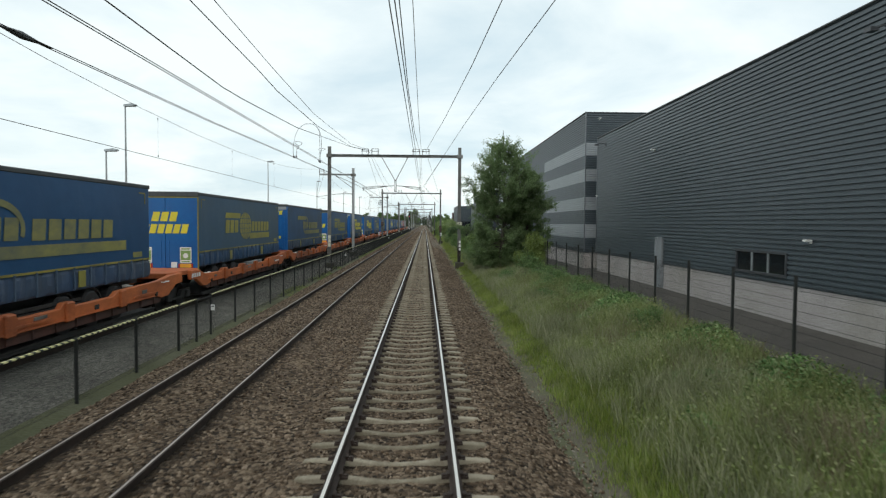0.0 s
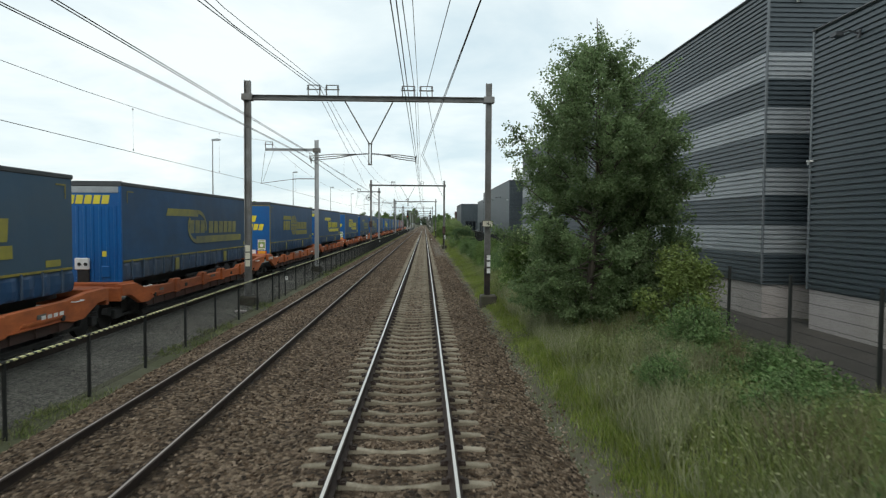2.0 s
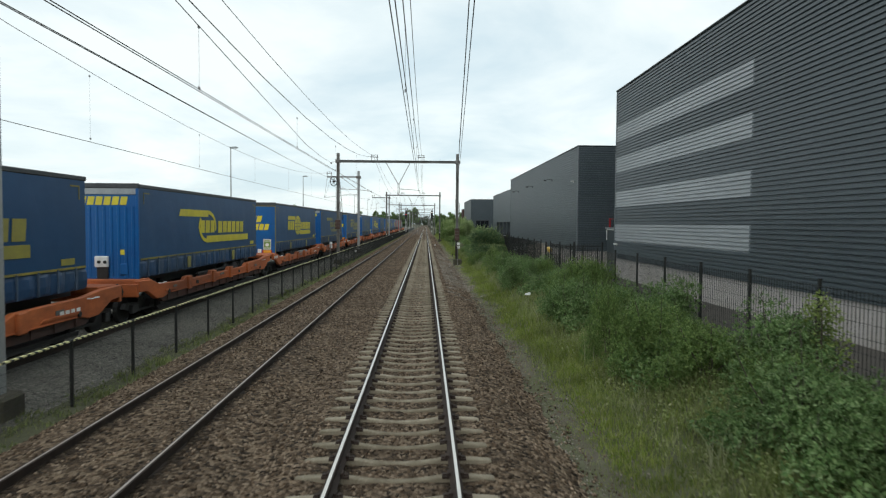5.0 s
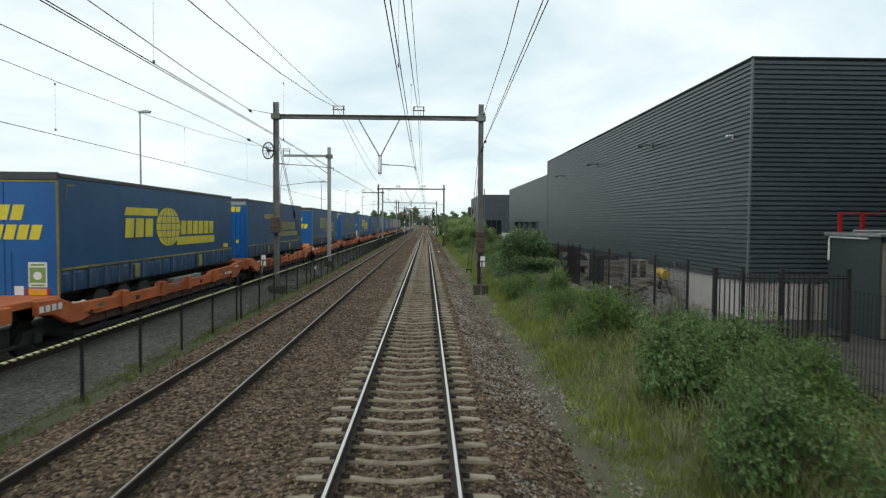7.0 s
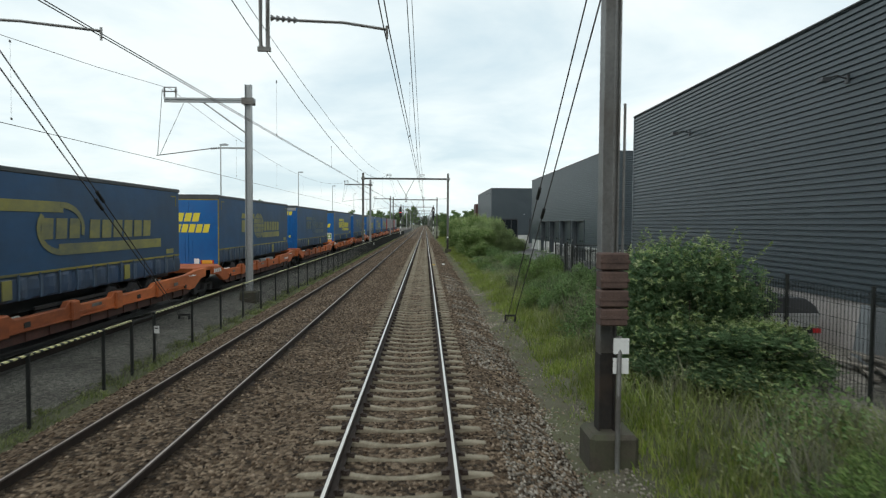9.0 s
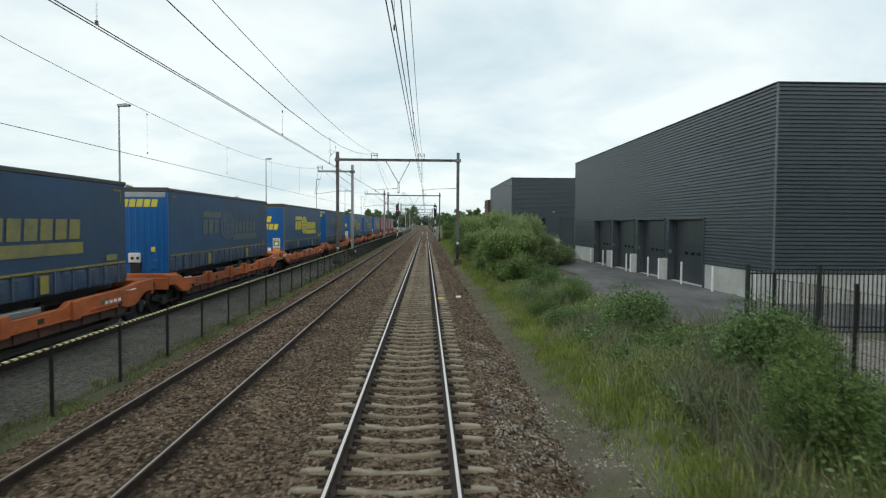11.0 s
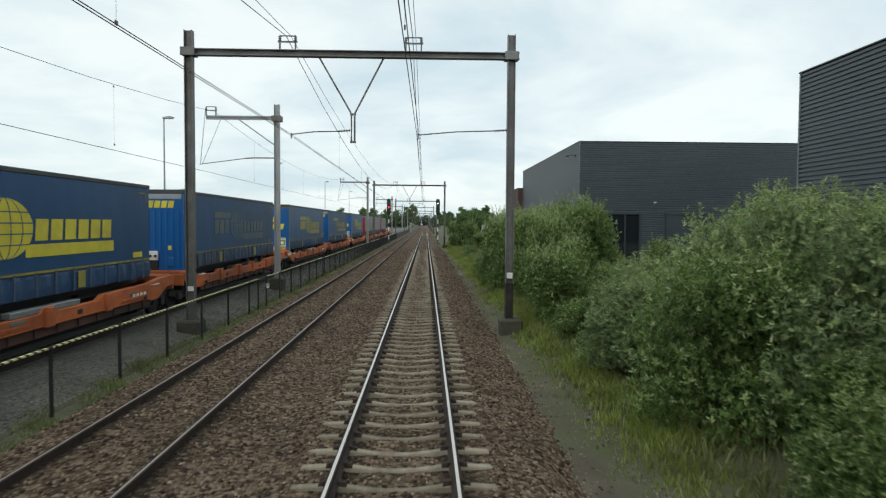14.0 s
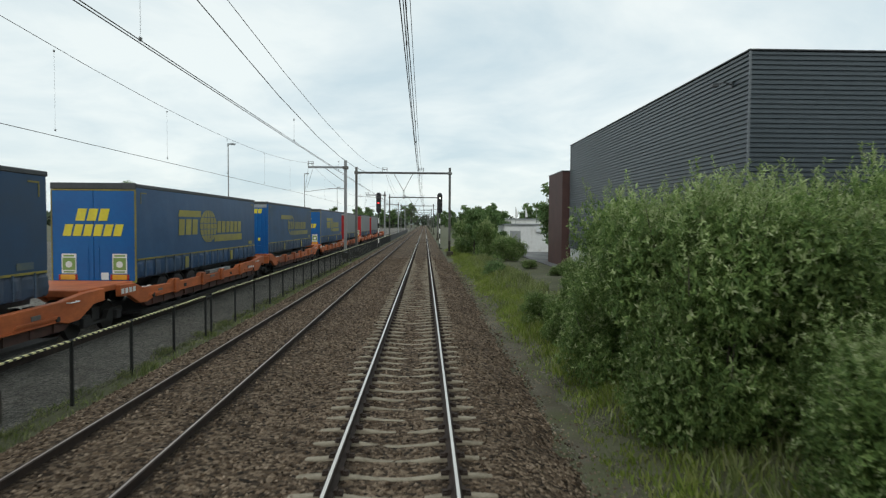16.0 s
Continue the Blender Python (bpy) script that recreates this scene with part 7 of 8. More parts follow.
def shoots(lob, leaf, mat, seed, parent, n_tips, n_long):
    """Young shoots: pale tufts over the whole surface and long upright twigs at the top."""
    rs = np.random.RandomState(seed)
    lob = np.array(lob)
    k = rs.choice(len(lob), n_tips, p=lob[:, 3] ** 2 / (lob[:, 3] ** 2).sum())
    v = rs.normal(size=(n_tips, 3))
    v[:, 2] = v[:, 2] * 0.8 + 0.35
    v /= np.linalg.norm(v, axis=1)[:, None]
    c = lob[k, :3] + v * (lob[k, 3] * rs.uniform(1.02, 1.24, n_tips))[:, None]
    dirs = [v]
    places = [c]
    high = np.argsort(-lob[:, 2])[:max(6, len(lob) // 2)]
    for i in range(n_long):
        q = lob[rs.choice(high)]
        d = np.array([rs.normal(0, 0.35), rs.normal(0, 0.35), 1.0])
        d /= np.linalg.norm(d)
        start = q[:3] + d * q[3] * 0.8
        steps = start + np.outer(np.linspace(0, rs.uniform(0.25, 0.6), 7), d)
        places.append(steps)
        dirs.append(np.repeat(d[None], 7, 0))
    c, v = np.concatenate(places), np.concatenate(dirs)
    c[:, 2] = np.maximum(c[:, 2], 0.06)
    vs, fs = sprig_verts(c, v, leaf, leaf * 0.34, 7, rs)
    ob = new("young_growth", raw_mesh("young_growth", vs, fs, mat))
    ob.parent = parent
    return tagged(ob, "pale yellow-green young shoots")


def stems(name, lob, parent, seed, r=0.025, base=0.25):
    rs = np.random.RandomState(seed)
    g = Geo()
    for x, y, z, q in lob[::2]:
        b = Vector((rs.uniform(-base, base), rs.uniform(-base, base), -0.15))
        m = Vector((x * 0.45 + rs.uniform(-0.1, 0.1), y * 0.45 + rs.uniform(-0.1, 0.1), z * 0.55))
        g.tube([b, m, Vector((x, y, z)), Vector((x + rs.uniform(-0.2, 0.2), y + rs.uniform(-0.2, 0.2), z + q * 1.0))], r, 5, r * 0.25)
    return part(name, g, BARK, parent)


def build_shrub(label, r, h, n, leaf, mat, seed, nl=22, core=0.15, per=0):
    rs = np.random.RandomState(seed)
    s = thing("shrub", label, "shrub", (0, 0, 0), "shrubs beside the track")
    lob = lobes(rs, r, h, nl)
    stems("trunk", lob, s, seed + 1)
    foliage("foliage", lob, n, leaf, mat, seed + 2, s, 0.9, core, per)
    if per == 7:
        shoots(lob, leaf * 1.05, LEAF_TIP, seed + 3, s, n // 55, 34)
    return s


def put_shrub(model, x, y, r=1.0, h=1.0, turn=0.0):
    z = float(ground_height(np.array([x]), np.array([y]))[0])
    return model, Matrix.LocRotScale((x, y, z - 0.02), Euler((0, 0, turn)), (r, r, h))


SHRUB_LABEL = "leafy green willow shrub in the long grass"
models = [build_shrub(SHRUB_LABEL, 1.6, 3.1, 40000, 0.096, LEAF, 40 + 7 * k, 34, 0.12, 7) for k in range(4)]
models_extra = (("broad blue-green willow shrub against the wire fence", LEAF_BLUE, 52000, 0.086, 71), ("pale green willow shrub beside the loading yard", LEAF_PALE, 40000, 0.096, 103))
models += [build_shrub(label, 1.6, 3.1, n, leaf, mat, seed, 34, 0.12, 7) for label, mat, n, leaf, seed in models_extra]
low_models = [build_shrub("low dark green bramble mound in the grass", 1.3, 1.4, 15000, 0.078, LEAF_DARK if k else LEAF, 80 + 5 * k, 20, 0.12, 5) for k in range(3)]
# (model, x, y, spread, height)
PLACES = [
    (0, 4.9, 154.6, 0.6, 0.45), (1, 5.6, 156.4, 0.6, 0.5), (2, 4.9, 157.6, 0.9, 0.92), (3, 5.9, 160.2, 0.75, 0.85), (0, 4.9, 161, 0.95, 1.09), (5, 6.4, 163.4, 0.9, 1.05),
    (2, 5, 164.8, 0.95, 1.05), (5, 8.6, 165.4, 0.95, 0.72), (5, 6.4, 167.2, 1, 1.02), (5, 4.9, 168.6, 0.85, 0.66), (5, 7.6, 169.6, 1.05, 0.56), (5, 5.8, 171.6, 0.9, 0.68), (2, 9.4, 172, 1, 0.45),
    (0, 8.2, 174, 1, 0.6), (5, 10.2, 168, 0.9, 0.45), (1, 6.6, 175.4, 0.9, 0.72), (3, 10.4, 175.5, 1, 0.52), (2, 9, 178, 1, 0.62),
    (3, 5.2, 179.2, 1, 1.25), (0, 7.2, 178.4, 1, 1.05), (1, 4.9, 182.6, 1.05, 1.36), (2, 7, 182.4, 1.1, 1.46), (3, 4.7, 186, 1.05, 1.36), (0, 6.9, 186.4, 1.15, 1.46), (1, 9, 185, 1.15, 0.85),
    (1, 5, 189.8, 1.1, 1.36), (2, 7.6, 190.4, 1.1, 1.46), (3, 5.6, 194, 1.1, 1.33), (0, 9.2, 180.6, 1.05, 0.55), (2, 7.8, 195.4, 1.05, 1.35), (0, 9.9, 190, 1.1, 1.05), (3, 8.2, 183.6, 1, 0.85), (2, 8, 187.8, 1.1, 1.46), (1, 5.9, 184.4, 1, 1.36), (0, 10, 186.6, 1.1, 1.05), (3, 10.8, 183, 1.1, 0.85), (2, 6, 187.9, 1, 1.36), (1, 6.3, 199.2, 0.7, 0.8), (2, 8.2, 203, 0.8, 0.75), (3, 7.6, 208, 0.6, 0.45),
    (0, 8.0, 213, 0.6, 0.4), (1, 7.4, 219, 0.6, 0.4), (2, 6.9, 227, 0.9, 0.7), (3, 6.2, 236, 1.2, 1.2), (0, 7.8, 240, 1.5, 1.36), (1, 6.6, 246, 1.2, 1.36), (2, 8.4, 252, 1.4, 1.36),
    (3, 5.1, 100.6, 0.4, 0.60), (2, 5.8, 159.6, 0.9, 0.95), (0, 5.9, 162.8, 0.95, 1.02), (3, 5.2, 158.6, 0.75, 0.75), (5, 5.6, 169.4, 0.9, 0.60), (5, 6.3, 170.6, 0.8, 0.55), (5, 7.4, 165.6, 1, 1.07), (5, 7.9, 167.6, 1, 1.07), (5, 8.4, 169.8, 0.9, 0.5), (5, 6.2, 165.2, 0.95, 1.07), (2, 4.3, 190, 0.8, 0.90), (1, 4.25, 194, 0.8, 0.85), (3, 4.3, 186.5, 0.8, 0.90), (0, 4.3, 198, 0.8, 0.72), (1, 6.6, 184.2, 1, 1.35), (2, 5.9, 186, 1, 1.28),
    (0, 4.7, 172.4, 0.85, 0.85), (2, 4.6, 175.2, 0.85, 0.92), (3, 5.3, 177, 0.9, 1.00), (1, 6.2, 173.6, 0.95, 0.95), (0, 7.9, 176.4, 1, 0.66), (2, 5.1, 191.8, 1.05, 1.36), (3, 6.3, 192.2, 1.05, 1.36), (1, 5.4, 196.6, 1.05, 1.36), (0, 6.9, 197.6, 1.1, 1.36), (2, 4.8, 187.8, 1, 1.36),
    (1, 4.6, 243.5, 1.2, 1.36), (3, 6, 241.5, 1.3, 1.36), (2, 5.2, 250.5, 1.2, 1.36), (0, 7.2, 232, 1.1, 1.20), (1, 8.6, 233, 1, 1.00),
    (5, 6.9, 173.2, 0.9, 0.54), (1, 7.2, 171.6, 0.9, 0.56), (0, 8.3, 172.6, 0.9, 0.55), (4, 5.9, 113.4, 1.0, 0.92), (4, 7.0, 113.9, 0.75, 0.66), (4, 6.3, 111.5, 0.85, 0.42), (4, 5.2, 112.9, 0.7, 0.5), (4, 6.9, 111.9, 0.6, 0.4), (2, 5.3, 51.3, 1.08, 1.0), (0, 7, 47, 0.6, 0.70),
]
LOWS = [
    (0, 6.6, 43.0, 0.9, 1.3), (1, 5.0, 44.5, 0.8, 1.0), (2, 6.8, 51.5, 0.9, 1.1), (1, 6.3, 55.0, 0.8, 0.9), (0, 5.4, 58.0, 0.9, 0.95), (2, 6.7, 60.5, 1.0, 1.1), (1, 5.3, 63.0, 0.9, 0.9), (2, 6.4, 66.5, 0.9, 1.0),
    (0, 5.2, 69.0, 0.8, 0.8), (1, 6.6, 72.0, 1.0, 1.15), (2, 5.6, 76.0, 0.9, 0.85), (0, 6.7, 79.5, 0.8, 0.9), (1, 6.2, 83.5, 0.7, 0.7), (1, 4.9, 88.7, 1.0, 1.15), (2, 6.9, 90.5, 0.8, 0.75),
    (0, 6.4, 118.0, 0.9, 0.85), (2, 5.6, 122.5, 0.8, 0.7), (1, 6.9, 126.0, 0.9, 0.9), (0, 5.6, 130.5, 0.8, 0.7), (2, 6.9, 134.0, 1.0, 0.9),
    (2, 6.1, 139.2, 1.0, 0.80), (1, 6.5, 141.2, 0.8, 0.62), (1, 7.0, 143.0, 0.7, 0.38), (0, 5.8, 145.5, 0.7, 0.45), (2, 6.6, 149.0, 0.8, 0.5), (1, 6.0, 151.0, 0.9, 0.85), (2, 4.9, 34.0, 0.5, 0.5), (1, 6.9, 27.0, 0.7, 0.55), (1, 6.4, 17.0, 0.6, 0.5),
    (0, 4.6, 195.0, 0.5, 0.5), (2, 4.7, 216.0, 0.7, 0.7),
]
LOWS += [(1, 5.6, 27.5, 0.8, 0.55), (2, 6.4, 29.2, 0.8, 0.6), (1, 5.3, 25.4, 0.6, 0.42), (2, 6.7, 24.3, 0.8, 0.5), (1, 5.9, 31.5, 0.8, 0.55), (2, 6.9, 20.5, 0.7, 0.5), (1, 6.8, 33.5, 0.7, 0.6), (1, 4.6, 47.6, 0.5, 0.6), (2, 6.2, 36.2, 0.8, 0.8)]
rs_mounds = np.random.RandomState(71)
for y0, y1, step, hh in ((11, 36, 1.2, 0.22), (54, 97, 1.5, 0.8), (99, 108, 1.5, 0.5), (114, 136, 1.3, 0.62), (136, 152, 1.6, 0.36)):
    for y in np.arange(y0, y1, step):
        LOWS.append((int(rs_mounds.randint(0, 3)), float(rs_mounds.uniform(5.3 if y < 40 else 4.5, 5.7 if 98 < y < 109 else 6.2 if y > 136 else 7.1)), float(y + rs_mounds.uniform(-0.5, 0.5)), float(rs_mounds.uniform(0.5, 0.95)), float(hh * rs_mounds.uniform(0.55, 1.25))))
used = set()
for group, table in ((models, PLACES), (low_models, LOWS)):
    for k, x, y, r, h in table:
        if table is LOWS and 92.5 < y < 99 and x > 5.2:
            continue
        model, m = put_shrub(group[k], x, y, r, h, random.uniform(0, 6.28))
        if id(model) in used:
            copy_thing(model, m)
        else:
            used.add(id(model))
            model.matrix_basis = m

yellow = build_shrub("small yellowish-green elder shrub beside the poplar", 1.2, 2.4, 6500, 0.11, LEAF_YELLOW, 130, 16)
yellow.matrix_basis = put_shrub(yellow, 7.0, 38.6)[1]
sapling = build_shrub("thin yellowish sapling by the wire fence", 0.7, 2.4, 900, 0.10, LEAF_YELLOW, 137, 14)
sapling.matrix_basis = put_shrub(sapling, 6.7, 57.5)[1]
copy_thing(sapling, put_shrub(sapling, 6.9, 66.0, 0.8, 0.8, 2.0)[1])


def build_tree(name, label, h, r, n, leaf, mat, seed, low=0.14, trunk=0.12, limbs=26):
    """Tapered trunk, rising limbs and a crown of small leaves with gaps."""
    rs = np.random.RandomState(seed)
    t = thing(name, label, "tree", (0, 0, 0))
    g = Geo()
    lean = rs.uniform(-0.25, 0.25, 2)
    axis = lambda f: Vector((lean[0] * f * f + 0.10 * math.sin(5 * f + seed), lean[1] * f * f + 0.1 * math.cos(4 * f), f * h * 0.97))
    g.tube([axis(f) - Vector((0, 0, 0.25 if f == 0 else 0)) for f in np.linspace(0, 0.93, 9)], trunk, 8, 0.012)
    lob = []
    for k in range(limbs):
        f = low + (0.97 - low) * (k + rs.uniform(0, 1)) / limbs
        b = axis(f * 0.86)
        a = rs.uniform(0, 2 * np.pi)
        reach = r * (0.35 + 0.65 * math.sin(math.pi * min(1, (1.06 - f) * 0.80))) * rs.uniform(0.55, 1.08)
        tip = b + Vector((reach * math.cos(a), reach * math.sin(a), reach * rs.uniform(0.25, 0.6)))
        g.tube([b, b.lerp(tip, 0.5) + Vector((0, 0, -0.06 * reach)), tip], trunk * 0.35 * (1.05 - f), 5, 0.006)
        for q in (0.45, 0.75, 1.0):
            p = b.lerp(tip, q)
            lob.append((p.x, p.y, p.z, r * rs.uniform(0.14, 0.26)))
        for q in range(3):
            e = tip + Vector(rs.uniform(-0.5, 0.5, 3) * r * 0.5) + Vector((0, 0, 0.15))
            g.tube([b.lerp(tip, 0.7), e], 0.012, 4, 0.004)
            lob.append((e.x, e.y, e.z, r * rs.uniform(0.08, 0.16)))
    part("trunk", g, BARK, t)
    foliage("crown", lob, n, leaf, mat, seed + 1, t, 0.95, 0.3)
    return t


def build_poplar(label, h, r, limbs, n, seed):
    """A poplar: rising limbs that fork into twigs, with leaves strung along the twigs and sky between them."""
    rs = np.random.RandomState(seed)
    t = thing("poplar_tree", label, "tree", (0, 0, 0))
    g = Geo()
    axis = lambda f: Vector((0.12 * math.sin(4 * f + seed), 0.12 * math.cos(3 * f), f * h * 0.95))
    g.tube([axis(f) - Vector((0, 0, 0.25 if f == 0 else 0)) for f in np.linspace(0, 1.0, 10)], 0.13, 8, 0.012)
    starts, ends, weight = [], [], []
    for k in range(limbs):
        f = 0.03 + 0.94 * ((k + rs.uniform(0, 1)) / limbs) ** 0.9
        b = axis(f * 0.9)
        a = rs.uniform(0, 2 * np.pi)
        reach = r * float(np.interp(f, (0, 0.15, 0.35, 0.55, 0.72, 0.86, 1), (0.62, 0.80, 0.94, 0.90, 0.66, 0.44, 0.10))) * rs.uniform(0.45, 1.08)
        rise = reach * rs.uniform(0.35, 0.95) if f > 0.3 else reach * rs.uniform(-0.1, 0.5)
        tip = b + Vector((reach * math.cos(a), reach * math.sin(a), rise))
        mid = b.lerp(tip, 0.5) + Vector((0, 0, -0.10 * reach))
        g.tube([b, mid, tip], 0.045 * (1.08 - f), 5, 0.006)
        for q in range(9):
            u = rs.uniform(0.3, 1.0)
            p = b.lerp(mid, u * 2) if u < 0.5 else mid.lerp(tip, u * 2 - 1)
            e = p + Vector((rs.normal(0, 0.20) + 0.28 * math.cos(a), rs.normal(0, 0.20) + 0.28 * math.sin(a), rs.normal(0.14, 0.22))) * (0.6 + 0.22 * r)
            if q < 3:
                g.tube([p, e], 0.010, 3, 0.003)
            starts.append(p)
            ends.append(e)
            weight.append((p - e).length * (1.5 if f < 0.55 else 0.85 if f < 0.7 else 0.5))
    part("trunk", g, BARK, t)
    starts, ends, weight = np.array(starts), np.array(ends), np.array(weight)
    k = rs.choice(len(starts), n, p=weight / weight.sum())
    c = starts[k] + (ends[k] - starts[k]) * rs.uniform(0.05, 1.08, (n, 1)) + rs.normal(0, 0.075, (n, 3))
    c[:, 2] = np.maximum(c[:, 2], 0.05)
    vs, fs = leaf_verts(c, np.full(n, 0.085), np.full(n, 0.066), rs, 0.2)
    crown = new("crown", raw_mesh("crown", vs, fs, LEAF_POPLAR))
    crown.parent = t
    return t


poplar = build_poplar("grey-green poplar tree with small fluttering leaves", 9.7, 2.9, 170, 125000, 150)
poplar.location = (5.4, 41.2, -0.15)
side_tree = build_poplar("smaller grey-green poplar stem beside the tall one", 7.6, 1.7, 90, 48000, 163)
side_tree.location = (7.0, 41.6, -0.1)
yard_tree = build_tree("yard_tree", "round dark green tree beyond the goods yard", 10.6, 2.6, 9000, 0.34, LEAF_DARK, 170, 0.2, 0.2, 24)
yard_tree.location = (-45, 274, -0.5)
for x, y, s, a in ((-60, 250, 1.13, 1.0), (-70, 246, 1.15, 0.2), (-77, 250, 1.1, 3.1), (-66, 239, 0.98, 2.0), (-56, 243, 1.06, 0.3), (-64, 257, 1.1, 4.0), (-68, 264, 1.1, 5.2), (11.7, 230.5, 0.72, 1.1), (5.4, 240.5, 0.5, 2.4), (7.4, 243, 0.54, 0.7), (9.0, 249, 0.5, 4.1), (6.4, 251, 0.52, 5.5), (-60, 300, 1.04, 3.0), (-60, 314, 1.06, 2.2), (-46, 333, 0.95, 2.0), (24, 322, 0.85, 0.5), (29, 334, 0.9, 1.5), (35, 328, 0.8, 2.5), (19, 352, 0.95, 3.5), (41, 345, 0.9, 4.5), (15, 300, 0.6, 5.0), (12, 330, 0.75, 5.5), (13, 372, 0.95, 0.9), (20, 400, 1.0, 1.9), (11, 430, 0.9, 2.9), (-24, 420, 0.85, 1.4), (-30, 460, 1.0, 2.2), (-9.5, 640, 1.9, 0.4), (-14, 655, 1.7, 1.4), (-30, 520, 1.25, 2.7), (-38, 545, 1.35, 3.3), (-26, 575, 1.3, 0.8), (-46, 500, 1.2, 4.4), (-21, 600, 1.35, 5.1), (9.5, 560, 1.1, 1.2), (14, 600, 1.25, 2.2)):
    copy_thing(yard_tree, Matrix.LocRotScale((x, y, -0.3), Euler((0, 0, a)), (s, s, s)))


def far_woods():
    rs = np.random.RandomState(300)
    c, size = [], []
    for k in range(420):
        y = rs.uniform(560, 1050)
        x = rs.uniform(-320, 320)
        if -14 < x < 7 and y < 900:
            continue
        h = rs.uniform(7, 12) * (0.8 + 0.4 * (y > 800))
        m = 110
        v = rs.normal(size=(m, 3))
        v /= np.linalg.norm(v, axis=1)[:, None]
        c.append(np.array([x, y, h * 0.55]) + v * np.array([h * 0.42, h * 0.42, h * 0.48]) * rs.uniform(0.6, 1.1, (m, 1)))
    c = np.concatenate(c)
    vs, fs = leaf_verts(c, np.full(len(c), 2.4), np.full(len(c), 2.0), rs)
    return tagged(new("far_woods", raw_mesh("far_woods", vs, fs, LEAF_FAR)), "distant line of dark green trees", "trees", kind="stuff")


far_woods()


def grass(name, n, x0, x1, y0, y1, tall, mat, label, seed, width=0.011, keep=None):
    """Leaning blades of grass, a triangle each, in tufts."""
    rs = np.random.RandomState(seed)
    m = max(1, n // 14)
    tx, ty = rs.uniform(x0, x1, m), rs.uniform(y0, y1, m)
    k = rs.randint(0, m, n)
    X, Y = tx[k] + rs.normal(0, 0.09, n), ty[k] + rs.normal(0, 0.09, n)
    X = np.clip(X, x0, x1)
    if keep is not None:
        q = keep(X, Y, rs)
        X, Y = X[q], Y[q]
        n = len(X)
    q = on_verge(X, Y)
    X, Y = X[q], Y[q]
    n = len(X)
    H = tall(X, Y) * rs.uniform(0.45, 1.2, n)
    Z = ground_height(X, Y) - 0.02
    a = rs.uniform(0, 2 * np.pi, n)
    lean = H * rs.uniform(0.1, 0.75, n)
    b = rs.uniform(0, 2 * np.pi, n)
    wx, wy = np.cos(b) * width * rs.uniform(0.6, 1.5, n), np.sin(b) * width * rs.uniform(0.6, 1.5, n)
    p0 = np.stack([X - wx, Y - wy, Z], -1)
    p1 = np.stack([X + wx, Y + wy, Z], -1)
    mx, my = X + 0.35 * lean * np.cos(a), Y + 0.35 * lean * np.sin(a)
    p2 = np.stack([mx + 0.8 * wx, my + 0.8 * wy, Z + 0.6 * H], -1)
    p3 = np.stack([mx - 0.8 * wx, my - 0.8 * wy, Z + 0.6 * H], -1)
    p4 = np.stack([X + lean * np.cos(a), Y + lean * np.sin(a), Z + H], -1)
    vs = np.stack([p0, p1, p2, p3, p4], 1).reshape(-1, 3)
    i = np.arange(n)[:, None] * 5
    fs = np.concatenate([i + np.array([[0, 1, 2]]), i + np.array([[0, 2, 3]]), i + np.array([[3, 2, 4]])])
    return tagged(new(name, raw_mesh(name, vs, fs, mat)), label, "grass", kind="stuff")


def verge_height(X, Y):
    z = np.interp(X, [2.5, 3.0, 3.6, 4.4, 5.5, 7.6], [0.10, 0.16, 0.30, 0.48, 0.60, 0.55])
    return z * (1 + 0.35 * wobble(X, Y, 4.0, 77)) * np.interp(Y, [45, 60, 240, 241], [1, 0.72, 0.72, 0.72])


def verge_keep(X, Y, rs):
    path = np.clip(1 - np.abs(X - 3.0) / 0.5, 0, 1) * np.clip((Y - 55) / 25, 0, 1)
    bare = 0.5 + 0.5 * wobble(X, Y, 3.5, 31)
    fringe = np.clip((X - 2.62 - 0.12 * wobble(X * 0, Y, 3, 21)) / 0.5, 0.04, 1)
    return (rs.uniform(0, 1, len(X)) > 0.7 * path) & (rs.uniform(0, 1, len(X)) < (0.45 + 0.6 * bare) * fringe)


def lime_keep(X, Y, rs):
    """The lush strip between the path and the rough growth."""
    mid = np.interp(Y, (50, 75, 110, 140), (3.35, 3.5, 3.7, 3.8)) + 0.3 * wobble(X * 0, Y, 7, 44)
    return rs.uniform(0, 1, len(X)) < np.clip(1.1 - np.abs(X - mid) / 0.7, 0.10, 1) * np.clip((X - 2.65) / 0.4, 0.05, 1)


def rough_keep(X, Y, rs):
    return verge_keep(X, Y, rs) & (rs.uniform(0, 1, len(X)) < np.clip((X - 3.1) / 0.9, 0.42, 1))


grass("verge_grass", 190000, 2.62, 7.6, 5, 75, verge_height, BLADE, "long green grass on the verge", 400, 0.006, rough_keep)
grass("verge_grass", 110000, 2.62, 8.0, 75, 155, verge_height, BLADE, "long green grass on the verge", 401, 0.0085, rough_keep)
grass("verge_grass", 45000, 2.62, 6.0, 155, 235, verge_height, BLADE, "long green grass on the verge", 402, 0.014, rough_keep)
grass("lime_grass", 175000, 2.6, 5.0, 5, 75, lambda X, Y: 0.85 * verge_height(X, Y), BLADE_LIME, "fresh yellow-green grass along the path", 406, 0.006, lime_keep)
grass("lime_grass", 90000, 2.6, 5.0, 75, 165, lambda X, Y: verge_height(X, Y), BLADE_LIME, "fresh yellow-green grass along the path", 407, 0.0085, lime_keep)
grass("lime_grass", 95000, 2.6, 5.0, 165, 262, lambda X, Y: verge_height(X, Y), BLADE_LIME, "fresh yellow-green grass along the path", 408, 0.014, lime_keep)
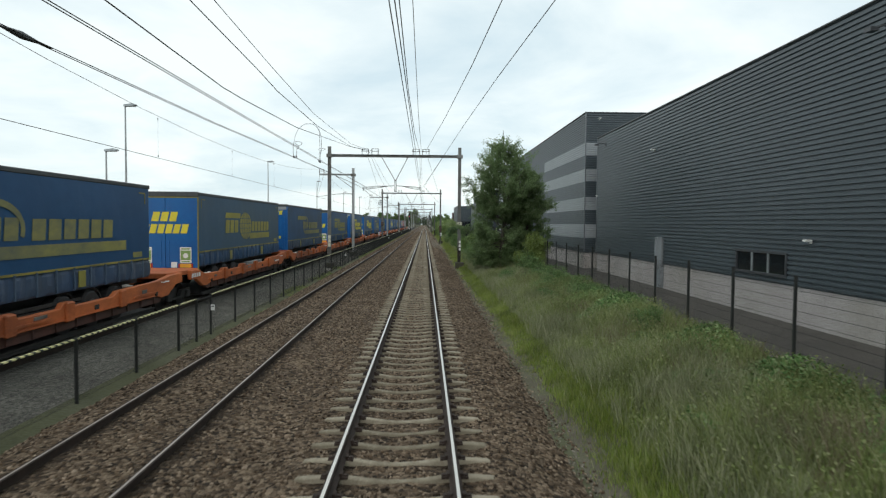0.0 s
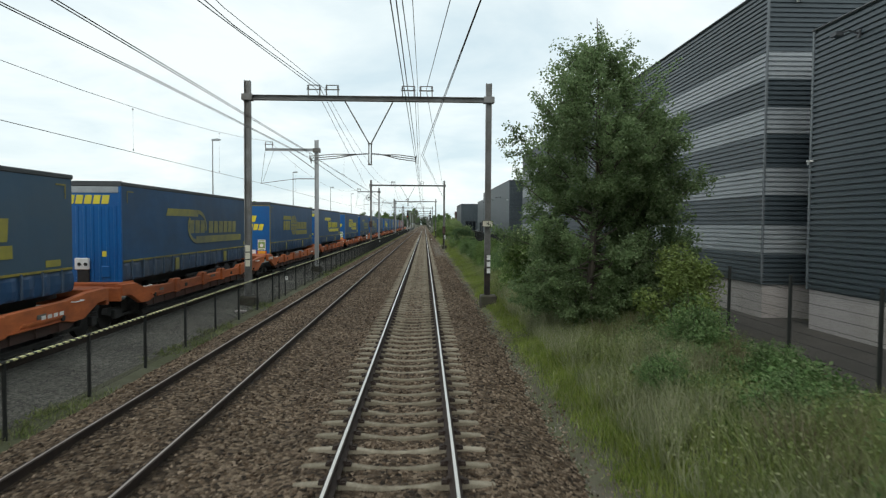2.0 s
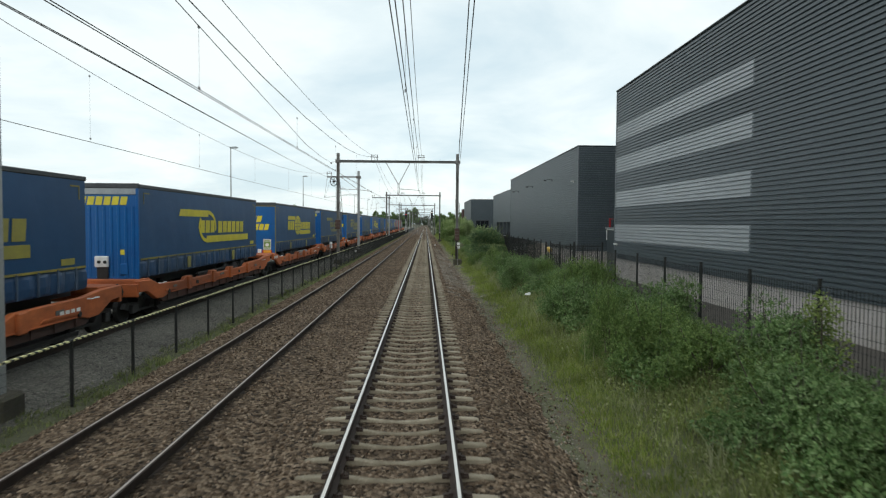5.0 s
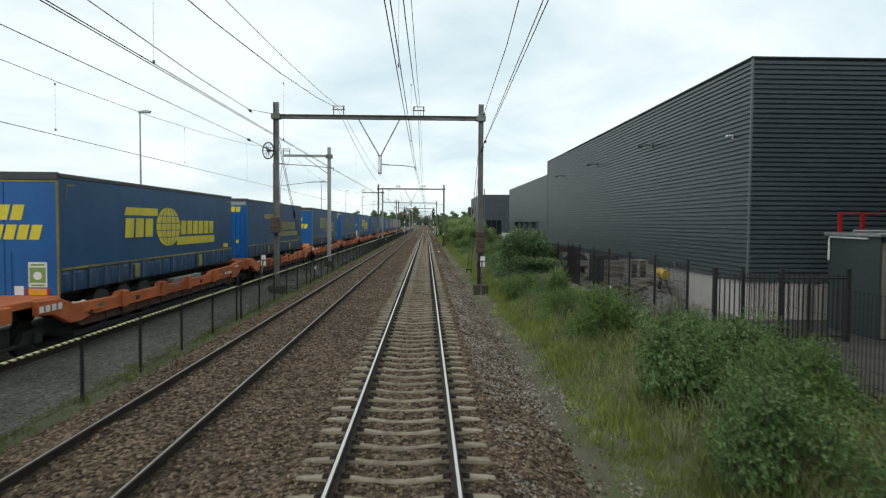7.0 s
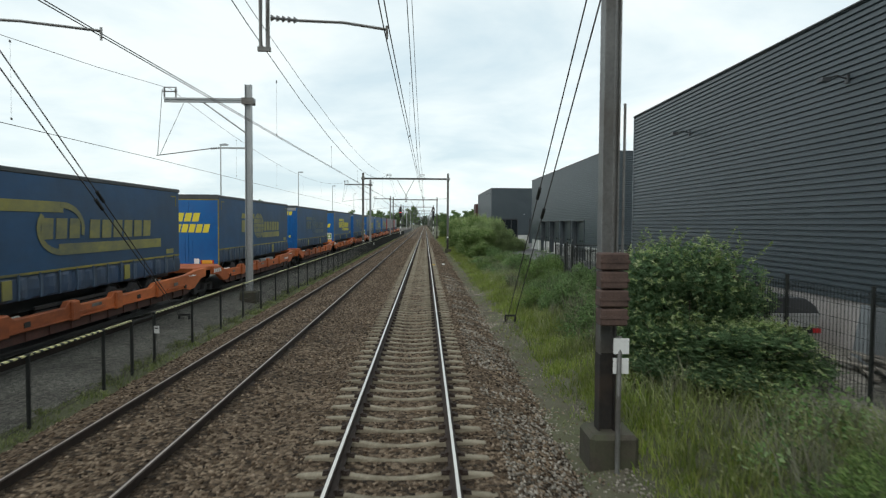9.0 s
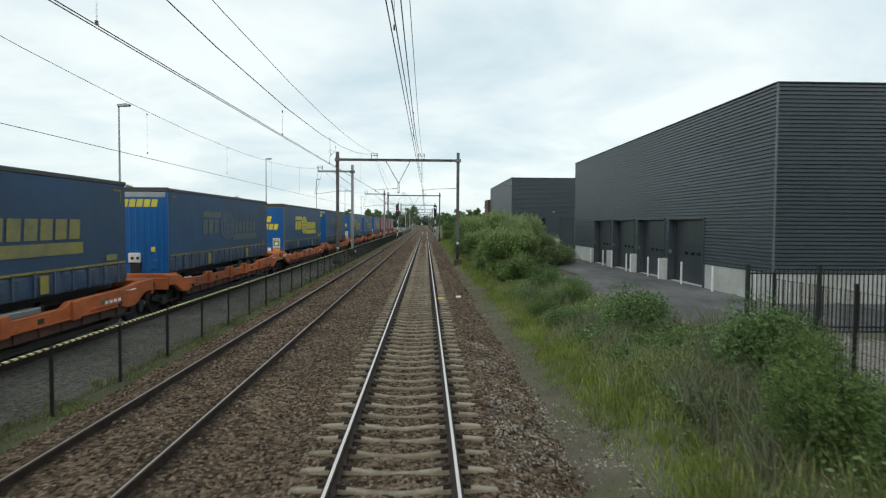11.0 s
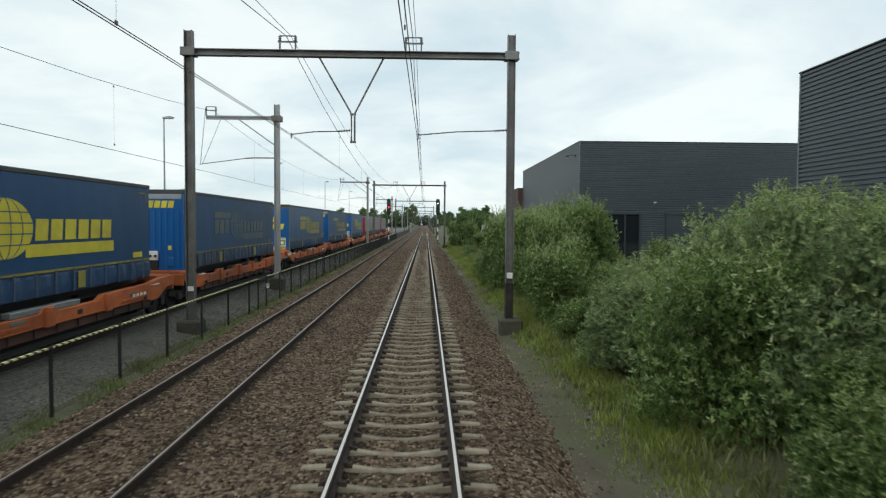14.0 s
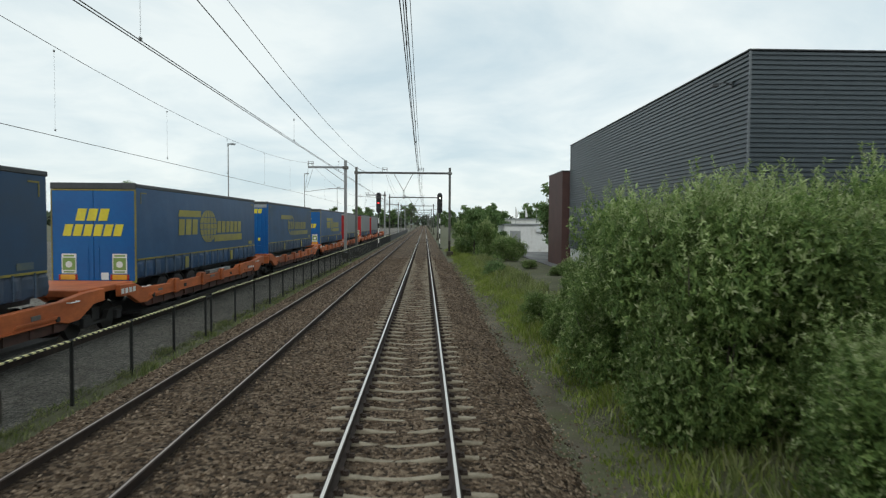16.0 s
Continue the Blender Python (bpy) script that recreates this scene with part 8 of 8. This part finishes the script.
grass("seeding_grass", 52000, 3.6, 6.8, 5, 50, lambda X, Y: 0.60 * (1 + 0.25 * wobble(X, Y, 4, 5)), BLADE_DRY, "pale seeding grass stalks on the verge", 403, 0.0055, lambda X, Y, rs: wobble(X, Y, 2.2, 8) > -0.25 + 0.4 * (X - 4.9))
grass("dry_stalks", 16000, 4.9, 7.5, 5, 46, lambda X, Y: 0.62 * (1 + 0.3 * wobble(X, Y, 3, 26)), STALK, "dry reddish-brown stalks among the weeds", 412, 0.005, lambda X, Y, rs: wobble(X, Y, 3.0, 29) > 0.15)
grass("seeding_grass", 9000, 4.0, 7.6, 50, 155, lambda X, Y: 0.65 * (1 + 0.25 * wobble(X, Y, 4, 5)), BLADE_DRY, "pale seeding grass stalks on the verge", 404, 0.007, lambda X, Y, rs: wobble(X, Y, 3.0, 8) > 0.1)
grass("grey_scrub", 26000, 4.6, 8.4, 96, 152, lambda X, Y: 0.75 * (1 + 0.3 * wobble(X, Y, 3, 25)), SCRUB, "dry grey-brown stalks among the weeds", 409, 0.008, lambda X, Y, rs: wobble(X, Y, 4.0, 28) > -0.15)
grass("fence_grass", 60000, -6.75, -5.7, 8, 240, lambda X, Y: 0.07 + 0.09 * np.clip(wobble(X, Y, 1.8, 16) + 0.6, 0, 1.5), BLADE, "short olive grass along the low fence", 405, 0.009, lambda X, Y, rs: (wobble(X, Y, 9.0, 6) > 0.45 - np.clip(Y / 70, 0, 1.3)) & (rs.uniform(0, 1, len(X)) < np.clip((-5.6 - X) / 0.5, 0, 1)))


def weeds(name, n, x0, x1, y0, y1, label, seed):
    rs = np.random.RandomState(seed)
    X, Y = rs.uniform(x0, x1, n), rs.uniform(y0, y1, n)
    q = wobble(X, Y, 3.2, 55) > 0.12 - 0.5 * np.clip(X - 5.6, -0.6, 1.2)
    q &= on_verge(X, Y)
    X, Y = X[q], Y[q]
    top = 0.16 + 0.42 * np.clip(wobble(X, Y, 3.2, 55) + 0.35 * np.clip(X - 5.6, 0, 1), 0, 1.3)
    c = np.stack([X, Y, ground_height(X, Y) + top * rs.uniform(0.2, 1, len(X)) ** 0.6], -1)
    vs, fs = leaf_verts(c, np.full(len(c), 0.10), np.full(len(c), 0.05), rs)
    return tagged(new(name, raw_mesh(name, vs, fs, LEAF_DARK)), label, "weeds", kind="stuff")


weeds("nettles", 125000, 4.4, 7.5, 6, 100, "dark green nettles and weeds in the grass", 410)
weeds("nettles", 34000, 4.4, 8.2, 100, 160, "dark green nettles and weeds in the grass", 411)


def herbs(n, x0, x1, y0, y1, seed):
    """Small pale leaves and seed heads through the whole verge."""
    rs = np.random.RandomState(seed)
    X, Y = rs.uniform(x0, x1, n), rs.uniform(y0, y1, n)
    q = rs.uniform(0, 1, n) < 0.55 + 0.5 * wobble(X, Y, 1.4, 91)
    q &= on_verge(X, Y)
    X, Y = X[q], Y[q]
    c = np.stack([X, Y, ground_height(X, Y) + verge_height(X, Y) * rs.uniform(0.25, 1.1, len(X))], -1)
    vs, fs = leaf_verts(c, np.full(len(c), 0.055), np.full(len(c), 0.034), rs)
    return tagged(new("verge_herbs", raw_mesh("verge_herbs", vs, fs, BLADE)), "small pale herbs and seed heads in the grass", "weeds", kind="stuff")


herbs(90000, 3.7, 7.5, 5, 75, 420)
herbs(60000, 4.0, 8.0, 75, 155, 421)
